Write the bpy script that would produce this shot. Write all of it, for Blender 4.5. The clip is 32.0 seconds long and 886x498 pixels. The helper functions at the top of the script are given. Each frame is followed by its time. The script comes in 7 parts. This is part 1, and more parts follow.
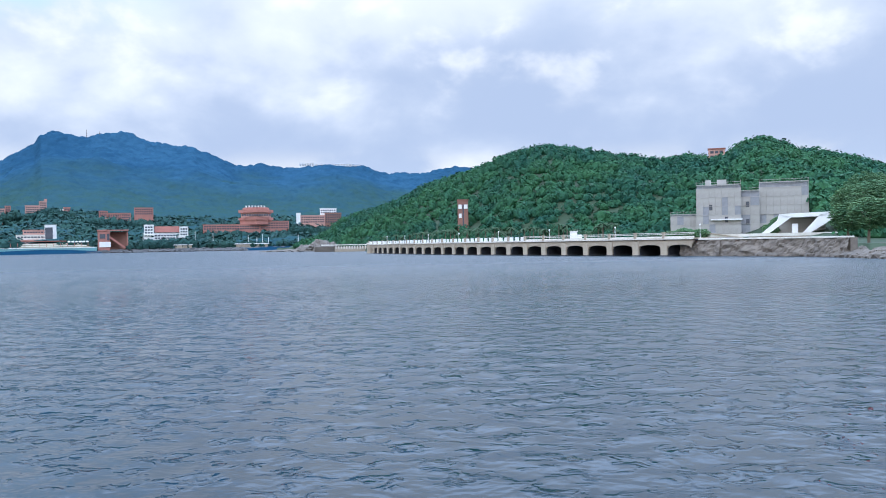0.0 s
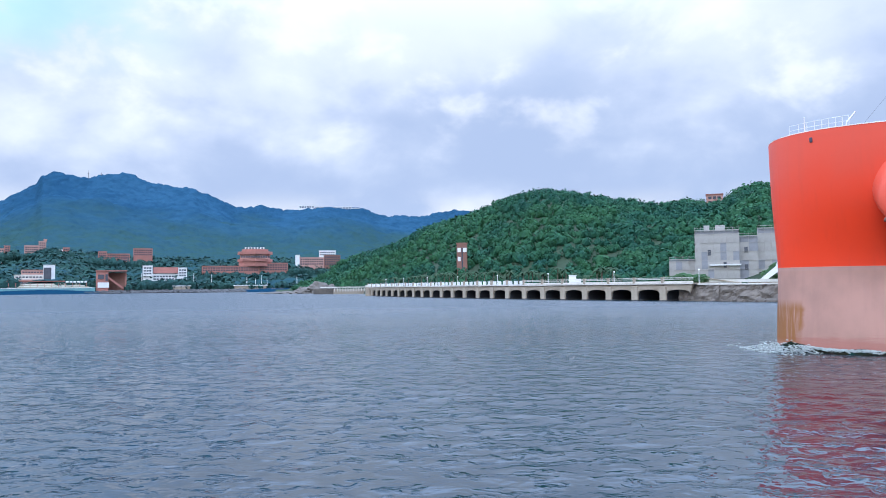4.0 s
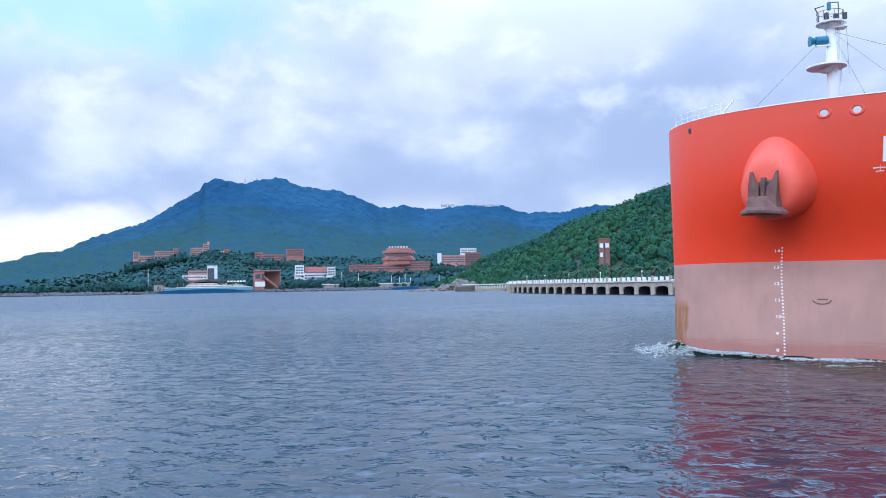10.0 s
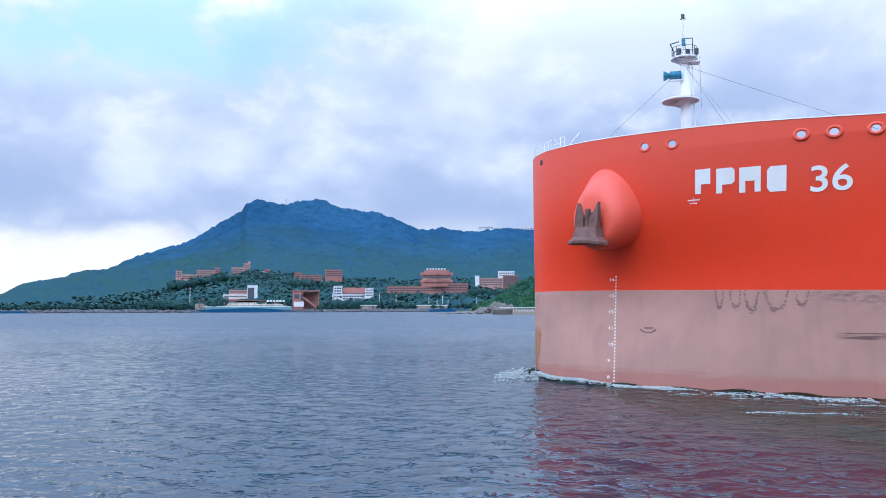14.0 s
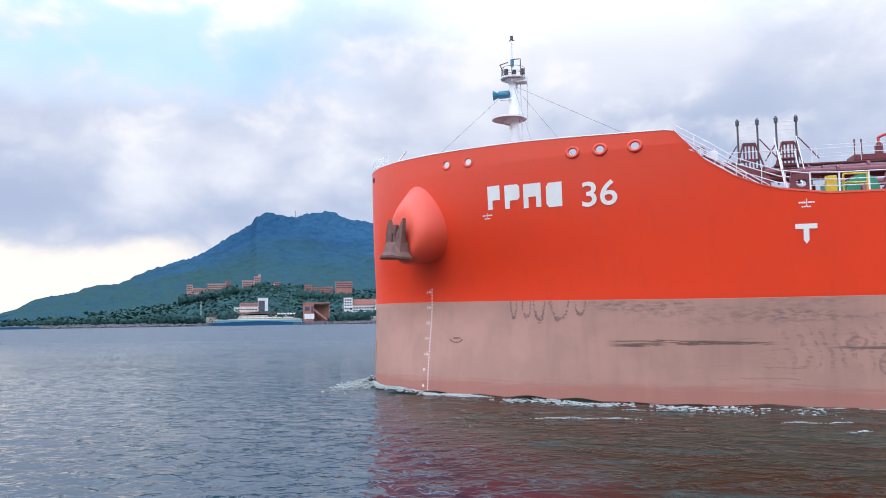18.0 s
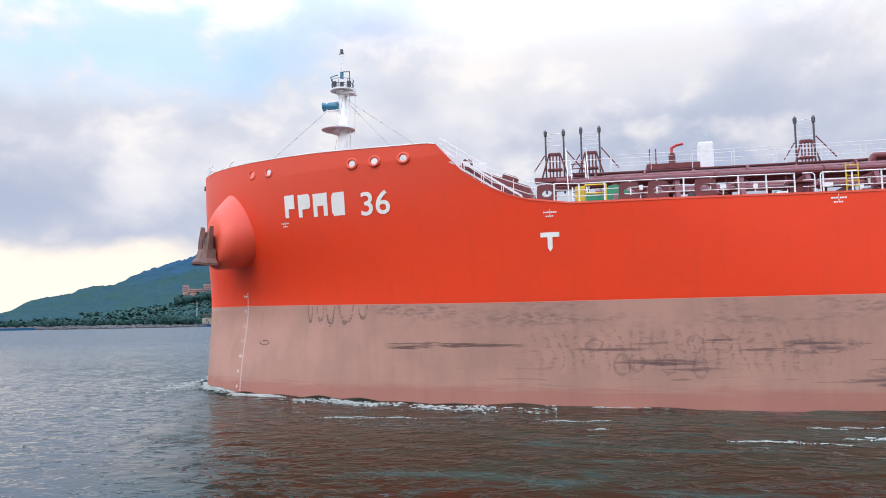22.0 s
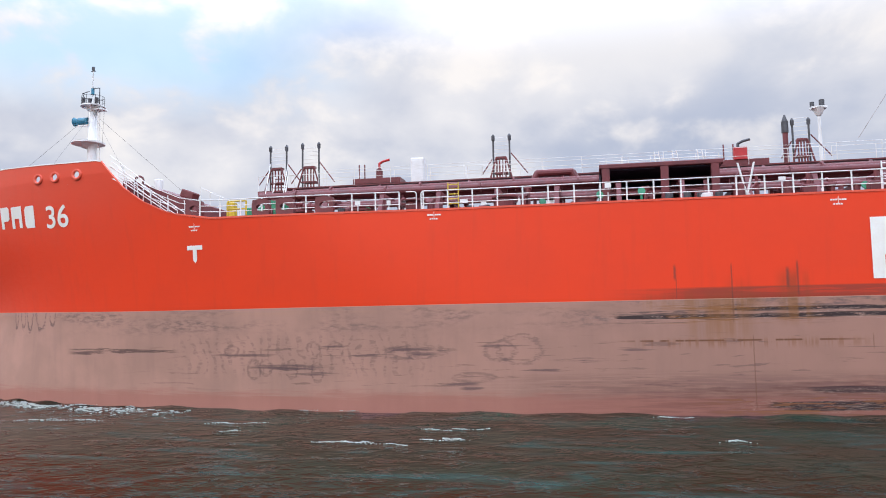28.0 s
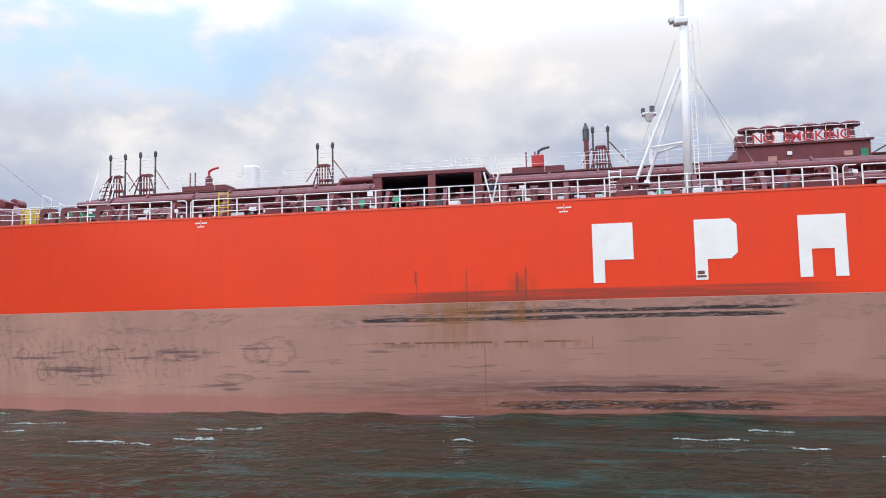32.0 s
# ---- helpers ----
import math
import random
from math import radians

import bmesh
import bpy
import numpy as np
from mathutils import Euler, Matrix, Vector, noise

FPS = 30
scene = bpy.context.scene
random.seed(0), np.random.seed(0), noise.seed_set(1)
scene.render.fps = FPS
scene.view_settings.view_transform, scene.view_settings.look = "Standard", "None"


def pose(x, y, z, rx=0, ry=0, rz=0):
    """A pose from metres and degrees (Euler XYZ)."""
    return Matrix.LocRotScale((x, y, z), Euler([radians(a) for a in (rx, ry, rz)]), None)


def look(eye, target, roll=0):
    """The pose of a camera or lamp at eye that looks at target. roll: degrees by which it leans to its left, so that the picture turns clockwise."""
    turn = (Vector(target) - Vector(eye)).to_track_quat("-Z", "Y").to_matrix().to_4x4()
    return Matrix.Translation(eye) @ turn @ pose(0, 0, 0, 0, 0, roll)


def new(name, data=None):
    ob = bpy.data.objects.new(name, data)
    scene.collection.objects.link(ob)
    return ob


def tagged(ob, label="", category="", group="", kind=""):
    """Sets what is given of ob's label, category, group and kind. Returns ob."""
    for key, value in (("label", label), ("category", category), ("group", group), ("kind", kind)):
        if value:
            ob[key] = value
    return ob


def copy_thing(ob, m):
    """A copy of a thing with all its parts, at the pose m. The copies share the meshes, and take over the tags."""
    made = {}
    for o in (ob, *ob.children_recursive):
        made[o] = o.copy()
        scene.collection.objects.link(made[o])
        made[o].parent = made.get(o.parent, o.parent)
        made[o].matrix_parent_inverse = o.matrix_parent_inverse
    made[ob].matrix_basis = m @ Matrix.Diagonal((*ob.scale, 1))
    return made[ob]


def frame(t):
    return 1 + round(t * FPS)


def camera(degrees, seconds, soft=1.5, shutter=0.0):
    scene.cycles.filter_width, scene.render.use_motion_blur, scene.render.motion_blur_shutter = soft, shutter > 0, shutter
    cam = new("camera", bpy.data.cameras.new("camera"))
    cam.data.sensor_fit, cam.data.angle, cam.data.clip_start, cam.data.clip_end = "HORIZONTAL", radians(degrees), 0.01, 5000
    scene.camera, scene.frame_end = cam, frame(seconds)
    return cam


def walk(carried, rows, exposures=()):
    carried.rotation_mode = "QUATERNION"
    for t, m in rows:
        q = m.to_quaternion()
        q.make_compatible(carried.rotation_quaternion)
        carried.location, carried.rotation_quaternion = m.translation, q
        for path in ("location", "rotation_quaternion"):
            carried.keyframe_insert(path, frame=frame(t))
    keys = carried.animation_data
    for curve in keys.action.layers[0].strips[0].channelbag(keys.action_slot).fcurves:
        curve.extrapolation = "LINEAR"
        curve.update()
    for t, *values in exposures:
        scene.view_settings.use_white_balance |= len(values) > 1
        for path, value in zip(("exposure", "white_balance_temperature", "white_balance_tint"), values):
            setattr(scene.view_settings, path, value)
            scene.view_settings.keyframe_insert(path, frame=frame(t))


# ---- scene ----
WATER = -0.5          # height of the sea
EYE = 4.26
cam = camera(59.15, 32.0, soft=1.0)
TURN = (
    (0, 0, -0.39, 1), (0.5, -0.15, -0.35, 1.06), (1, -0.06, -0.41, 0.83), (1.5, -0.01, -0.15, 0.97),
    (2, -0.67, -0.2, 0.59), (2.5, 0.23, -0.37, 0.96), (3, -0.28, 0.43, 0.92), (3.5, -0.36, 2.38, 0.69),
    (5.5, 0.92, 3.06, 0.43), (6, 0.97, 1.93, 0.54), (6.5, 1.1, 2.48, 1.07), (7, 1.35, 2.25, 0.96),
    (7.5, 3.1, 2.27, 0.94), (8, 5.45, 2.32, 0.98), (8.5, 7.52, 2.54, 1.07), (9, 8.27, 2.56, 1.04),
    (9.5, 9.83, 2.62, 1.04), (10, 10.23, 2.69, 1), (10.5, 10.75, 2.6, 0.99), (11, 10.92, 2.6, 1.02),
    (11.5, 11.31, 2.57, 0.95), (12, 11.16, 2.53, 0.44), (12.5, 12.01, 2.47, 0.32), (13, 12.79, 2.5, 0.17),
    (13.5, 12.88, 4.15, 0.23), (14, 12.97, 4.36, 0.14), (14.5, 12.97, 4.85, 0.15), (16.5, 14.61, 5.34, 0.26),
    (17, 14.84, 5.45, 0.28), (17.5, 14.31, 5.32, 0.64), (18, 13.73, 5.13, 0.87), (18.5, 13.73, 5.12, 0.9),
    (19, 14.21, 5.14, 0.89), (19.5, 14.03, 5.01, 0.91), (20, 14.01, 5.19, 1.07), (20.5, 14.1, 5.1, 1.09),
    (21, 13.7, 5.15, 1.08), (21.5, 13.52, 5.12, 1.09), (22, 13.47, 5.14, 1), (22.5, 13.37, 5.15, 1.02),
    (23, 13.08, 5.19, 1.05), (23.5, 13.06, 5.2, 1.03), (24, 12.97, 5.19, 1.08), (24.5, 12.79, 5.21, 1.07),
    (26.5, 12.45, 5.26, 1.05), (27, 12.42, 5.27, 0.99), (27.5, 12.5, 5.27, 1.04), (28, 12.56, 5.26, 0.98),
    (28.5, 12.64, 5.24, 1.07), (29, 12.73, 5.3, 1.1), (29.5, 12.73, 5.2, 1.16), (30, 12.82, 5.19, 1.18),
    (30.5, 12.9, 5.18, 1.24), (31, 12.92, 5.2, 1.24), (31.5, 13.05, 5.17, 1.26), (32, 13.1, 5.18, 1.19),
)
walk(cam, [(t, pose(0, 0, EYE, 90 + p, r, y)) for t, y, p, r in TURN], exposures=[(0.0, 0.38, 6000, 10), (3.0, 0.36, 5900, 11), (9.0, 0.27, 5480, 12), (14.0, 0.2, 5520, 12), (19.0, 0.22, 6550, 14), (24.0, 0.2, 6850, 14), (32.0, 0.16, 6900, 13)])

# ------------------------------------------------------------------ light
world = bpy.data.worlds.new("overcast_sky")
scene.world = world
world.use_nodes = True
SUN_EL, SUN_AZ = 30.0, 150.0     # the veiled sun: above and behind the eye, to its left


class Net:
    """A small hand for node trees."""

    def __init__(self, tree):
        self.tree = tree
        tree.nodes.clear()

    def node(self, kind):
        return self.tree.nodes.new(kind)

    def feed(self, sock, v):
        if isinstance(v, bpy.types.NodeSocket):
            self.tree.links.new(v, sock)
        elif v is not None:
            sock.default_value = (*v, 1) if sock.type == "RGBA" else v

    def m(self, op, a, b=None, c=None, clamp=False):
        n = self.node("ShaderNodeMath")
        n.operation, n.use_clamp = op, clamp
        for s, v in zip(n.inputs, (a, b, c)):
            self.feed(s, v)
        return n.outputs[0]

    def vm(self, op, a, b=None):
        n = self.node("ShaderNodeVectorMath")
        n.operation = op
        self.feed(n.inputs[0], a)
        if b is not None:
            self.feed(n.inputs[1], b)
        return n.outputs[0]

    def mix(self, f, a, b, blend="MIX"):
        n = self.node("ShaderNodeMix")
        n.data_type, n.blend_type = "RGBA", blend
        self.feed(n.inputs[0], f), self.feed(n.inputs[6], a), self.feed(n.inputs[7], b)
        return n.outputs[2]

    def noise(self, vec, scale, detail=4.0, rough=0.55, warp=0.0):
        n = self.node("ShaderNodeTexNoise")
        self.feed(n.inputs["Vector"], vec)
        n.inputs["Scale"].default_value, n.inputs["Detail"].default_value = scale, detail
        n.inputs["Roughness"].default_value, n.inputs["Distortion"].default_value = rough, warp
        return n.outputs["Fac"]

    def step(self, v, a, b):
        n = self.node("ShaderNodeMapRange")
        n.interpolation_type = "SMOOTHSTEP"
        self.feed(n.inputs[0], v)
        n.inputs[1].default_value, n.inputs[2].default_value = a, b
        return n.outputs[0]

    def band(self, v, a, b, soft):
        return self.m("MULTIPLY", self.step(v, a - soft, a + soft), self.step(v, b + soft, b - soft))

    def xyz(self, vec):
        n = self.node("ShaderNodeSeparateXYZ")
        self.feed(n.inputs[0], vec)
        return n.outputs

    def vec(self, x, y, z):
        n = self.node("ShaderNodeCombineXYZ")
        for s, v in zip(n.inputs, (x, y, z)):
            self.feed(s, v)
        return n.outputs[0]


def make_sky():
    g = Net(world.node_tree)
    d = g.node("ShaderNodeTexCoord").outputs["Generated"]
    x, y, z = g.xyz(d)
    up = g.m("MAXIMUM", z, 0.0)
    sky = g.node("ShaderNodeTexSky")
    sky.sky_type, sky.sun_disc, sky.sun_elevation, sky.sun_rotation = "NISHITA", False, radians(SUN_EL), radians(SUN_AZ)
    blue = g.vm("MULTIPLY", sky.outputs[0], (0.17, 0.23, 0.235))
    # broad soft cloud banks, flattened towards the skyline
    flat = g.vm("MULTIPLY", d, (1.0, 1.0, 1.55))
    big = g.noise(g.vm("ADD", flat, (3.1, 7.7, 0.0)), 1.7, 2.0, 0.45)
    mid = g.noise(g.vm("ADD", flat, (1.4, 2.2, 0.3)), 3.4, 3.0, 0.45, 0.0)
    puff = g.noise(g.vm("ADD", flat, (0.2, 5.1, 0.7)), 8.0, 5.0, 0.52, 0.15)
    tone = g.m("ADD", g.m("MULTIPLY", mid, 0.65), g.m("MULTIPLY", puff, 0.35))
    lit = g.m("ADD", tone, g.m("MULTIPLY", g.m("SUBTRACT", z, 0.22), 0.65))
    cloud = g.mix(g.step(lit, 0.36, 0.60), (0.48, 0.56, 0.70), (0.75, 0.785, 0.84))
    low = g.band(z, 0.07, 0.28, 0.07)
    cloud = g.mix(g.m("MULTIPLY", g.m("MULTIPLY", low, g.step(tone, 0.70, 0.44)), 0.85), cloud, (0.38, 0.455, 0.61))
    # cauliflower tops that catch the light
    tops = g.m("MULTIPLY", g.step(puff, 0.50, 0.69), g.step(z, 0.13, 0.24))
    cloud = g.mix(g.m("MULTIPLY", tops, 0.5), cloud, (0.93, 0.92, 0.90))
    ang = g.m("ARCTAN2", g.m("MULTIPLY", x, -1.0), y)
    warm = g.m("MULTIPLY", g.step(z, 0.13, 0.05), g.step(puff, 0.40, 0.60))
    # the bright slit under the clouds, seaward
    warm = g.m("MAXIMUM", warm, g.m("MULTIPLY", g.step(ang, 0.40, 0.62), g.step(g.m("ADD", z, g.m("MULTIPLY", puff, 0.10)), 0.155, 0.115)))
    cloud = g.mix(warm, cloud, (0.95, 0.90, 0.80))
    # an overcast sky brightens overhead
    cloud = g.mix(g.step(z, 0.31, 0.58), cloud, g.vm("MULTIPLY", cloud, (2.75, 3.2, 3.98)))
    # thin places where the blue shows
    gap = g.m("MULTIPLY", g.band(ang, 0.40, 0.95, 0.14), g.step(z, 0.23, 0.32))
    gap = g.m("MULTIPLY", gap, g.step(puff, 0.62, 0.44))
    alt = g.m("MULTIPLY", g.step(big, 0.58, 0.72), g.step(z, 0.4, 0.55))
    col = g.mix(g.m("MAXIMUM", g.m("MULTIPLY", gap, 0.5), g.m("MULTIPLY", alt, 0.6)), cloud, blue)
    bg = g.node("ShaderNodeBackground")
    g.feed(bg.inputs[0], col)
    bg.inputs[1].default_value = 1.0
    g.feed(g.node("ShaderNodeOutputWorld").inputs[0], bg.outputs[0])


make_sky()
sun = new("veiled_sun", bpy.data.lights.new("veiled_sun", "SUN"))
sun.data.energy, sun.data.angle, sun.data.color = 0.65, radians(35), (1.0, 0.95, 0.88)
sun.matrix_basis = look((-0.5 * 1000, -0.87 * 1000, 580), (0, 0, 0))

# ------------------------------------------------------------------ materials
MATS = {}


def surface(name, col, dark, rough=0.6, metal=0.0, grain=2.0, fine=18.0, bump=0.15, stretch=(1, 1, 1), spec=0.5, amount=0.8):
    """Paint, concrete, rock, leaf: two tones mixed at two scales, with fine relief."""
    mt = bpy.data.materials.new(name)
    mt.use_nodes = True
    g = Net(mt.node_tree)
    p = g.vm("MULTIPLY", g.node("ShaderNodeTexCoord").outputs["Object"], stretch)
    a, b = g.noise(p, grain, 4.0), g.noise(p, fine, 3.0)
    rnd = g.node("ShaderNodeObjectInfo").outputs["Random"]
    f = g.m("ADD", g.m("MULTIPLY", g.step(a, 0.35, 0.7), 0.7), g.m("MULTIPLY", g.step(b, 0.3, 0.75), 0.3))
    c = g.mix(g.m("MULTIPLY", f, amount), col, dark)
    c = g.mix(g.m("MULTIPLY", rnd, 0.12), c, dark)
    bs = g.node("ShaderNodeBsdfPrincipled")
    g.feed(bs.inputs["Base Color"], c)
    g.feed(bs.inputs["Roughness"], g.m("ADD", rough - 0.08, g.m("MULTIPLY", b, 0.16)))
    bs.inputs["Metallic"].default_value = metal
    bs.inputs["Specular IOR Level"].default_value = spec
    if bump:
        bn = g.node("ShaderNodeBump")
        bn.inputs["Strength"].default_value, bn.inputs["Distance"].default_value = bump, 0.05
        g.feed(bn.inputs["Height"], b)
        g.feed(bs.inputs["Normal"], bn.outputs[0])
    g.feed(g.node("ShaderNodeOutputMaterial").inputs[0], bs.outputs[0])
    MATS[name] = mt
    return mt


def leaf_material(name, light, dark, patch, spec=0.3, fine=0.9, relief=0.6, lower=None, depth=0.35):
    """Canopy: every crown its own green, broad patches of other growth between."""
    mt = bpy.data.materials.new(name)
    mt.use_nodes = True
    g = Net(mt.node_tree)
    p = g.node("ShaderNodeTexCoord").outputs["Object"]
    isl = g.node("ShaderNodeNewGeometry").outputs["Random Per Island"]
    a, b = g.noise(p, patch, 4.0), g.noise(p, fine, 4.0)
    crown = g.step(g.noise(p, patch * 9.0, 2.0), 0.34, 0.66)
    f = g.m("ADD", g.m("MULTIPLY", isl, 0.2), g.m("ADD", g.m("MULTIPLY", g.step(a, 0.38, 0.62), 0.45), g.m("MULTIPLY", crown, 0.35)))
    c = g.mix(f, dark, light)
    c = g.mix(g.m("MULTIPLY", g.step(b, 0.45, 0.7), depth), c, dark)
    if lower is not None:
        # nearer lower slopes get less painted haze, in broad uneven tongues
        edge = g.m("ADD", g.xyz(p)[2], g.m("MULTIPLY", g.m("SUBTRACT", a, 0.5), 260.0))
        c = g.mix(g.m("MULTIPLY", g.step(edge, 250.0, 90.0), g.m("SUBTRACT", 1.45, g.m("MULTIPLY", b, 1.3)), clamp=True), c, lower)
    bs = g.node("ShaderNodeBsdfPrincipled")
    g.feed(bs.inputs["Base Color"], c)
    bs.inputs["Roughness"].default_value, bs.inputs["Specular IOR Level"].default_value = 0.65, spec
    bn = g.node("ShaderNodeBump")
    bn.inputs["Strength"].default_value, bn.inputs["Distance"].default_value = 0.8, relief
    g.feed(bn.inputs["Height"], b)
    g.feed(bs.inputs["Normal"], bn.outputs[0])
    g.feed(g.node("ShaderNodeOutputMaterial").inputs[0], bs.outputs[0])
    return mt


def sea_material(name="sea_water", wake=False):
    """Clear dark water whose small waves are given by the slopes of a height field."""
    mt = bpy.data.materials.new(name)
    mt.use_nodes = True
    g = Net(mt.node_tree)
    q = g.node("ShaderNodeTexCoord").outputs["Object"]
    p = g.node("ShaderNodeNewGeometry").outputs["Position"] if wake else q
    c = g.noise(p, 0.05, 3.0, 0.5)
    def height(dx, dy):
        """Long low undulations, short wavelets with steep peaked crests, and small ripples riding on them."""
        at = g.vm("MULTIPLY", g.vm("ADD", p, (dx, dy, 0.0)), (1.0, 1.25, 1.0))
        a = g.noise(at, 1.0, 2.0, 0.5, 0.5)
        off = g.m("ABSOLUTE", g.m("SUBTRACT", g.noise(g.vm("ADD", at, (31.0, 17.0, 0.0)), 1.8, 1.5, 0.5, 0.6), 0.5))
        some = g.step(g.noise(g.vm("ADD", at, (7.0, 53.0, 0.0)), 0.9, 1.0), 0.46, 0.66)
        peak = g.m("MULTIPLY", some, g.m("POWER", g.m("SUBTRACT", 1.0, g.m("MULTIPLY", off, 6.0), clamp=True), 2.0))
        rip = g.noise(at, 5.0, 3.0, 0.5, 0.3)
        return g.m("ADD", g.m("ADD", g.m("MULTIPLY", a, 0.13), g.m("MULTIPLY", peak, 0.075)), g.m("MULTIPLY", rip, 0.016))
    e = 0.02
    h0 = height(0.0, 0.0)
    # cat's-paws: patches where the wind bites harder
    paw = g.noise(p, 0.11, 2.0, 0.5, 0.4)
    gust = g.m("ADD", 0.36, g.m("ADD", g.m("MULTIPLY", g.step(c, 0.38, 0.62), 0.25), g.m("MULTIPLY", g.step(paw, 0.40, 0.60), 0.3)))
    out = g.step(g.xyz(p)[1], 30.0, 220.0)
    k = g.m("MULTIPLY", g.m("MULTIPLY", gust, g.m("ADD", 1.0, g.m("MULTIPLY", out, 1.2))), -(0.8 if wake else 1.0) / e)
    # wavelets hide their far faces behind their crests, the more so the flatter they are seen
    # so all normals lean towards -y, more outwards, and far water mirrors higher sky
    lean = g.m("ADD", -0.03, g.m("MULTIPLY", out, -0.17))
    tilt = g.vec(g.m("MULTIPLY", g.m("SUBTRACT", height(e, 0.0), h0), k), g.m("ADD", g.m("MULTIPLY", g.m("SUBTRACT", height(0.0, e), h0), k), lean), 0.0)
    geo = g.node("ShaderNodeNewGeometry").outputs["Normal"]
    nrm = g.vm("NORMALIZE", g.vm("ADD", geo, tilt))
    bs = g.node("ShaderNodeBsdfPrincipled")
    body = g.mix(g.step(c, 0.35, 0.65), (0.005, 0.018, 0.027), (0.007, 0.023, 0.034))
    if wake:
        # silt stirred up along the hull, with its dark reflection painted in; clears outwards
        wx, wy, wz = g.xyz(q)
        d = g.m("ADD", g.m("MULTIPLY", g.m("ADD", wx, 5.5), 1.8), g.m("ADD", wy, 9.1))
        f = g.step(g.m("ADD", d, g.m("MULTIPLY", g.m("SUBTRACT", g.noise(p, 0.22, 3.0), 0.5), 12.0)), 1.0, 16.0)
        silt_dim = g.mix(g.step(g.noise(p, 0.16, 3.0), 0.42, 0.62), (0.012, 0.013, 0.007), (0.006, 0.018, 0.011))
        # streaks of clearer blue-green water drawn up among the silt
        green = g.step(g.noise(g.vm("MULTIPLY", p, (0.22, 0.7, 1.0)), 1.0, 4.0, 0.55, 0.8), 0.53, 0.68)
        silt_dim = g.mix(g.m("MULTIPLY", green, 0.55), silt_dim, (0.008, 0.062, 0.056))
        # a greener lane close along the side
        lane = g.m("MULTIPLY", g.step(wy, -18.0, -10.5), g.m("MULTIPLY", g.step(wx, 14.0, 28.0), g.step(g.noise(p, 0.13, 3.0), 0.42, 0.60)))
        silt_dim = g.mix(g.m("MULTIPLY", lane, 0.7), silt_dim, (0.003, 0.050, 0.036))
        body = g.mix(f, body, silt_dim)
        # gloss is cut too, so the hull mirrors darker than in clear water
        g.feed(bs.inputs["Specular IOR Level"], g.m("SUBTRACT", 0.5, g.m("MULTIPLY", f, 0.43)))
    g.feed(bs.inputs["Base Color"], body)
    bs.inputs["IOR"].default_value = 1.333
    g.feed(bs.inputs["Roughness"], g.m("ADD", 0.05, g.m("MULTIPLY", out, 0.25)))
    g.feed(bs.inputs["Normal"], nrm)
    g.feed(g.node("ShaderNodeOutputMaterial").inputs[0], bs.outputs[0])
    return mt


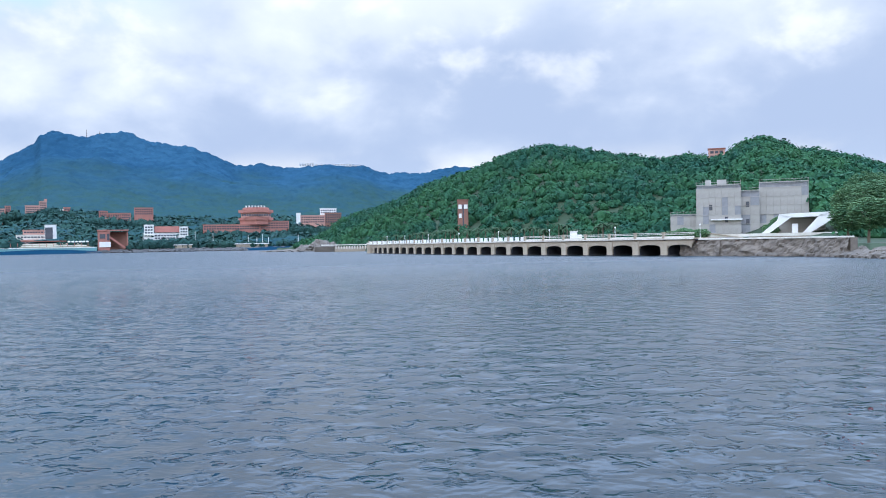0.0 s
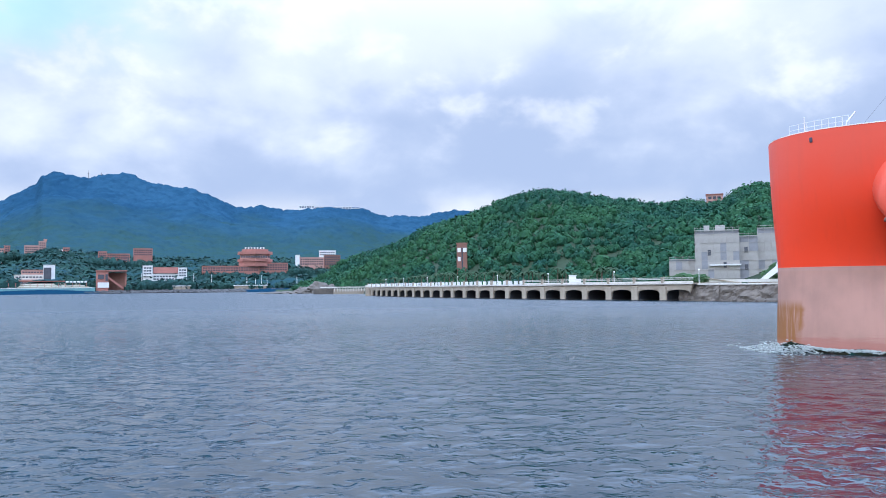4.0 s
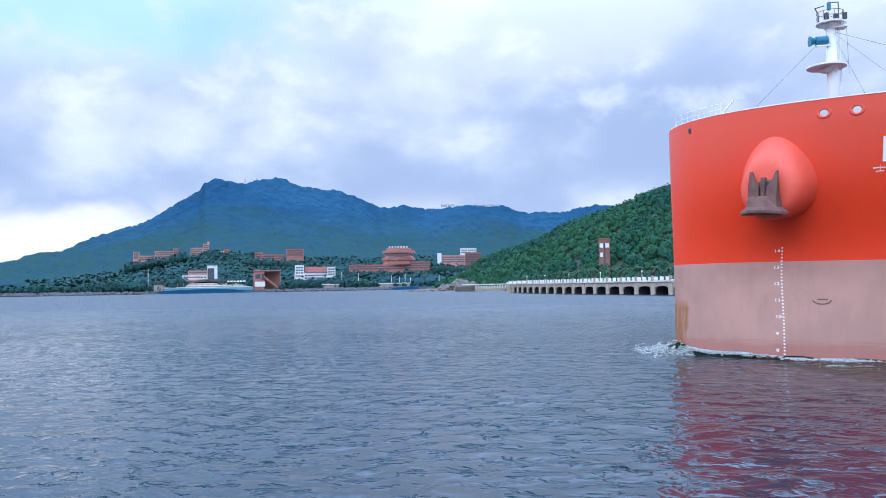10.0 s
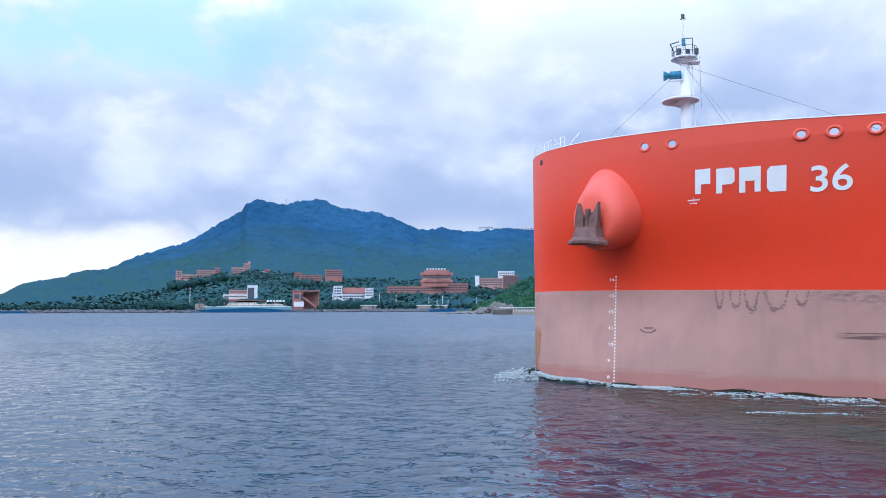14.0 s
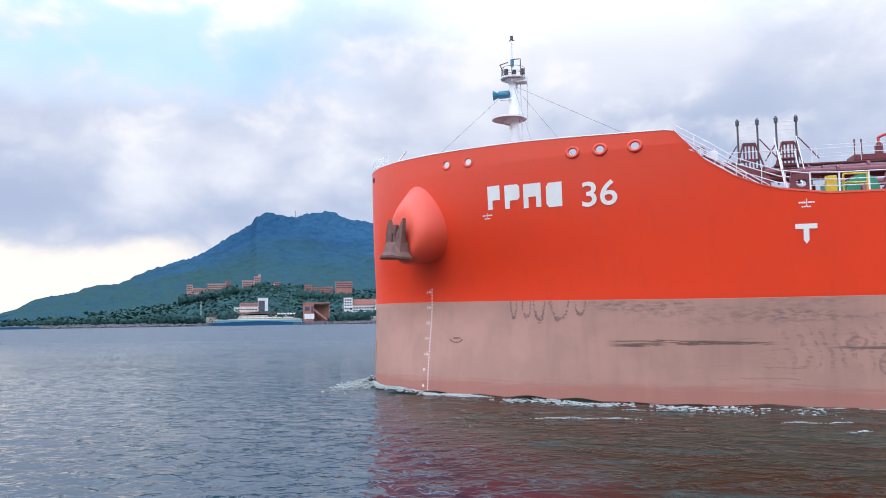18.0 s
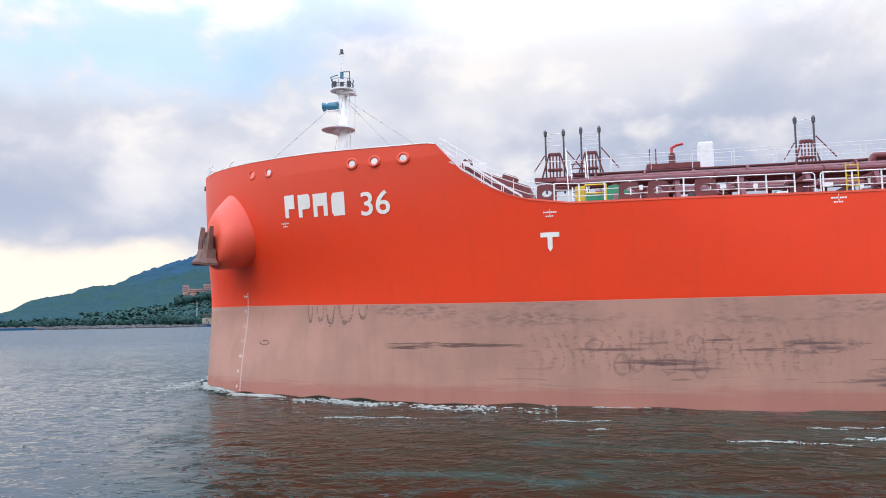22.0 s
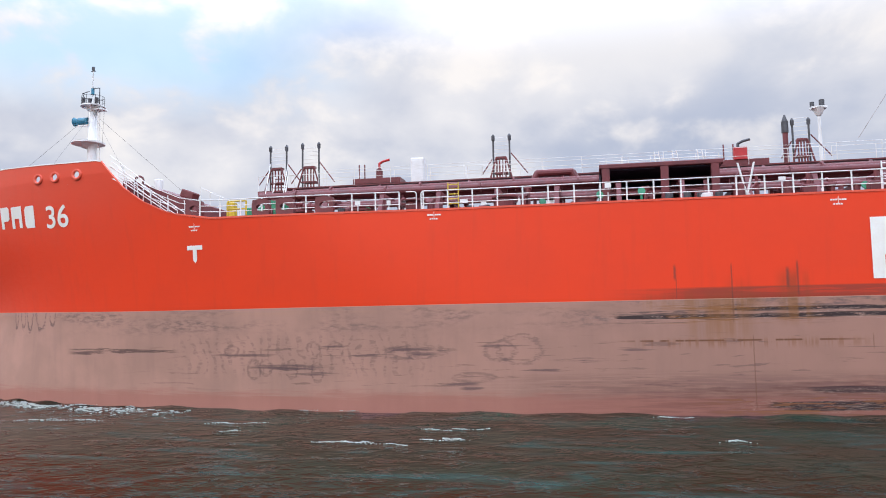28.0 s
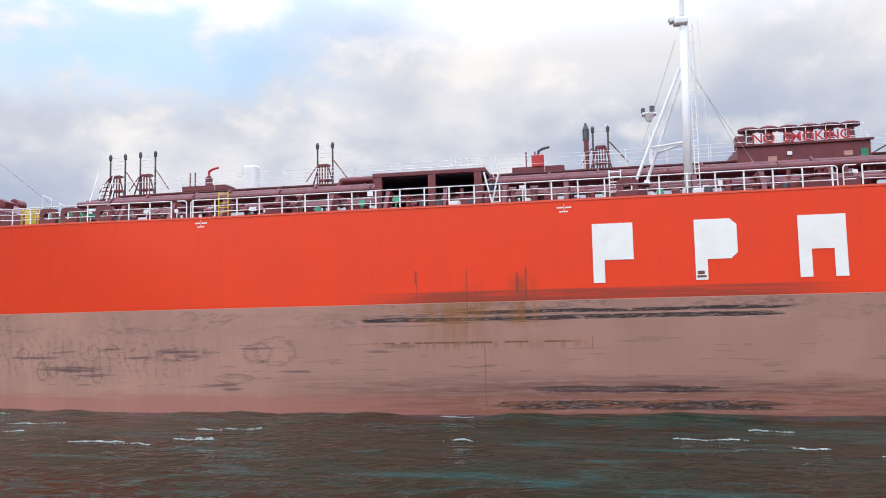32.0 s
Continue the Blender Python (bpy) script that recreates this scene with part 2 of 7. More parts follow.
def hull_material():
    """Red topsides over faded pink-brown boot-topping, with scuffs, rust and scrapes where the ship has them."""
    mt = bpy.data.materials.new("hull_paint")
    mt.use_nodes = True
    g = Net(mt.node_tree)
    p = g.node("ShaderNodeTexCoord").outputs["Object"]
    x, y, z = g.xyz(p)
    run = g.noise(g.vm("MULTIPLY", p, (1.2, 1.2, 0.12)), 1.6, 5.0)
    blot = g.noise(p, 0.35, 5.0)
    fine = g.noise(g.vm("MULTIPLY", p, (0.6, 1, 2.0)), 3.0, 5.0, 0.65)
    lng = g.noise(g.vm("MULTIPLY", p, (0.16, 0.2, 2.2)), 2.2, 6.0, 0.62, 0.5)
    crk = g.noise(g.vm("MULTIPLY", p, (0.5, 0.5, 2.4)), 2.4, 6.0, 0.65, 0.9)
    strk = g.noise(g.vm("MULTIPLY", p, (0.11, 0.11, 2.4)), 2.6, 6.0, 0.68, 0.15)
    red = g.mix(g.m("MULTIPLY", g.step(blot, 0.35, 0.7), 0.5), (0.84, 0.048, 0.007), (0.77, 0.048, 0.011))
    red = g.mix(g.m("MULTIPLY", g.step(run, 0.52, 0.72), 0.10), red, (0.45, 0.05, 0.025))
    # paler sky sheen and haze on the topmost strakes forward, put into the red
    upper_sheen = g.m("MULTIPLY", g.step(g.m("ADD", z, g.m("MULTIPLY", blot, 2.0)), 9.5, 15.5), g.step(x, 24.0, 8.0))
    red = g.mix(g.m("MULTIPLY", upper_sheen, 0.45), red, (0.80, 0.150, 0.100))
    boot = g.mix(g.step(blot, 0.35, 0.65), (0.485, 0.265, 0.200), (0.42, 0.235, 0.178))
    boot = g.mix(g.m("MULTIPLY", g.step(run, 0.45, 0.7), 0.13), boot, (0.25, 0.15, 0.13))
    # duller and mauve further aft
    boot = g.mix(g.m("MULTIPLY", g.step(x, 24.0, 56.0), 0.45), boot, (0.25, 0.120, 0.090))
    # redder stripe just above the water
    wet = g.step(g.m("ADD", z, g.m("MULTIPLY", lng, 1.2)), 1.35, 0.75)
    boot = g.mix(g.m("MULTIPLY", wet, 0.5), boot, (0.36, 0.105, 0.08))
    # grey fender rubbing under the paint line
    rub = g.m("MULTIPLY", g.m("MULTIPLY", g.band(z, 3.9, 5.3, 0.45), g.step(g.noise(g.vm("MULTIPLY", p, (0.16, 0.16, 0.9)), 1.0, 3.0), 0.42, 0.66)), g.m("MULTIPLY", g.step(x, 2.0, 9.0), g.step(fine, 0.40, 0.66)))
    boot = g.mix(g.m("MULTIPLY", rub, 0.7), boot, (0.115, 0.085, 0.085))
    # looping tyre marks amidships of the bow
    ring = g.node("ShaderNodeTexWave")
    ring.wave_type, ring.rings_direction = "RINGS", "Y"
    g.feed(ring.inputs["Vector"], g.vm("ADD", g.vm("MULTIPLY", p, (0.95, 0.0, 1.05)), (0.3, 0.0, 0.4)))
    ring.inputs["Scale"].default_value, ring.inputs["Distortion"].default_value = 0.55, 9.0
    ring.inputs["Detail"].default_value, ring.inputs["Detail Scale"].default_value = 3.0, 1.2
    loops = g.m("MULTIPLY", g.step(ring.outputs["Fac"], 0.62, 0.9), g.m("MULTIPLY", g.band(x, 20.0, 34.5, 1.5), g.band(z, 1.5, 3.6, 0.4)))
    loops = g.m("MULTIPLY", loops, g.step(fine, 0.42, 0.6))
    boot = g.mix(g.m("MULTIPLY", loops, 0.38), boot, (0.14, 0.09, 0.085))
    # round fender marks, each its own loop
    for xc, zc, ra, rb, wd in ((39.4, 2.75, 1.15, 0.72, 0.16), (38.4, 2.7, 0.8, 0.5, 0.2), (34.0, 2.7, 1.5, 0.36, 0.2), (33.2, 2.55, 0.9, 0.25, 0.3), (37.0, 1.35, 1.0, 0.24, 0.35), (24.6, 1.75, 0.42, 0.55, 0.22), (25.3, 1.85, 0.4, 0.4, 0.25), (26.9, 1.75, 0.35, 0.5, 0.2), (28.4, 1.6, 0.35, 0.5, 0.2), (23.2, 2.75, 0.45, 0.35, 0.25), (28.2, 2.8, 0.4, 0.42, 0.2), (29.5, 2.8, 0.45, 0.42, 0.2), (5.7, 5.15, 0.20, 0.85, 0.22), (6.5, 5.15, 0.26, 0.95, 0.2), (7.3, 5.1, 0.32, 1.0, 0.2), (8.5, 5.15, 0.55, 1.0, 0.13), (9.7, 5.1, 0.30, 0.7, 0.2)):
        e = g.m("ADD", g.m("POWER", g.m("MULTIPLY", g.m("SUBTRACT", x, xc), 1 / ra), 2.0), g.m("POWER", g.m("MULTIPLY", g.m("SUBTRACT", z, zc), 1 / rb), 2.0))
        rim = g.m("MULTIPLY", g.band(g.m("ADD", e, g.m("MULTIPLY", g.m("SUBTRACT", fine, 0.5), 2.2)), 1.0 - wd * 1.5, 1.0 + wd, wd), g.step(crk, 0.36, 0.56))
        boot = g.mix(g.m("MULTIPLY", rim, 0.75 if zc > 4 else 0.42), boot, (0.105, 0.07, 0.07))
    # dark smears left by fenders
    for xc, zc, ra, rb in ((33.6, 2.85, 1.6, 0.13), (34.3, 2.58, 1.0, 0.10), (36.4, 1.02, 1.2, 0.11), (36.9, 0.8, 0.7, 0.12), (38.6, 2.95, 1.4, 0.08), (29.6, 3.02, 1.1, 0.07), (42.5, 2.2, 1.6, 0.1), (31.2, 2.5, 1.2, 0.06), (24.0, 2.55, 2.2, 0.12), (26.8, 1.9, 2.6, 0.16), (28.0, 1.5, 1.8, 0.1), (40.5, 1.7, 1.2, 0.06), (45.2, 2.7, 1.0, 0.06)):
        e = g.m("ADD", g.m("POWER", g.m("MULTIPLY", g.m("SUBTRACT", x, xc), 1 / ra), 2.0), g.m("POWER", g.m("MULTIPLY", g.m("ADD", g.m("SUBTRACT", z, zc), g.m("MULTIPLY", g.m("SUBTRACT", lng, 0.5), 0.5)), 1 / rb), 2.0))
        sm = g.m("MULTIPLY", g.step(g.m("ADD", e, g.m("MULTIPLY", fine, 1.0)), 1.7, 0.6), g.step(strk, 0.36, 0.5))
        boot = g.mix(g.m("MULTIPLY", sm, 0.75), boot, (0.12, 0.075, 0.075))
    # long scrapes
    scr = g.m("MULTIPLY", g.step(lng, 0.585, 0.65), g.m("MULTIPLY", g.band(z, 0.7, 3.4, 0.3), g.step(x, 13.0, 24.0)))
    boot = g.mix(g.m("MULTIPLY", scr, 0.45), boot, (0.10, 0.065, 0.06))
    one = g.m("MULTIPLY", g.band(x, 11.5, 19.3, 0.5), g.band(g.m("ADD", z, g.m("MULTIPLY", lng, 0.9)), 3.18, 3.3, 0.05))
    boot = g.mix(g.m("MULTIPLY", one, 0.8), boot, (0.09, 0.055, 0.05))
    # black bare steel along two rubbing lines further aft
    flake = g.noise(g.vm("MULTIPLY", p, (0.13, 0.13, 2.6)), 3.2, 6.0, 0.62, 0.4)
    grimy = g.m("MULTIPLY", g.step(x, 38.0, 52.0), g.step(g.m("ADD", z, g.m("MULTIPLY", g.m("SUBTRACT", blot, 0.5), 1.6)), 1.45, 0.85))
    boot = g.mix(g.m("MULTIPLY", grimy, g.m("ADD", 0.35, g.m("MULTIPLY", g.step(flake, 0.40, 0.62), 0.45))), boot, (0.15, 0.062, 0.048))
    for z0, z1, x0, x1, s in ((4.12, 4.42, 43.0, 66.0, 0.10), (4.45, 4.72, 48.5, 66.0, 0.12), (0.55, 0.95, 52.0, 63.0, 0.12), (-0.3, 0.3, 50.0, 66.0, 0.18)):
        k = g.m("MULTIPLY", g.band(x, x0, x1, 3.0), g.band(z, z0, z1, s))
        k = g.m("MULTIPLY", g.step(g.m("MULTIPLY", k, g.m("ADD", flake, 0.32)), 0.60, 0.72), g.step(crk, 0.34, 0.42))
        boot = g.mix(g.m("MULTIPLY", k, 0.92), boot, (0.026, 0.021, 0.023))
        lip = g.m("MULTIPLY", g.m("MULTIPLY", g.band(x, x0 + 0.5, x1, 2.0), g.band(z, z0 - 0.05, z1, 0.05)), g.band(flake, 0.475, 0.488, 0.006))
        boot = g.mix(g.m("MULTIPLY", lip, 0.7), boot, (0.52, 0.36, 0.29))
    # rust: a broken thin line with short runs, yellowed patches under the paint line, bare rusty flecks low down
    dash = g.noise(g.vm("MULTIPLY", p, (1.0, 0.0, 0.0)), 1.1, 3.0)
    thin = g.m("MULTIPLY", g.band(x, 45.0, 55.0, 1.2), g.m("MULTIPLY", g.band(z, 3.06, 3.14, 0.03), g.step(dash, 0.44, 0.5)))
    boot = g.mix(g.m("MULTIPLY", thin, 0.85), boot, (0.13, 0.050, 0.018))
    runs = g.m("MULTIPLY", g.band(x, 45.5, 55.5, 1.0), g.m("MULTIPLY", g.band(z, 2.85, 3.1, 0.25), g.step(g.noise(g.vm("MULTIPLY", p, (1.0, 1.0, 0.04)), 4.3, 3.0), 0.47, 0.60)))
    boot = g.mix(g.m("MULTIPLY", runs, 0.6), boot, (0.22, 0.085, 0.03))
    yel = g.m("MULTIPLY", g.band(x, 46.5, 53.5, 1.0), g.m("MULTIPLY", g.band(z, 3.95, 5.0, 0.15), g.step(flake, 0.535, 0.60)))
    boot = g.mix(g.m("MULTIPLY", yel, 0.65), boot, (0.25, 0.100, 0.025))
    dul = g.m("MULTIPLY", g.band(x, 44.0, 54.0, 2.0), g.m("MULTIPLY", g.band(z, 3.95, 4.8, 0.2), g.step(strk, 0.47, 0.42)))
    boot = g.mix(g.m("MULTIPLY", dul, 0.75), boot, (0.085, 0.06, 0.055))
    fleck = g.m("MULTIPLY", g.band(x, 49.0, 67.0, 2.5), g.m("MULTIPLY", g.band(z, -0.4, 0.5, 0.15), g.step(flake, 0.53, 0.58)))
    boot = g.mix(g.m("MULTIPLY", fleck, 0.7), boot, (0.30, 0.12, 0.05))
    haze = g.m("MULTIPLY", g.band(x, 40.0, 64.0, 5.0), g.m("MULTIPLY", g.band(z, 0.4, 1.5, 0.3), g.step(strk, 0.38, 0.58)))
    boot = g.mix(g.m("MULTIPLY", haze, 0.45), boot, (0.17, 0.085, 0.075))
    # dull belt above the line aft
    belt = g.m("MULTIPLY", g.band(x, 46.0, 66.0, 3.0), g.m("MULTIPLY", g.band(z, 5.0, 5.66, 0.05), g.m("ADD", 0.62, g.step(strk, 0.40, 0.60), clamp=True)))
    red = g.mix(g.m("MULTIPLY", belt, 0.85), red, (0.26, 0.040, 0.022))
    # broad washes of rust that have run down over the line
    wash = g.noise(g.vm("MULTIPLY", p, (1.0, 1.0, 0.05)), 1.7, 4.0, 0.6)
    for x0, x1, z0, z1, a in ((45.5, 51.0, 4.7, 5.35, 0.55), (47.8, 50.4, 3.2, 4.8, 0.5), (52.0, 53.2, 4.0, 6.3, 0.6), (49.6, 50.4, 4.2, 5.9, 0.4)):
        k = g.m("MULTIPLY", g.m("MULTIPLY", g.band(x, x0, x1, 0.5), g.band(z, z0, z1, 0.45)), g.step(wash, 0.36, 0.60))
        boot = g.mix(g.m("MULTIPLY", k, a), boot, (0.26, 0.105, 0.030))
        red = g.mix(g.m("MULTIPLY", k, a), red, (0.25, 0.050, 0.015))
    # single long runs below old fittings
    for xc, z0, z1, wd in ((47.1, 6.1, 6.75, 0.10), (47.15, 5.1, 6.2, 0.03), (49.75, 4.0, 6.75, 0.05), (52.75, 5.2, 6.8, 0.08), (52.3, 5.6, 6.5, 0.12), (50.6, -0.2, 3.3, 0.045), (55.9, 2.7, 3.3, 0.04)):
        ln = g.m("MULTIPLY", g.band(g.m("ADD", x, g.m("MULTIPLY", fine, 0.06)), xc + 0.03 - wd / 2, xc + 0.03 + wd / 2, wd / 2), g.band(z, z0, z1, 0.15))
        red = g.mix(g.m("MULTIPLY", ln, 0.8), red, (0.16, 0.04, 0.03))
        boot = g.mix(g.m("MULTIPLY", ln, 0.65), boot, (0.17, 0.08, 0.05))
    # rusty scar round the stem
    scar = g.m("MULTIPLY", g.band(g.m("ADD", x, g.m("MULTIPLY", blot, 1.2)), -5.6, -4.55, 0.12), g.m("MULTIPLY", g.band(z, 0.0, 2.8, 0.4), g.step(run, 0.32, 0.48)))
    boot = g.mix(g.m("MULTIPLY", scar, 0.85), boot, (0.30, 0.12, 0.03))
    # the paint line rises a little towards the stem
    col = g.mix(g.step(g.m("SUBTRACT", z, g.m("MULTIPLY", g.step(x, 20.0, -5.0), 0.28)), 5.085, 5.115), boot, red)
    # a thin bare seam where the two coats meet
    seam = g.m("SUBTRACT", z, g.m("MULTIPLY", g.step(x, 20.0, -5.0), 0.28))
    col = g.mix(g.m("MULTIPLY", g.band(seam, 5.09, 5.115, 0.012), 0.55), col, (0.72, 0.42, 0.30))
    bs = g.node("ShaderNodeBsdfPrincipled")
    g.feed(bs.inputs["Base Color"], col)
    g.feed(bs.inputs["Roughness"], g.m("ADD", g.m("SUBTRACT", 0.62, g.m("MULTIPLY", g.step(z, 5.0, 5.3), 0.22)), g.m("MULTIPLY", fine, 0.2)))
    # the anti-fouling below the line is matt
    glossy = g.step(z, 5.0, 5.3)
    g.feed(bs.inputs["Specular IOR Level"], g.m("ADD", 0.16, g.m("MULTIPLY", glossy, 0.18)))
    g.feed(bs.inputs["Coat Weight"], g.m("MULTIPLY", glossy, 0.08))
    bs.inputs["Coat Roughness"].default_value = 0.3
    # plating: shallow panel dents and weld lines
    bn = g.node("ShaderNodeBump")
    bn.inputs["Strength"].default_value, bn.inputs["Distance"].default_value = 0.25, 0.06
    g.feed(bn.inputs["Height"], g.m("ADD", g.noise(p, 0.7, 2.0), g.m("MULTIPLY", fine, 0.08)))
    g.feed(bs.inputs["Normal"], bn.outputs[0])
    g.feed(g.node("ShaderNodeOutputMaterial").inputs[0], bs.outputs[0])
    return mt


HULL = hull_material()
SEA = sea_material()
WAKE = sea_material("silty_dulled_wake", True)
RED = surface("red_bulge_paint", (0.80, 0.095, 0.045), (0.72, 0.080, 0.040), 0.5, grain=0.6, fine=5.0, bump=0.04, amount=0.6)
WHITE = surface("white_ship_paint", (0.80, 0.80, 0.78), (0.62, 0.60, 0.56), 0.45, grain=1.2, fine=9.0, bump=0.03, amount=0.5)
MARK = surface("white_marking_paint", (0.88, 0.86, 0.80), (0.78, 0.70, 0.60), 0.5, grain=1.0, fine=8.0, bump=0.02, amount=0.5)
MAROON = surface("dark_red_deck_paint", (0.185, 0.032, 0.035), (0.085, 0.020, 0.022), 0.5, grain=1.1, fine=9.0, bump=0.06)
DECK = surface("red_brown_deck", (0.10, 0.032, 0.028), (0.06, 0.022, 0.02), 0.75, grain=0.5, fine=6.0, bump=0.1)
RUST = surface("rusty_brown_steel", (0.20, 0.095, 0.068), (0.085, 0.045, 0.036), 0.75, metal=0.2, grain=1.6, fine=10.0, bump=0.3)
STEEL = surface("dark_grey_steel", (0.10, 0.10, 0.11), (0.05, 0.045, 0.045), 0.5, metal=0.5, grain=3.0, fine=14.0, bump=0.05)
# near black, for shade painted inside openings and the shelter
BLACK = surface("inner_shade_black", (0.045, 0.045, 0.075), (0.02, 0.02, 0.035), 0.5, grain=1.0, fine=8.0, bump=0.04)
TEAL = surface("teal_blue_enamel", (0.02, 0.20, 0.30), (0.02, 0.12, 0.18), 0.4, grain=4.0, fine=20.0, bump=0.02)
GREEN = surface("bright_green_enamel", (0.02, 0.27, 0.13), (0.02, 0.14, 0.08), 0.5, grain=2.0, fine=14.0, bump=0.03)
YELLOW = surface("yellow_safety_paint", (0.65, 0.45, 0.03), (0.45, 0.30, 0.03), 0.5, grain=3.0, fine=14.0, bump=0.03)
SIGNRED = surface("red_sign_enamel", (0.55, 0.03, 0.03), (0.38, 0.03, 0.03), 0.5, grain=3.0, fine=14.0, bump=0.02)
FOAM = surface("sea_foam", (0.50, 0.52, 0.48), (0.26, 0.32, 0.30), 0.85, grain=1.5, fine=9.0, bump=0.4)
CONCRETE = surface("weathered_concrete", (0.42, 0.355, 0.27), (0.22, 0.165, 0.115), 0.85, grain=0.15, fine=1.6, bump=0.3)
CREAM = surface("pale_parapet_concrete", (0.74, 0.70, 0.62), (0.50, 0.45, 0.37), 0.8, grain=0.2, fine=2.0, bump=0.2)
BRICK = surface("red_brick_cladding", (0.40, 0.165, 0.125), (0.30, 0.125, 0.10), 0.8, grain=0.1, fine=1.2, bump=0.2)
BROWNBRICK = surface("brown_brick_cladding", (0.26, 0.12, 0.085), (0.18, 0.085, 0.06), 0.8, grain=0.1, fine=1.2, bump=0.2)
PINK = surface("pinkish_tile_cladding", (0.52, 0.28, 0.22), (0.40, 0.215, 0.175), 0.75, grain=0.1, fine=1.2, bump=0.2)
WALL = surface("white_render_wall", (0.78, 0.77, 0.74), (0.62, 0.60, 0.57), 0.7, grain=0.12, fine=1.5, bump=0.1)
GREY = surface("grey_dust_netting", (0.42, 0.39, 0.35), (0.31, 0.29, 0.26), 0.9, grain=0.2, fine=2.4, bump=0.4)
NETDARK = surface("dark_netting_fold", (0.30, 0.30, 0.31), (0.22, 0.22, 0.23), 0.9, grain=0.4, fine=3.0, bump=0.3)
GLASS = surface("dark_glass_and_gap_shade", (0.085, 0.09, 0.105), (0.05, 0.055, 0.07), 0.2, grain=0.2, fine=1.0, bump=0.0)
ROOF = surface("dull_red_roof_tiles", (0.27, 0.09, 0.06), (0.18, 0.065, 0.05), 0.8, grain=0.2, fine=2.0, bump=0.3)
TURQ = surface("faded_turquoise_paint", (0.16, 0.34, 0.34), (0.12, 0.25, 0.27), 0.7, grain=0.1, fine=1.2, bump=0.1)
SAND = surface("pale_green_stand_concrete", (0.33, 0.31, 0.21), (0.22, 0.21, 0.15), 0.8, grain=0.1, fine=1.0, bump=0.1)
# near black: the shade under the pier put into a colour
ARCH_SHADE = surface("arch_shade_dark", (0.035, 0.036, 0.042), (0.018, 0.019, 0.024), 0.7, grain=0.3, fine=1.6, bump=0.5)
MASONRY = surface("grey_brown_masonry", (0.21, 0.175, 0.14), (0.09, 0.076, 0.065), 0.9, grain=0.5, fine=3.0, bump=0.5)
ROCK = surface("brown_shore_rock", (0.15, 0.125, 0.10), (0.06, 0.052, 0.045), 0.9, grain=0.12, fine=1.1, bump=0.8)
RUBBLE = surface("grey_armour_stone", (0.085, 0.082, 0.080), (0.035, 0.034, 0.034), 0.9, grain=0.2, fine=1.4, bump=0.6)
TRUNK = surface("palm_bark", (0.17, 0.13, 0.09), (0.10, 0.08, 0.06), 0.9, grain=0.6, fine=4.0, bump=0.4)
SOIL = surface("wooded_hill_soil", (0.030, 0.055, 0.022), (0.018, 0.035, 0.016), 0.95, grain=0.02, fine=0.3, bump=0.5)
# bluish distance haze is mixed into the slope's colour
FARSOIL_HAZE = surface("hazed_far_slope", (0.010, 0.040, 0.070), (0.006, 0.028, 0.056), 0.95, spec=0.0, grain=0.01, fine=0.1, bump=0.5)
CLIFF = surface("grey_limestone_cliff", (0.10, 0.105, 0.10), (0.05, 0.055, 0.055), 0.9, grain=0.02, fine=0.2, bump=0.6)
LEAF_NEAR = leaf_material("broadleaf_canopy", (0.044, 0.120, 0.046), (0.017, 0.066, 0.050), 0.010, spec=0.04)
# far greens carry painted blue haze, less of it lower down
LEAF_FAR_HAZE = leaf_material("far_canopy", (0.030, 0.082, 0.136), (0.016, 0.052, 0.094), 0.004, spec=0.0, fine=0.03, relief=14.0, lower=(0.031, 0.067, 0.060), depth=0.8)
# a little distance haze is tinted into these far tree greens
LEAF_MID = leaf_material("hazed_tree_leaf", (0.036, 0.084, 0.066), (0.021, 0.056, 0.054), 0.012, spec=0.04)
LEAF_SHORE = leaf_material("light_shore_leaf", (0.130, 0.210, 0.090), (0.055, 0.125, 0.065), 0.08, spec=0.05)
LEAF_PALM = leaf_material("palm_leaf", (0.075, 0.120, 0.060), (0.035, 0.065, 0.035), 0.05, spec=0.05)


# ------------------------------------------------------------------ makers
def part(name, bm, material, parent=None, label="", smooth=False):
    me = bpy.data.meshes.new(name)
    bm.to_mesh(me)
    bm.free()
    for mt in material if isinstance(material, (list, tuple)) else [material]:
        me.materials.append(mt)
    if smooth:
        me.shade_smooth()
    ob = new(name, me)
    ob.parent = parent
    if label:
        tagged(ob, label)
    return ob


def arrays(name, verts, faces, material, parent=None, smooth=True):
    """A mesh from computed arrays; faces all of one size."""
    me = bpy.data.meshes.new(name)
    verts, faces = np.asarray(verts, np.float32), np.asarray(faces, np.int32)
    n, k = faces.shape
    me.vertices.add(len(verts)), me.loops.add(n * k), me.polygons.add(n)
    me.vertices.foreach_set("co", verts.ravel())
    me.loops.foreach_set("vertex_index", faces.ravel())
    me.polygons.foreach_set("loop_start", np.arange(0, n * k, k, dtype=np.int32))
    me.polygons.foreach_set("use_smooth", np.full(n, smooth))
    me.update(calc_edges=True)
    me.validate()
    for mt in material if isinstance(material, (list, tuple)) else [material]:
        me.materials.append(mt)
    ob = new(name, me)
    ob.parent = parent
    return ob


def empty(name, x=0.0, y=0.0, z=0.0, rz=0.0):
    ob = new(name)
    ob.empty_display_size = 0.2
    ob.matrix_basis = pose(x, y, z, 0, 0, rz)
    return ob


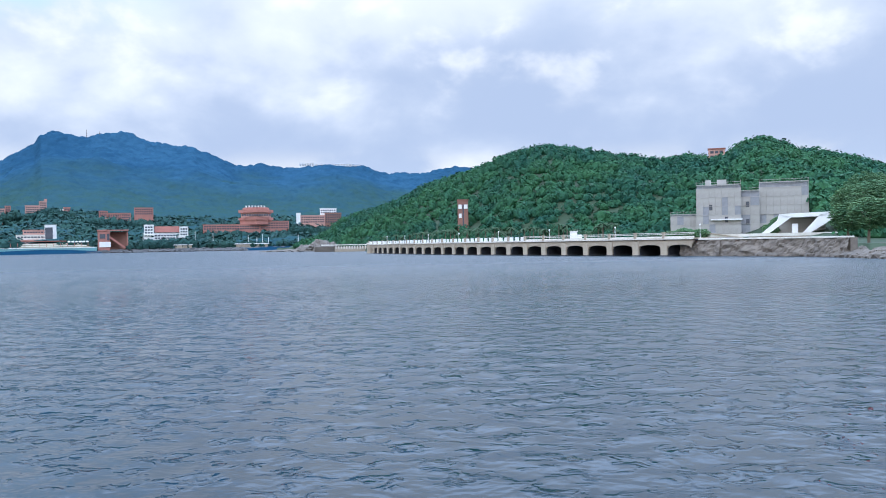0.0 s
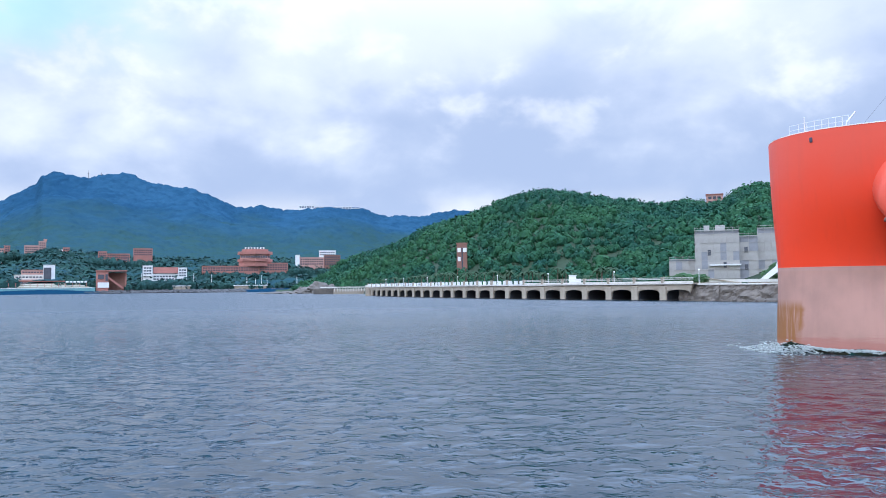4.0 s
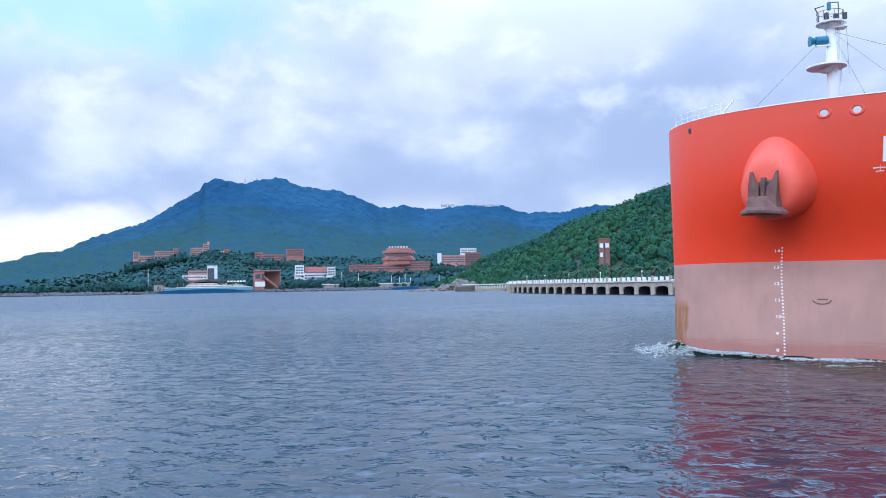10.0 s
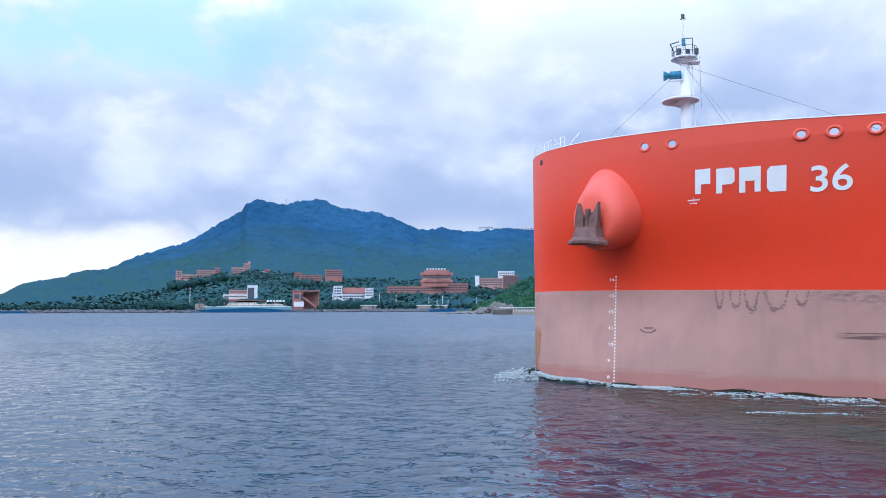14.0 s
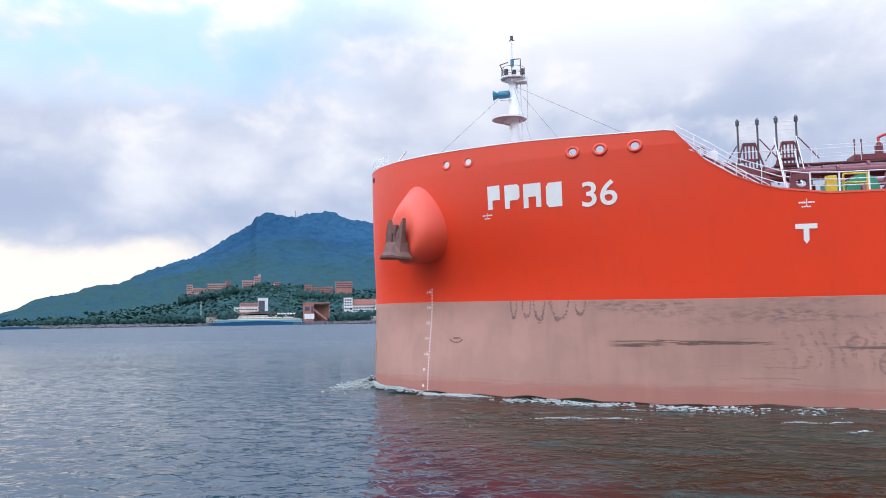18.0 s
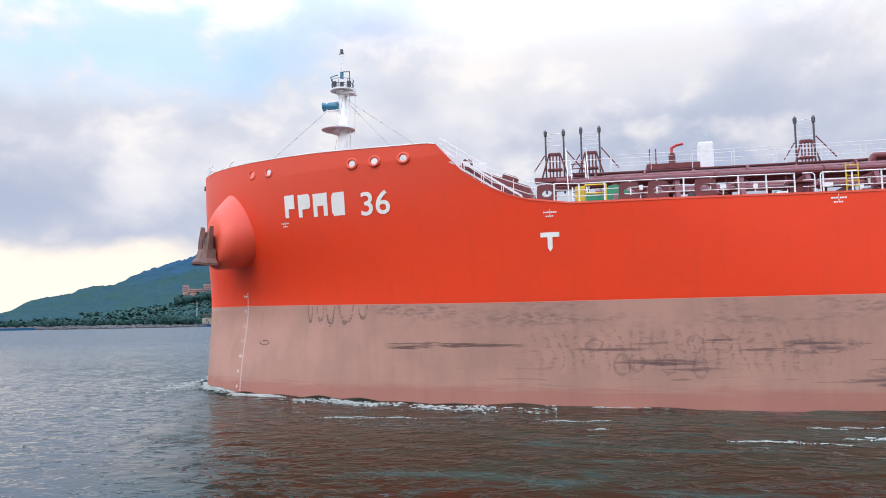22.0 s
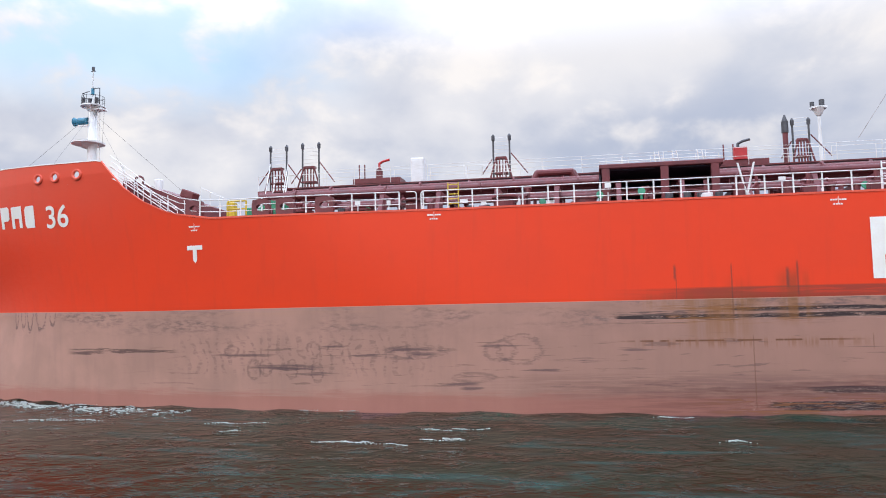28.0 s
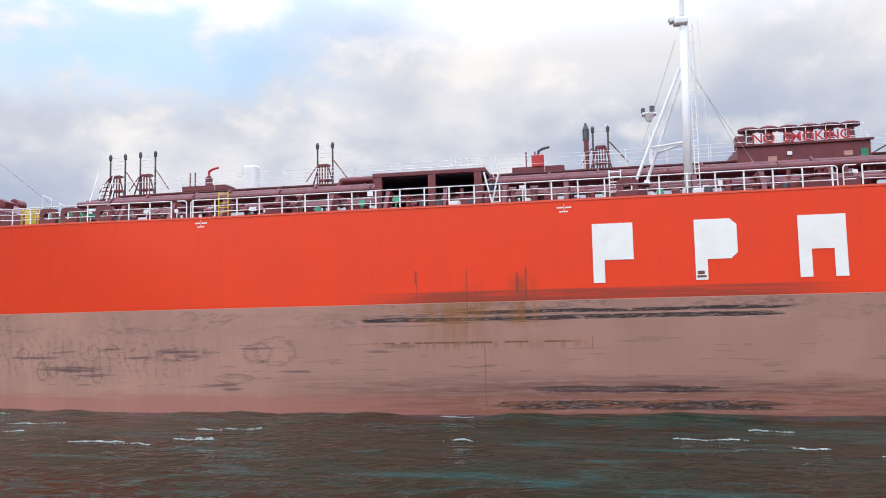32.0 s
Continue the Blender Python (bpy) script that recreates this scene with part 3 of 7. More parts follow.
def box(bm, cx, cy, cz, sx, sy, sz, rz=0.0, ry=0.0, bevel=0.0):
    m = pose(cx, cy, cz, 0, ry, rz) @ Matrix.Diagonal((sx, sy, sz, 1))
    vs = bmesh.ops.create_cube(bm, size=1.0, matrix=m)["verts"]
    if bevel:
        es = list({e for v in vs for e in v.link_edges})
        bmesh.ops.bevel(bm, geom=es, offset=bevel, segments=1, affect="EDGES")


def rod(bm, a, b, r, r2=None, seg=8):
    a, b = Vector(a), Vector(b)
    d = b - a
    m = Matrix.Translation((a + b) / 2) @ d.to_track_quat("Z", "Y").to_matrix().to_4x4()
    bmesh.ops.create_cone(bm, cap_ends=True, segments=seg, radius1=r, radius2=r if r2 is None else r2, depth=d.length, matrix=m)


def pipe(bm, pts, r, seg=8):
    for a, b in zip(pts, pts[1:]):
        rod(bm, a, b, r, seg=seg)
    for c in pts[1:-1]:
        bmesh.ops.create_icosphere(bm, subdivisions=1, radius=r * 1.02, matrix=Matrix.Translation(c))


def sweep(bm, pts, r, seg=6):
    """One unbroken bent tube."""
    pts = [Vector(q) for q in pts]
    rings = []
    for i, c in enumerate(pts):
        d = (pts[min(i + 1, len(pts) - 1)] - pts[max(i - 1, 0)]).normalized()
        u = d.cross(Vector((0, 0, 1))) if abs(d.z) < 0.9 else d.cross(Vector((0, 1, 0)))
        u.normalize()
        v = d.cross(u)
        rings.append([bm.verts.new(c + (u * math.cos(2 * math.pi * k / seg) + v * math.sin(2 * math.pi * k / seg)) * r) for k in range(seg)])
    for a, b in zip(rings, rings[1:]):
        for k in range(seg):
            bm.faces.new((a[k], a[(k + 1) % seg], b[(k + 1) % seg], b[k]))
    bm.faces.new(rings[0][::-1]), bm.faces.new(rings[-1])
    bmesh.ops.recalc_face_normals(bm, faces=bm.faces)


def disc(bm, c, r, h, seg=24, r2=None):
    rod(bm, (c[0], c[1], c[2] - h / 2), (c[0], c[1], c[2] + h / 2), r, r2, seg)


def bm_of(fn, *a, **k):
    bm = bmesh.new()
    fn(bm, *a, **k)
    return bm

# ------------------------------------------------------------------ the sea
def graded(lo, hi, step, far, grow):
    """Even spacing between lo and hi, then ever wider out to far on both sides."""
    mid = np.arange(lo, hi, step)
    out, s, v = [], step, hi
    while v < far:
        out.append(v)
        s *= grow
        v += s
    inn, s, v = [], step, lo
    while v > -far:
        s *= grow
        v -= s
        inn.append(v)
    return np.array(inn[::-1] + list(mid) + out)


def make_sea():
    rng = np.random.default_rng(4)
    xs, ys = graded(-52.0, 62.0, 0.26, 5200.0, 1.09), graded(8.0, 62.0, 0.26, 5200.0, 1.045)
    X, Y = np.meshgrid(xs, ys)
    gx, gy = np.gradient(xs), np.gradient(ys)
    cell = np.maximum(gx[None, :], gy[:, None])
    Z = np.zeros_like(X)
    wx, wy = X + 0.8 * np.sin(Y * 0.31 + 1.0) + 0.5 * np.sin(X * 0.23), Y + 0.7 * np.sin(X * 0.27 + 2.0) + 0.4 * np.sin(Y * 0.51)
    for i in range(34):
        lam = 0.6 * (3.2 / 0.6) ** rng.random()
        th = radians(75) + rng.normal(0, 0.8)
        k = 2 * math.pi / lam
        ph = k * (math.cos(th) * wx + math.sin(th) * wy) + rng.random() * 6.28
        amp = 0.0030 * lam ** 0.6
        keep = np.clip((lam / cell - 2.5) / 2.5, 0, 1)
        Z += keep * amp * (np.sin(ph) + 0.35 * np.sin(2 * ph + 0.6))
    gust = 0.75 + 0.35 * np.sin(X * 0.05 + 1.0 + 0.6 * np.sin(Y * 0.04)) * np.sin(Y * 0.06 + 0.4)
    Z *= gust
    n, m = X.shape
    i = np.arange(n * m).reshape(n, m)
    quads = np.stack([i[:-1, :-1], i[:-1, 1:], i[1:, 1:], i[1:, :-1]], -1).reshape(-1, 4)
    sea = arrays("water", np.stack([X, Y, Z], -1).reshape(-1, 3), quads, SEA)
    sea.matrix_basis = pose(0, 0, WATER)
    return tagged(sea, "choppy blue-grey harbour water with small ripples", "water", kind="structure")


sea = make_sea()


# ------------------------------------------------------------------ hills
def smooth_through(v, knots, heights):
    """A soft line through a few crest heights."""
    t = np.interp(v, knots, np.arange(len(knots)))
    i = np.clip(t.astype(int), 0, len(knots) - 2)
    f = t - i
    h = np.asarray(heights, float)
    return h[i] + (h[i + 1] - h[i]) * (f * f * (3 - 2 * f) * 0.5 + f * 0.5)


def fbm(x, y, seed, octs=5, base=1.0):
    """Value noise in plain numpy."""
    tot, amp, norm = np.zeros_like(x, dtype=float), 1.0, 0.0
    for o in range(octs):
        fx, fy = x * base * 2 ** o + seed * 17.3, y * base * 2 ** o - seed * 9.1
        ix, iy = np.floor(fx), np.floor(fy)
        u, v = fx - ix, fy - iy
        u, v = u * u * (3 - 2 * u), v * v * (3 - 2 * v)

        def h(a, b):
            s = np.sin(a * 127.1 + b * 311.7 + seed * 74.7) * 43758.5453
            return s - np.floor(s)
        tot += amp * (h(ix, iy) * (1 - u) * (1 - v) + h(ix + 1, iy) * u * (1 - v) + h(ix, iy + 1) * (1 - u) * v + h(ix + 1, iy + 1) * u * v)
        norm += amp
        amp *= 0.5
    return tot / norm - 0.5


# crest lines: bearing to the left of north in degrees, crest elevation in degrees
FAR_B = (-12, -6, -0.8, 1.7, 4.2, 5.9, 9.7, 10.7, 14.7, 16.2, 17.7, 19.2, 20.5, 23.3, 25, 26.5, 27.1, 27.6, 28.4, 29.5, 32, 36.9, 40.2, 42.6, 44)
FAR_E = (4.9, 5.1, 5.2, 5.1, 5.2, 5.55, 5.7, 5.6, 5.7, 6.4, 7.05, 7.0, 7.25, 7.65, 7.5, 7.65, 7.35, 6.6, 6.15, 5.5, 4.3, 2.7, 1.4, 0.25, -0.3)
NEAR_B = (-40, -34, -29.6, -28.4, -26.8, -24.8, -23.8, -22.4, -21.3, -20.2, -19.0, -17.4, -15.5, -11.4, -9, -7.4, -5.9, -3.7, -1.6, 0.9, 3.4, 6.7, 9.5, 12)
NEAR_E = (2.0, 3.0, 4.1, 4.5, 5.2, 5.45, 6.05, 6.4, 6.25, 5.65, 5.4, 5.7, 5.5, 6.3, 6.8, 6.9, 6.7, 6.0, 5.2, 4.4, 3.3, 2.3, 0.9, -0.2)


def far_height(b, r):
    crest = 2650.0
    shore = 1130.0 + 40 * np.sin(b * 0.4)
    top = EYE + crest * np.tan(np.radians(smooth_through(b, FAR_B, FAR_E))) - 4 - 11 * np.clip((b - 28) / 3, 0, 1) * np.clip((43 - b) / 4, 0, 1)
    u = np.clip((r - shore) / (crest - shore), 0, None)
    steep = np.where(u < 1, 0.35 * u + 0.65 * u ** 2.2, np.clip(1 - (u - 1) * 1.6, 0, 1))
    x, y = -r * np.sin(np.radians(b)), r * np.cos(np.radians(b))
    rough = fbm(x, y, 3, 5, 0.0028)
    z = top * steep + rough * 150 * np.clip((r - 1500) / 700, 0.15, 1) * np.clip(u * (1.02 - u) * 4, 0, 1) + 2.0
    return np.where(u <= 0, -3.0, z)


def near_height(b, r):
    crest = 760.0 + 60 * np.sin(b * 0.12)
    shore = np.interp(b, [-40, -26, -20, -10, 0, 6, 12], [255, 262, 330, 420, 500, 640, 820])
    crest = np.maximum(crest, shore + 230)
    top = EYE + crest * np.tan(np.radians(smooth_through(b, NEAR_B, NEAR_E))) - 5.5
    u = np.clip((r - shore) / (crest - shore), 0, None)
    prof = np.where(u < 1, np.sin(np.clip(u, 0, 1) * math.pi / 2) ** 1.25, np.clip(1 - (u - 1) * 1.2, -0.2, 1))
    x, y = -r * np.sin(np.radians(b)), r * np.cos(np.radians(b))
    z = 3.5 + (top - 3.5) * prof + fbm(x, y, 8, 4, 0.010) * 26 * np.clip(u * (1 - u) * 4, 0, 1)
    land = np.interp(b, [-40, -33, -29, -24, -19, -16, -10, 0, 5, 6.5, 12], [192, 190, 200, 226, 244, 268, 335, 450, 540, 640, 900])
    return np.where(u <= 0, np.where(r < land, -3.0, 2.6), z)


def polar_sheet(name, fn, b0, b1, nb, r0, r1, nr, mt):
    B, Rr = np.meshgrid(np.linspace(b0, b1, nb), np.linspace(r0, r1, nr))
    z = fn(B, Rr)
    a = np.radians(B)
    i = np.arange(nb * nr).reshape(nr, nb)
    quads = np.stack([i[:-1, :-1], i[1:, :-1], i[1:, 1:], i[:-1, 1:]], -1).reshape(-1, 4)
    return arrays(name, np.stack([-Rr * np.sin(a), Rr * np.cos(a), z], -1).reshape(-1, 3), quads, mt)


far_hill = tagged(polar_sheet("mountain", far_height, -12, 44, 260, 1080, 3300, 90, FARSOIL_HAZE), "long forested mountain with a flat rocky summit, bluish haze in its colour", "mountain", kind="structure")
near_hill = tagged(polar_sheet("hill", near_height, -40, 12, 220, 180, 1150, 130, SOIL), "steep green wooded hill behind the harbour pier", "hill", kind="structure")


def blob(rng, sub):
    bm = bmesh.new()
    bmesh.ops.create_icosphere(bm, subdivisions=sub, radius=1.0)
    v = np.array([q.co[:] for q in bm.verts])
    f = np.array([[q.index for q in t.verts] for t in bm.faces])
    bm.free()
    v *= (1 + rng.normal(0, 0.16, (len(v), 1)))
    return v, f


def canopy(name, fn, count, b0, b1, r0, r1, size, mt, seed, keep=None, flat=0.75, sprays=40, spray=0.3):
    """Thousands of uneven crowns on a slope, joined as one wood: a small core in each, clothed in leaf sprays."""
    rng = np.random.default_rng(seed)
    b = rng.uniform(b0, b1, count)
    r = np.sqrt(rng.uniform(r0 ** 2, r1 ** 2, count))
    z = fn(b, r)
    ok = z > 3.2
    if keep is not None:
        ok &= keep(b, r)
    b, r, z = b[ok], r[ok], z[ok]
    n = len(b)
    s = rng.uniform(size[0], size[1], n) * rng.choice([0.7, 1.0, 1.0, 1.4], n)
    c = np.stack([-r * np.sin(np.radians(b)), r * np.cos(np.radians(b)), z + s * 0.35], -1)
    # sprays: small four-sided leaves of foliage turned every way, more of them towards the top
    d = rng.normal(0, 1, (n, sprays, 3))
    d[..., 2] = np.abs(d[..., 2]) * 1.1 - 0.45
    d /= np.linalg.norm(d, axis=-1, keepdims=True)
    lump = 1 + 0.22 * np.sin(d[..., 0] * 5 + b[:, None] * 9) * np.sin(d[..., 2] * 6 + r[:, None])
    p = c[:, None] + d * (s[:, None] * lump * rng.uniform(0.72, 1.05, (n, sprays)))[..., None] * np.array([1, 1, flat])
    u = np.cross(d + rng.normal(0, 0.24, d.shape), rng.normal(0, 1, d.shape))
    u /= np.linalg.norm(u, axis=-1, keepdims=True)
    v = np.cross(d + rng.normal(0, 0.22, d.shape), u)
    v /= np.linalg.norm(v, axis=-1, keepdims=True)
    w = (s[:, None] * spray * rng.uniform(0.6, 1.3, (n, sprays)))[..., None]
    quad = np.stack([p - u * w, p + v * w * 0.8, p + u * w, p - v * w * 0.8], 2).reshape(-1, 3)
    faces = np.arange(len(quad)).reshape(-1, 4)
    # cores
    cv, cf = blob(rng, 1)
    core = (cv[None] * (s[:, None, None] * 0.78) * np.array([1, 1, flat]) + c[:, None]).reshape(-1, 3)
    me = arrays(name, quad, faces, mt, smooth=False)
    inner = arrays("inner_foliage", core, cf_all(cf, len(cv), n), mt, smooth=False)
    inner.parent = me
    return me


def cf_all(cf, k, n):
    return (cf[None] + (np.arange(n) * k)[:, None, None]).reshape(-1, 3)


def off_buildings(b, r):
    return ~((b < -15.8) & (b > -25.5) & (r < 360)) & ~((b < -21.8) & (b > -27.2) & (r < 314))


# bearing, range, half width of the buildings that stand clear of the trees
HALLS = ((30.4, 1600, 44), (26.8, 1600, 40), (22.3, 1500, 56), (27.3, 1200, 66), (22.9, 1170, 22), (19.5, 1220, 32), (14.1, 1360, 72), (9.0, 1350, 40))


def clear_of_halls(b, r):
    ok = np.ones_like(b, bool)
    for hb, hr, hw in HALLS:
        ok &= ~((np.abs(b - hb) < math.degrees(hw / hr)) & (r > hr - (36 if hr < 1260 else 18)) & (r < hr + 22))
    return ok


tagged(canopy("hill_trees", near_height, 13000, -36, 11, 268, 860, (2.5, 4.3), LEAF_NEAR, 5, off_buildings, 0.85, 44, 0.20), "dense broadleaf trees in many greens covering the hill", "trees", kind="stuff")
def far_canopy(b, r):
    """The roof of the far forest: crowns as swellings of one sheet, open where the halls stand."""
    x, y = -r * np.sin(np.radians(b)), r * np.cos(np.radians(b))
    z = far_height(b, r)
    crowns = 5.0 + (12.0 + 5.0 * np.clip((r - 2300) / 300, 0, 1)) * np.abs(fbm(x, y, 5, 2, 0.055)) + (8.0 + 22.0 * np.clip((r - 1650) / 500, 0, 1)) * (fbm(x, y, 6, 3, 0.010) + 0.15)
    return np.where((z > 6) & clear_of_halls(b, r), z + crowns * np.clip((42.8 - b) / 3.0, 0, 1), z + 0.4)


tagged(polar_sheet("mountain_forest", far_canopy, -4, 43.2, 680, 1150, 2740, 330, LEAF_FAR_HAZE), "forest covering the far mountain, bluish haze in its colour", "forest", kind="stuff")


def shore_belt(b, r):
    return np.full_like(b, 4.0)


def belt_gaps(b, r):
    return ~((b > 24.2) & (b < 30.2)) & ~((b > 21.9) & (b < 23.9)) & ~((b > 17.9) & (b < 21.0) & (r < 1160)) & ~((b > 7.4) & (b < 10.6) & (r < 1150))


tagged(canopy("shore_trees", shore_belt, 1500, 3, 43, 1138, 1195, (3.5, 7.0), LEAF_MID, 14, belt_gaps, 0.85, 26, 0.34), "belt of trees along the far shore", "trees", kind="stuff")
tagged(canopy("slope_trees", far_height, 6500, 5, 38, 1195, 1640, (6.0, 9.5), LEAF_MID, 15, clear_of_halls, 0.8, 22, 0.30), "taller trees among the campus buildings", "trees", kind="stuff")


# tall trees that stand close before the campus buildings and hide their feet: bearing, range, half width, lift
for hb, hr, hw, lift, cnt in ((30.4, 1600, 50, 15, 150), (26.8, 1600, 44, 7, 110), (22.3, 1500, 60, 7, 130), (19.5, 1184, 36, 2, 90), (14.1, 1340, 76, 3, 170), (9.0, 1342, 46, 12, 130), (24.8, 1190, 30, 2, 60), (31.5, 1180, 60, 2, 110)):
    def above(b, r, lift=lift):
        return np.maximum(far_height(b, r), 3.5) + lift
    w = math.degrees(hw / hr)
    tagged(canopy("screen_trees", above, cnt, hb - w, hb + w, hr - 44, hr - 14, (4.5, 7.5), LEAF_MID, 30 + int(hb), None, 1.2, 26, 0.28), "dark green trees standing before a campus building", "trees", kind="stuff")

# ------------------------------------------------------------------ the far shore
def put(name, label, category, b, r, z, group=""):
    """An Empty on the shore at bearing b and range r, its x to the right as seen from the sea, its y inland."""
    ob = empty(name, -r * math.sin(radians(b)), r * math.cos(radians(b)), z, b)
    return tagged(ob, label, category, group)


def storeys(parent, x0, x1, y0, z0, z1, n, bays, glass=0.55, mt=None):
    """Ribbon windows set back in a front wall: one pane a bay."""
    h, w = (z1 - z0) / n, (x1 - x0) / bays
    pane = None
    for k in range(n):
        for j in range(bays):
            c = Matrix.Translation((x0 + (j + 0.5) * w, y0, z0 + (k + 0.5) * h))
            if pane is None:
                bm = bmesh.new()
                box(bm, 0, 0, 0, w * 0.74, 0.5, h * glass)
                pane = part("window", bm, mt or GLASS, parent)
                pane.matrix_basis = c
            else:
                o = pane.copy()
                scene.collection.objects.link(o)
                o.matrix_basis = c


def wing(parent, x0, x1, y0, y1, z0, z1, mt, name="wing", top=True, n=0, bays=0):
    bm = bmesh.new()
    box(bm, (x0 + x1) / 2, (y0 + y1) / 2, (z0 + z1) / 2, x1 - x0, y1 - y0, z1 - z0, bevel=0.15)
    ob = part(name, bm, mt, parent)
    if top:
        part("parapet", bm_of(box, (x0 + x1) / 2, (y0 + y1) / 2, z1 + 0.3, x1 - x0 + 0.8, y1 - y0 + 0.8, 0.8), mt, parent)
    if n:
        storeys(parent, x0 + 1, x1 - 1, y0 - 0.1, max(z0, z1 - n * 4.2), z1 - 1.0, n, bays)
    return ob


def make_far_buildings():
    # hillside halls of residence
    h = put("dormitory_building", "long pink-brick dormitory building on the wooded slope", "building", 30.4, 1600, 40, "campus buildings")
    wing(h, -41, -30, 0, 16, -8, 38, PINK, n=3, bays=3)
    wing(h, -30, -2, 2, 16, -8, 31, PINK, n=2, bays=8)
    wing(h, -2, 32, 0, 16, -8, 40, PINK, n=3, bays=9)
    wing(h, 32, 41, -1, 14, -8, 45, BRICK, n=3, bays=2)
    h = put("dormitory_building", "stepped pink-brick dormitory with pale lower wing on the slope", "building", 26.8, 1600, 52, "campus buildings")
    wing(h, -37, -14, 0, 18, -8, 34, PINK, n=3, bays=6)
    wing(h, -14, -2, -1, 18, -8, 42, PINK, n=4, bays=3)
    wing(h, -6, -1, 2, 8, 42, 46, PINK)
    wing(h, -2, 26, 2, 16, -8, 27, WALL, n=2, bays=8)
    wing(h, 26, 37, 0, 16, -8, 31, BRICK, n=3, bays=3)
    h = put("faculty_building", "spread red-brick faculty building half hidden by trees", "building", 22.3, 1500, 36, "campus buildings")
    wing(h, -52, -38, 2, 14, -6, 22, BRICK, n=2, bays=4)
    wing(h, -38, -24, 0, 16, -6, 36, BRICK, n=3, bays=4)
    wing(h, -24, 0, 2, 16, -6, 32, BRICK, n=2, bays=6)
    wing(h, -2, 14, -3, 12, -8, 32, BRICK, n=5, bays=4)
    wing(h, 20, 52, 4, 20, -6, 42, BRICK, n=3, bays=8)
    # sports ground and clubhouse on the shore
    h = put("sports_stand", "low turquoise and sand-coloured sports stand on the shore", "stadium", 27.3, 1132, 1.0)
    part("sea_wall", bm_of(box, 8, 0, 3.6, 118, 4, 5.2), TURQ, h, "faded turquoise lower wall")
    for k in range(5):
        part("terrace_step", bm_of(box, 6 - k * 3, 4 + k * 2.6, 6.2 + k * 1.3, 116 - k * 3, 2.6, 2.0), SAND if k % 2 else CREAM, h)
    for k in range(14):
        part("stand_column", bm_of(box, -50 + k * 8.2, 3.4, 10.5, 0.6, 0.6, 5.0), BRICK, h)
    part("stand_roof", bm_of(box, -16, 17, 15.4, 96, 8, 1.2), ROOF, h)
    part("guard_line", bm_of(box, 8, -2.1, 6.4, 118, 0.4, 0.5), WALL, h)
    wing(h, -64, -52, 0, 10, 0, 10, CONCRETE, "end_block")
    for k in range(6):
        part("marquee", bm_of(box, 34 + k * 4.4, 8, 14.4, 3.4, 3, 2.0, bevel=0.4), WALL, h)
    h = put("clubhouse", "tiered clubhouse with a dark glass tower", "building", 27.6, 1168, 2.0)
    for k in range(4):
        wing(h, -38 + k * 8, 18 - k, k * 2, 20, 4 + k * 6.5, 10 + k * 6.5, PINK if k % 2 else CREAM, n=1, bays=11 - k)
    wing(h, 12, 26, -2, 16, 0, 36, WALL)
    part("glass_front", bm_of(box, 17, -2.4, 22, 9, 0.8, 22), GLASS, h, "dark glass front")
    # brick box with a slanting cut and a white board
    h = put("brick_pavilion", "red-brick pavilion with a slanting stair and white board", "building", 22.9, 1138, 2.0)
    wing(h, -19, -4, 0, 14, 0, 27, BRICK)
    part("flat_roof", bm_of(box, 0, 8, 28.0, 39, 18, 1.6), BRICK, h)
    part("opening", bm_of(box, -13, -0.2, 20, 7, 0.7, 6), GLASS, h)
    part("opening", bm_of(box, -6, -0.2, 19, 3, 0.7, 9), GLASS, h)
    part("white_board", bm_of(box, -10, -0.6, 9, 14, 0.6, 7), WALL, h, "plain white board")
    part("slanting_stair", bm_of(box, 5, 4, 12, 26, 6, 2.4, ry=38), BRICK, h)
    part("rear_wall", bm_of(box, 6, 14, 13, 24, 2, 26), BROWNBRICK, h)
    part("column", bm_of(box, 18, 2, 13, 1.2, 1.2, 28), BRICK, h)
    # white house with red roofs
    h = put("white_house", "white rendered house with dull red roofs", "building", 19.5, 1190, 4.0)
    wing(h, -30, -17, 0, 14, 0, 34, WALL, n=4, bays=3)
    wing(h, -17, 18, 3, 16, 0, 22, WALL, n=3, bays=8)
    wing(h, 18, 30, 0, 14, 0, 31, WALL, n=3, bays=3)
    for x0, x1, z in ((-16, 18, 24), ):
        bm = bmesh.new()
        ends = [[bm.verts.new((x, y, zz)) for y, zz in ((1.6, z - 0.4), (10.0, z + 8.4), (17.4, z - 0.4))] for x in (x0, x1)]
        bm.faces.new(ends[0]), bm.faces.new(ends[1][::-1])
        for i in range(3):
            j = (i + 1) % 3
            bm.faces.new((ends[0][i], ends[1][i], ends[1][j], ends[0][j]))
        bmesh.ops.recalc_face_normals(bm, faces=bm.faces)
        part("pitched_roof", bm, ROOF, h)
    part("balcony", bm_of(box, -23, -1.5, 20, 14, 3, 1.2), WALL, h)
    part("balcony", bm_of(box, -23, -1.5, 11, 14, 3, 1.2), WALL, h)
    # long brick hall with its round upper storeys
    h = put("brick_hall", "long red-brick hall with stacked octagonal upper storeys", "building", 14.1, 1350, 14.0, "campus buildings")
    wing(h, -70, 22, 0, 20, -6, 28, BRICK, n=2, bays=22)
    wing(h, 22, 70, 4, 20, -6, 33, BRICK, n=3, bays=11)
    for k, (rr, z0, z1) in enumerate(((27, 28, 36), (29, 36, 40), (25, 40, 48), (29, 48, 53), (22, 53, 57))):
        bm = bmesh.new()
        rod(bm, (16, 20, z0), (16, 20, z1), rr, rr, 8)
        part("upper_storey", bm, BRICK if k != 2 else PINK, h)
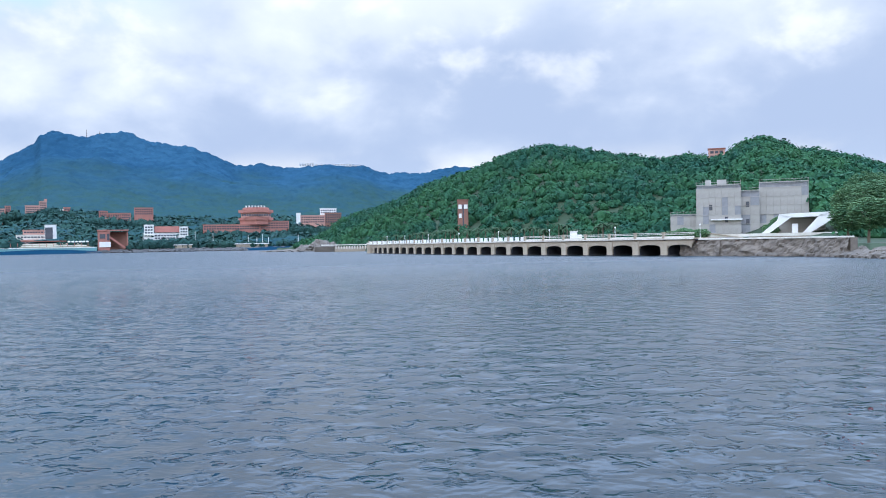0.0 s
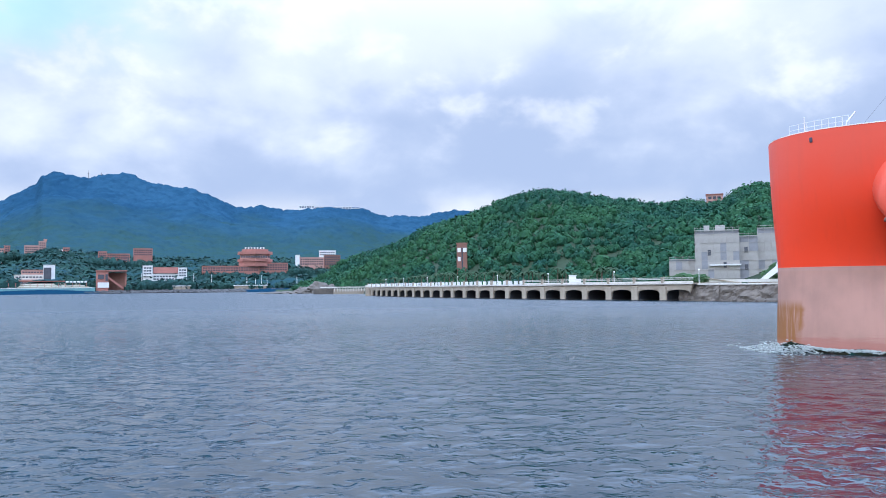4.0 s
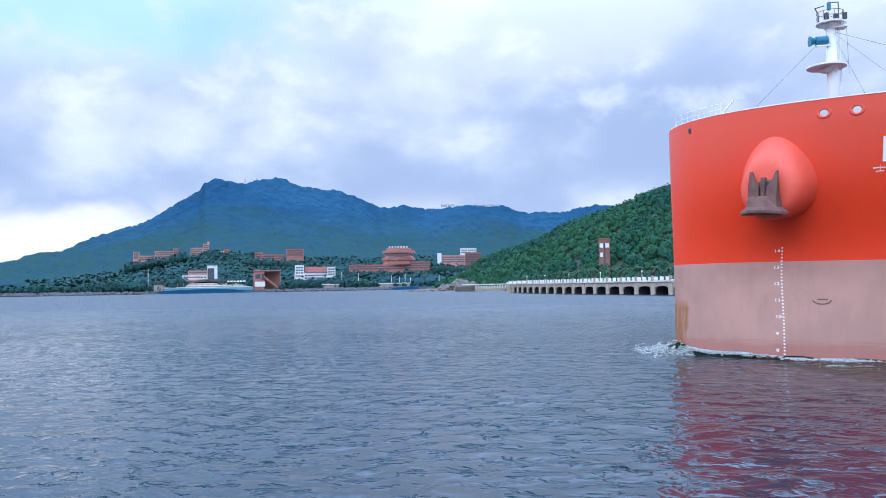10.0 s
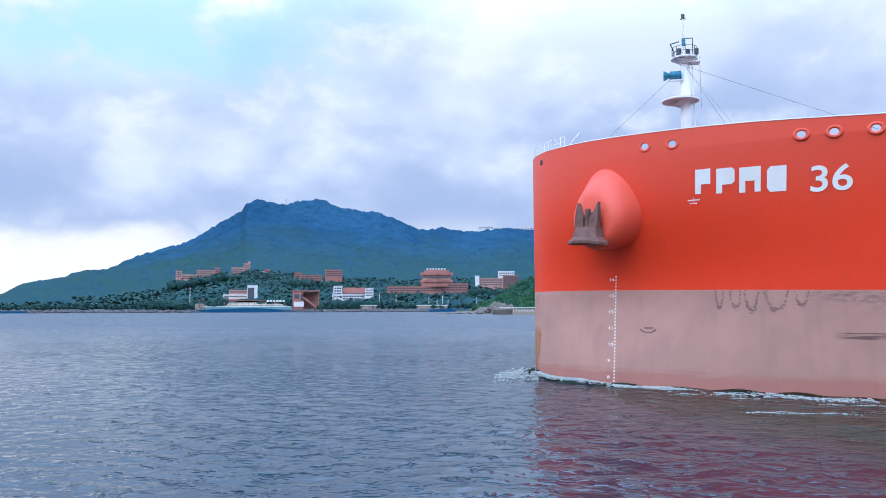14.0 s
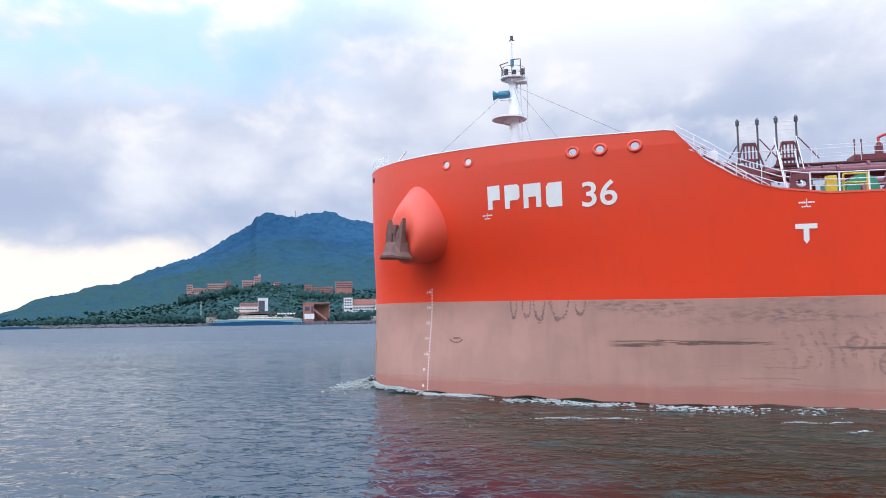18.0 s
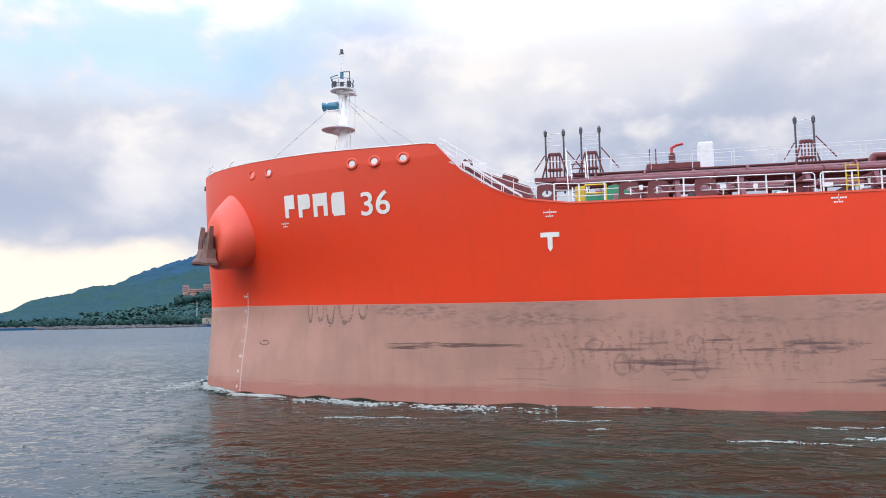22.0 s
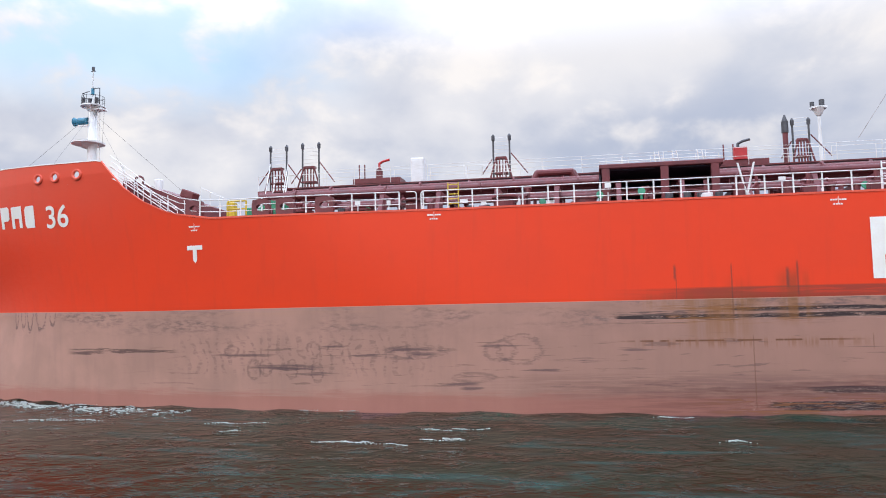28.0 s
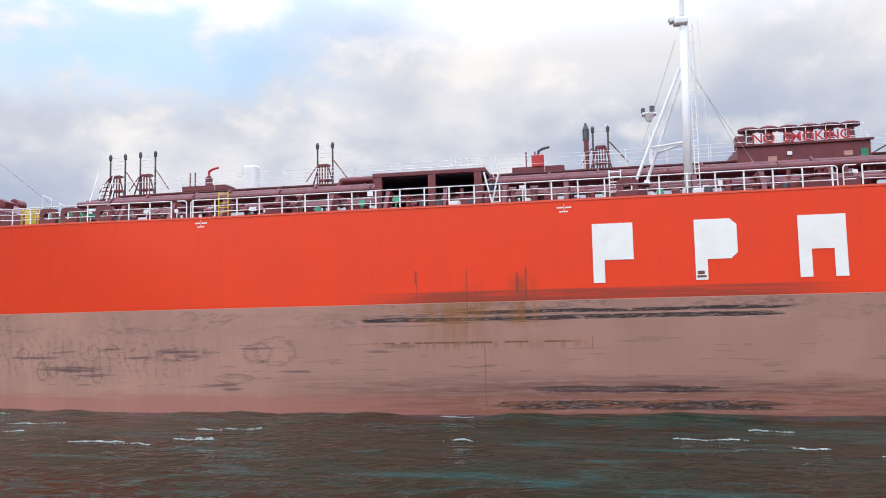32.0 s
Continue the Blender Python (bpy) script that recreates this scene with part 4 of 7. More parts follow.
    storeys(h, -8, 40, -5.8, 40.5, 47, 1, 12)
    for k in range(7):
        part("roof_vent", bm_of(rod, (0 + k * 5, 14, 57), (0 + k * 5, 14, 60.5), 0.9, 1.4, 8), WALL, h)
    h = put("library_building", "brown and pale stepped library building among trees", "building", 9.0, 1350, 18.0, "campus buildings")
    wing(h, -38, -31, -2, 12, -6, 42, WALL)
    wing(h, -31, 10, 0, 20, -6, 38, PINK, n=3, bays=10)
    wing(h, 10, 38, 4, 22, -6, 42, BROWNBRICK, n=4, bays=7)
    wing(h, 2, 30, 8, 24, 38, 50, WALL, n=2, bays=7)
    # houses on the saddle of the mountain
    for b, w in ((9.8, 50), (8.9, 30), (7.2, 60), (6.1, 40)):
        z = float(far_height(np.array([b]), np.array([2640.0]))[0])
        h = put("ridge_house", "pale flat-roofed house on the far ridge", "building", b, 2640, z, "ridge houses")
        wing(h, -w / 2, w / 2, 0, 14, -6, 17 + (w > 45) * 3, WALL, n=2, bays=6)
    # aerials on the summit
    for b, hgt in ((24.4, 27), (23.6, 20), (26.6, 13)):
        z = float(far_height(np.array([b]), np.array([2640.0]))[0])
        h = put("radio_mast", "thin lattice radio mast on the summit", "mast", b, 2640, z, "radio masts")
        part("pole", bm_of(rod, (0, 0, -4), (0, 0, hgt), 1.1, 0.4, 6), STEEL, h)
        part("cross_arm", bm_of(box, 0, 0, hgt * 0.7, 5, 0.6, 0.6), STEEL, h)
    # masts of boats and slim poles on the shore
    for b, hgt in ((30.9, 34), (17.6, 26), (16.4, 24), (14.0, 20), (13.4, 18), (13.0, 22), (12.6, 17), (5.5, 18), (21.0, 26), (10.5, 20)):
        h = put("flag_pole", "slim pale pole on the shore", "pole", b, 1150, 1.0, "shore poles")
        part("shaft", bm_of(rod, (0, 0, 0), (0, 0, hgt), 0.5, 0.3, 6), WALL, h)
    for b in (18.4, 14.3, 13.2):
        h = put("boat_shed", "small pale boat shed at the water's edge", "shed", b, 1140, 1.0, "boat sheds")
        part("walls", bm_of(box, 0, 0, 4, 22, 8, 7), CONCRETE, h)
        part("roof", bm_of(box, 0, 0, 8, 25, 10, 1.0), WALL, h)


make_far_buildings()


def stones(name, label, path, count, size, zmax, mt, seed, depth=10.0):
    """Tumbled armour stones along a shoreline given by bearings and ranges."""
    rng = np.random.default_rng(seed)
    kinds = [blob(rng, 1) for _ in range(6)]
    V, F, base = [], [], 0
    for k in range(count):
        t = rng.random()
        b = np.interp(t, np.linspace(0, 1, len(path)), [q[0] for q in path])
        r = np.interp(t, np.linspace(0, 1, len(path)), [q[1] for q in path])
        e = rng.random()
        r += e * depth
        v, f = kinds[rng.integers(6)]
        s = rng.uniform(*size)
        w = v * s * np.array([1.2, 1.0, 0.75])
        w = w + np.array([-r * math.sin(radians(b)), r * math.cos(radians(b)), WATER + e * zmax])
        V.append(w), F.append(f + base)
        base += len(v)
    return tagged(arrays(name, np.concatenate(V), np.concatenate(F), mt, smooth=False), label, "rocks", kind="stuff")


stones("armour_stones", "grey tumbled armour stones along the far shore", ((44, 1120), (36, 1105), (27, 1125), (18, 1110), (9, 1100), (3, 1095)), 2600, (1.2, 3.0), 3.6, RUBBLE, 31, 26.0)
stones("shore_rocks", "brown rocks at the water beside the pier's end", ((-17.6, 238), (-21, 224), (-25.5, 212), (-29.5, 188), (-34, 178)), 900, (0.6, 1.6), 2.4, ROCK, 32, 20.0)


def make_outcrop(b, r, w, h, seed):
    ob = put("rock_outcrop", "low brown rock outcrop with scrub on the far shore", "rock", b, r, WATER)
    rng = np.random.default_rng(seed)
    for k in range(12):
        bm = bmesh.new()
        bmesh.ops.create_icosphere(bm, subdivisions=3, radius=1.0)
        sx, sy, sz = w * rng.uniform(0.12, 0.24), 14 * rng.uniform(0.6, 1.2), h * rng.uniform(0.45, 1.0)
        off = rng.uniform(-0.42, 0.42)
        for v in bm.verts:
            n = noise.noise(v.co * 2.3 + Vector((k, 0, 0)))
            v.co = Vector((v.co.x * sx, v.co.y * sy, v.co.z * sz * (1 - 1.3 * abs(off)))) * (1 + 0.35 * n) + Vector((off * w, 4 * k / 12, 0))
        part("boulder", bm, ROCK, ob)


make_outcrop(8.9, 690, 44, 11, 2)
make_outcrop(10.2, 720, 60, 3.6, 5)
make_outcrop(7.6, 640, 34, 3.4, 6)


# ------------------------------------------------------------------ the arched pier
def pier_point(s):
    """Plan of the pier: s from 0 at the shore end to 1 at its head."""
    a, b, c = Vector((73.0, 221.5)), Vector((25.0, 294.0)), Vector((-37.5, 439.0))
    k = 0.36
    ctrl = (b - a * (1 - k) ** 2 - c * k * k) / (2 * k * (1 - k))
    return a * (1 - s) ** 2 + ctrl * (2 * s * (1 - s)) + c * s * s


def make_span():
    """One bay: deck, arched front wall with a real opening, legs, parapet with posts. x along, y inland; """
    L, top, spring, crown = 10.4, 5.0, 2.3, 3.3
    bms = {}
    bm = bmesh.new()
    n = 14
    half = L / 2 - 1.3
    y0, y1 = -2.6, -2.0
    pts_o, pts_i = [], []
    for k in range(n + 1):
        a = math.pi * k / n
        pts_i.append((-half * math.cos(a), spring + (crown - spring) * math.sin(a) ** 0.7))
        pts_o.append((-L / 2 + L * k / n, top))
    row = [[bm.verts.new((x, y, z)) for x, z in pts] for pts in (pts_o, pts_i) for y in (y0, y1)]
    of, ob_, if_, ib = row
    for k in range(n):
        bm.faces.new((of[k], of[k + 1], if_[k + 1], if_[k]))
        bm.faces.new((ob_[k + 1], ob_[k], ib[k], ib[k + 1]))
        bm.faces.new((if_[k], if_[k + 1], ib[k + 1], ib[k]))
    bms["arch"] = (bm, CONCRETE)
    bms["footing"] = (bm_of(box, -L / 2, 3, -0.95, 3.0, 11.9, 2.6, bevel=0.15), RUBBLE)
    # a pale pilaster before each leg, the leg itself near black as painted shade
    bms["pilaster"] = (bm_of(box, -L / 2, -2.55, 2.05, 2.35, 0.7, 4.6, bevel=0.1), CONCRETE)
    bms["leg"] = (bm_of(box, -L / 2, 3.3, 1.2, 2.5, 10.6, 4.6), ARCH_SHADE)
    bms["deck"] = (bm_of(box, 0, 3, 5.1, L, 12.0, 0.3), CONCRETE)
    # soffit and an added back wall, near black for the shade under the deck
    bms["soffit"] = (bm_of(box, 0, 3.3, 4.7, L, 10.4, 0.3), ARCH_SHADE)
    bms["back_wall"] = (bm_of(box, 0, 8.9, 1.3, L, 0.5, 6.6), ARCH_SHADE)
    bms["cornice"] = (bm_of(box, 0, -2.9, 5.0, L, 0.5, 0.28), CREAM)
    bm = bmesh.new()
    for c in (-3.1, 0.35, 3.8):
        box(bm, c, -2.75, 6.0, 2.1, 0.26, 1.3, bevel=0.04)
    box(bm, 0, -2.75, 5.3, L, 0.24, 0.12)
    bms["parapet"] = (bm, WALL)
    bm = bmesh.new()
    box(bm, 0, -2.75, 5.5, L, 0.22, 0.5)
    box(bm, 0, -2.75, 6.3, L, 0.2, 0.16)
    box(bm, 0, -2.75, 6.7, L, 0.28, 0.14)
    bms["plain_parapet"] = (bm, CREAM)
    bm = bmesh.new()
    box(bm, -L / 2, -2.75, 6.0, 0.8, 0.75, 1.7, bevel=0.06)
    box(bm, -L / 2, -2.75, 6.9, 0.95, 0.9, 0.16)
    bms["parapet_post"] = (bm, CONCRETE)
    return L, bms


def make_pier():
    pier = empty("arched_pier")
    tagged(pier, "long weathered concrete pier on arches with a pale parapet", "pier")
    L, bms = make_span()
    meshes = {}
    for nm, (bm, mt) in bms.items():
        me = bpy.data.meshes.new(nm)
        bm.to_mesh(me)
        bm.free()
        me.materials.append(mt)
        meshes[nm] = me
    # walk along the plan in even chords
    pts, s = [pier_point(0.0)], 0.0
    while s < 1.0:
        s2 = s
        while s2 < 1.2 and (pier_point(s2) - pts[-1]).length < L:
            s2 += 0.0005
        s = s2
        pts.append(pier_point(s))
    for i, (a, b) in enumerate(zip(pts, pts[1:])):
        mid = (a + b) / 2
        # seen from the sea the front lies to the near side
        ang = math.degrees(math.atan2(a.y - b.y, a.x - b.x))
        for nm, me in meshes.items():
            # rails on the landward spans, white panels from there to the head
            if nm == ("parapet" if i < 7 else "plain_parapet"):
                continue
            o = new(nm, me)
            o.parent = pier
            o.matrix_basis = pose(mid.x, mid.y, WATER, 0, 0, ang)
    for k in range(0, len(pts) - 1, 3):
        p = pts[k]
        lamp = empty("lamp_post", p.x, p.y, WATER + 5.1)
        tagged(lamp, "short pale lamp post on the pier", "street lamp", "pier lamps")
        part("pole", bm_of(rod, (0, 0, 0), (0, 0, 3.6), 0.09, 0.06, 8), WALL, lamp)
        part("globe", bm_of(lambda bm: bmesh.ops.create_icosphere(bm, subdivisions=2, radius=0.28, matrix=Matrix.Translation((0, 0, 3.8)))), WALL, lamp)
    # pier head
    c = pts[-1]
    head = part("pier_head", bm_of(rod, (c.x, c.y, WATER - 2), (c.x, c.y, WATER + 5.1), 4.2, 4.2, 18), CONCRETE, pier)
    part("head_parapet", bm_of(rod, (c.x, c.y, WATER + 5.1), (c.x, c.y, WATER + 6.0), 4.3, 4.3, 18), CREAM, pier)
    return pts


pier_pts = make_pier()


def make_shore_wall():
    """Masonry wall that carries the promenade on from the pier's landward end."""
    ob = empty("shore_wall")
    tagged(ob, "low weathered masonry wall along the shore beside the pier", "wall")
    line = [(69.5, 227.0), (77.0, 215.5), (84.5, 206.0), (91.5, 195.5), (95.0, 182.0)]
    for (ax, ay), (bx, by) in zip(line, line[1:]):
        ln, ang = math.hypot(bx - ax, by - ay), math.degrees(math.atan2(by - ay, bx - ax))
        us, ws = np.arange(0, ln + 0.6, 0.45), np.linspace(-1.2, 4.6, 16)
        U, W = np.meshgrid(us, ws)
        lump = fbm(U + ax, W * 1.5 + ay, 12, 4, 0.45) * 1.5 + fbm(U + ax, W + ay, 13, 2, 1.6) * 0.5
        Vf = np.stack([U, -0.75 + lump - 0.16 * (4.6 - W), W], -1).reshape(-1, 3)
        i = np.arange(U.size).reshape(U.shape)
        q = np.stack([i[:-1, :-1], i[:-1, 1:], i[1:, 1:], i[1:, :-1]], -1).reshape(-1, 4)
        face = arrays("wall_face", Vf, q, MASONRY, ob, smooth=False)
        face.matrix_basis = pose(ax, ay, WATER, 0, 0, ang)
        core = part("wall_core", bm_of(box, ln / 2, 1.0, 1.6, ln, 2.0, 6.0), MASONRY, ob)
        core.matrix_basis = pose(ax, ay, WATER, 0, 0, ang)
        cp = part("coping", bm_of(box, ln / 2, 0.0, 4.75, ln + 0.4, 2.0, 0.4, bevel=0.05), CREAM, ob)
        cp.matrix_basis = pose(ax, ay, WATER, 0, 0, ang)


make_shore_wall()


def make_back_pier():
    """The further, straight length of promenade beyond the pier head."""
    ob = put("promenade_wall", "further length of pale balustraded promenade", "wall", 6.45, 592, WATER)
    part("quay", bm_of(box, 0, 6, 1.2, 30, 12, 5.0), CONCRETE, ob)
    part("quay", bm_of(box, -22, 12, 1.4, 16, 12, 5.0), ROCK, ob)
    for k in range(15):
        part("pillar", bm_of(box, -14 + k * 2, -0.2, 3.2, 0.8, 0.6, 2.4), CREAM, ob)
        # dark boxes painted in for the shade between the pillars
        part("gap_shadow", bm_of(box, -13 + k * 2, 0.4, 2.6, 1.1, 0.6, 2.6), GLASS, ob)
    part("coping", bm_of(box, -4, 0, 5.2, 42, 1.2, 0.7), CREAM, ob)


make_back_pier()


def make_kiosk():
    ob = put("white_kiosk", "small white kiosk on the pier", "kiosk", -9.5, 268, WATER + 5.0)
    part("walls", bm_of(box, 0, 0, 1.5, 2.4, 2.2, 3.1, bevel=0.08), WALL, ob)
    part("side_wall", bm_of(box, 2.0, 0.3, 1.0, 1.6, 1.8, 2.0, bevel=0.08), WALL, ob)
    part("roof", bm_of(box, 0.1, 0, 3.15, 2.8, 2.6, 0.2), WALL, ob)


make_kiosk()


# ------------------------------------------------------------------ tower and buildings by the pier
def make_tower():
    ob = put("clock_tower", "brown brick tower with white square panels near its top", "tower", -1.5, 520, 3.0)
    part("shaft", bm_of(box, 0, 0, 13.5, 7.0, 7.0, 33.0, bevel=0.2), BROWNBRICK, ob)
    part("cap", bm_of(box, 0, 0, 29.9, 7.6, 7.6, 0.8), BROWNBRICK, ob)
    for x, z, w in ((-1.8, 25.5, 2.2), (1.9, 25.5, 2.4), (-1.8, 19.5, 1.8)):
        part("white_panel", bm_of(box, x, -3.55, z, w, 0.3, 2.8), WALL, ob, "white square panel")
    part("slot", bm_of(box, 0.2, -3.5, 15.0, 0.9, 0.3, 24.0), GLASS, ob)


make_tower()


def make_netted_building():
    ob = put("scaffolded_building", "flat-roofed building wrapped in grey dust netting and scaffolding", "building", -20.5, 335, 3.0)
    rng = random.Random(8)
    blocks = ((-14.5, 2.5, 0, 12, 0, 23.0), (2.5, 9.5, 3, 14, 0, 20.5), (9.5, 27.5, 5, 18, 0, 23.6), (-25, -14.5, 4, 12, 0, 11.5))
    for x0, x1, y0, y1, z0, z1 in blocks:
        # netting sheets, each hung a little unevenly
        n = max(2, int((x1 - x0) / 2.4))
        part("core", bm_of(box, (x0 + x1) / 2, (y0 + y1) / 2 + 0.3, (z0 + z1) / 2, x1 - x0 - 0.4, y1 - y0 - 0.6, z1 - z0 - 0.3), NETDARK, ob)
        for k in range(n):
            for lev in range(int((z1 - z0) / 3.6)):
                w = (x1 - x0) / n
                bm = bmesh.new()
                box(bm, 0, 0, 0, w * 1.02, 0.12, 3.62)
                o = part("netting_sheet", bm, GREY if rng.random() < 0.82 else NETDARK, ob)
                o.matrix_basis = pose(x0 + w * (k + 0.5), y0 - 0.1 - rng.random() * 0.18, z0 + 1.9 + lev * 3.6, rng.uniform(-2, 2), rng.uniform(-0.8, 0.8), 0)
        part("roof_edge", bm_of(box, (x0 + x1) / 2, y0 - 0.1, z1 + 0.1, x1 - x0, 0.5, 0.35), GREY, ob)
        for k in range(n + 1):
            x = x0 + (x1 - x0) * k / n
            part("scaffold_pole", bm_of(rod, (x, y0 - 0.5, z0), (x, y0 - 0.5, z1 + rng.uniform(0.8, 1.8)), 0.06, seg=5), GREY, ob)
        for z in list(np.arange(z0 + 3.6, z1 + 1.2, 3.6)) + [z1 + 1.1]:
            part("scaffold_ledger", bm_of(rod, (x0, y0 - 0.5, z), (x1, y0 - 0.5, z), 0.06, seg=5), GREY, ob)
    for x, z in ((-9, 14), (-3, 9), (5, 15), (5, 8)):
        part("dark_opening", bm_of(box, x, -0.35 if x < 2 else 2.65, z, 1.3, 0.2, 2.2), GLASS, ob)
    for x in (-10, -5.5, -4):
        part("roof_tank", bm_of(box, x, 5, 24.2, 2.2, 2.2, 2.4, bevel=0.1), GREY, ob)
    part("ledge", bm_of(box, -3, -0.7, 9.0, 12, 1.2, 0.5), WALL, ob)


make_netted_building()


def prism(pts, y0, y1):
    """A plate of the outline pts (x, z) between two depths."""
    bm = bmesh.new()
    a = [bm.verts.new((x, y0, z)) for x, z in pts]
    b = [bm.verts.new((x, y1, z)) for x, z in pts]
    bm.faces.new(a), bm.faces.new(b[::-1])
    for i in range(len(pts)):
        j = (i + 1) % len(pts)
        bm.faces.new((a[i], b[i], b[j], a[j]))
    bmesh.ops.recalc_face_normals(bm, faces=bm.faces)
    return bm


def make_white_pavilion():
    ob = put("angular_pavilion", "white angular pavilion with slanting legs and flat roof", "building", -24.4, 296, 2.2)
    part("roof_slab", prism([(-5.5, 10.2), (11.5, 10.6), (11.2, 9.2), (-4.6, 8.9)], -5, 9), WALL, ob)
    part("slanting_wall", prism([(-5.5, 10.2), (-1.5, 9.2), (-9.6, 3.0), (-12.0, 3.0), (-6.2, 8.0)], -5, -3.8), WALL, ob)
    part("slanting_wall", prism([(11.5, 10.6), (7.0, 9.6), (1.6, 3.4), (3.2, 3.0), (10.0, 7.4), (12.5, 8.4)], -5, -3.8), WALL, ob)
    part("inner_wall", bm_of(box, 1.5, 4.0, 5.6, 15, 0.6, 6.8), GREY, ob)
    part("door_frame", bm_of(box, -0.6, -3.2, 4.6, 1.8, 0.5, 4.4), WALL, ob)
    part("terrace", bm_of(box, 0, 0, 2.2, 30, 14, 1.2), CONCRETE, ob)
    part("terrace_wall", bm_of(box, -8, -7.0, 3.2, 46, 0.5, 1.0), CREAM, ob)
    part("ramp", bm_of(box, -24, -6.0, 3.4, 14, 3.0, 0.4, ry=9), CONCRETE, ob)


make_white_pavilion()


def make_hill_house():
    z = float(near_height(np.array([-19.4]), np.array([640.0]))[0]) - 2.0
    ob = put("brick_villa", "orange-brick villa showing above the trees", "building", -19.4, 640, z)
    part("walls", bm_of(box, 0, 0, 3.5, 12, 9, 16, bevel=0.2), PINK, ob)
    part("roof", bm_of(box, 0, 0, 11.8, 13, 10, 0.9), ROOF, ob)
    storeys(ob, -5, 5, -4.6, 4, 11, 2, 3)
    z = float(near_height(np.array([-14.9]), np.array([715.0]))[0])
    ob = put("white_hill_house", "small white house among the trees near the hilltop", "building", -14.9, 715, z)
    part("walls", bm_of(box, 0, 0, 3.0, 9, 8, 12, bevel=0.2), WALL, ob)
    part("side_wing", bm_of(box, 7.5, 1, 1.5, 6, 6, 9, bevel=0.2), WALL, ob)
    part("roof", bm_of(box, 0, 0, 9.3, 9.8, 8.8, 0.6), CREAM, ob)


make_hill_house()


# ------------------------------------------------------------------ palms and shore trees
def make_palm(seed):
    rng = random.Random(seed)
    ob = empty("palm_tree")
    tagged(ob, "slim palm with a drooping crown behind the pier", "tree", "promenade palms")
    h = 7.0
    bm = bmesh.new()
    rod(bm, (0, 0, -0.5), (0.2, 0, h * 0.5), 0.28, 0.2, 7)
    rod(bm, (0.2, 0, h * 0.5), (0.3, 0.1, h), 0.2, 0.15, 7)
    part("trunk", bm, TRUNK, ob)
    for k in range(13):
        a = k * 2 * math.pi / 13 + rng.uniform(-0.2, 0.2)
        rise = rng.uniform(-0.3, 0.9)
        bm = bmesh.new()
        rows = []
        for i in range(6):
            t = i / 5
            d, z = 3.0 * t, h + rise * 1.6 * t - 1.9 * t * t
            w = 0.42 * math.sin(math.pi * min(t * 0.9 + 0.1, 1.0))
            c, s = math.cos(a), math.sin(a)
            rows.append([bm.verts.new((0.3 + d * c - w * s, 0.1 + d * s + w * c, z - 0.12)), bm.verts.new((0.3 + d * c, 0.1 + d * s, z)), bm.verts.new((0.3 + d * c + w * s, 0.1 + d * s - w * c, z - 0.12))])
        for p, q in zip(rows, rows[1:]):
            bm.faces.new((p[0], p[1], q[1], q[0]))
            bm.faces.new((p[1], p[2], q[2], q[1]))
        part("frond", bm, LEAF_PALM, ob)
    return ob


def make_palms():
    rng = random.Random(12)
    kinds = [make_palm(k) for k in range(3)]
    for i in range(46):
        b = -12.5 + 16.8 * i / 45 + rng.uniform(-0.25, 0.25)
        r = float(np.interp(b, [-12.5, -5, 0, 4.5], [320, 360, 430, 520])) + rng.uniform(0, 30)
        m = pose(-r * math.sin(radians(b)), r * math.cos(radians(b)), 2.8, 0, 0, rng.uniform(0, 360)) @ Matrix.Scale(rng.uniform(0.8, 1.3), 4)
        k = kinds[i % 3]
        if i < 3:
            k.matrix_basis = m
        else:
            o = copy_thing(k, Matrix.Identity(4))
            o.matrix_basis = m


make_palms()


def make_tree(b, r, z, h, w, seed, label):
    rng = np.random.default_rng(seed)
    ob = put("broadleaf_tree", label, "tree", b, r, z, "shore trees")
    bm = bmesh.new()
    rod(bm, (0, 0, -1), (0.2, 0, h * 0.5), 0.4, 0.25, 8)
    for k in range(5):
        a = k * 1.3
        rod(bm, (0.2, 0, h * 0.45), (w * 0.3 * math.cos(a), w * 0.3 * math.sin(a), h * (0.6 + 0.05 * k)), 0.18, 0.08, 6)
    part("trunk", bm, TRUNK, ob)
    kinds = [blob(rng, 1) for _ in range(4)]
    V, F, base = [], [], 0
    for k in range(900 if w < 12 else 2200):
        d = rng.normal(0, 1, 3)
        d /= np.linalg.norm(d)
        rr = rng.uniform(0.55, 1.0)
        c = np.array([d[0] * w / 2 * rr, d[1] * w / 2 * rr, h * 0.62 + d[2] * h * 0.36 * rr])
        v, f = kinds[k % 4]
        V.append(v * rng.uniform(0.15, 0.5) * np.array([1.3, 1, 0.45]) + c), F.append(f + base)
        base += len(v)
    arrays("crown", np.concatenate(V), np.concatenate(F), LEAF_SHORE, ob, smooth=False)


for i, (b, r, h, w) in enumerate(((-27.4, 232, 11, 9), (-28.6, 226, 12, 10), (-30.0, 224, 12, 10), (-31.8, 222, 12, 10), (-28.6, 318, 19, 17), (-27.7, 306, 15, 14), (-23.4, 316, 6, 7), (-29.0, 290, 18, 17), (-18.3, 292, 5.5, 7), (-17.2, 300, 6, 8), (-16.2, 306, 5, 7), (-22.8, 300, 6, 6))):
    make_tree(b, r, max(2.2, float(near_height(np.array([b]), np.array([float(r)]))[0])), h, w, 40 + i, "dense dark green tree by the shore" if h > 10 else "low light green bushy tree by the pier")

# ------------------------------------------------------------------ the tanker (its own space: x to the stern, y away from the eye, z up from the sea at rest)
CL, HALF, STERN = 5.8, 14.9, 150.0
LEVELS = (0.3, 5.2, 13.3, 15.2)
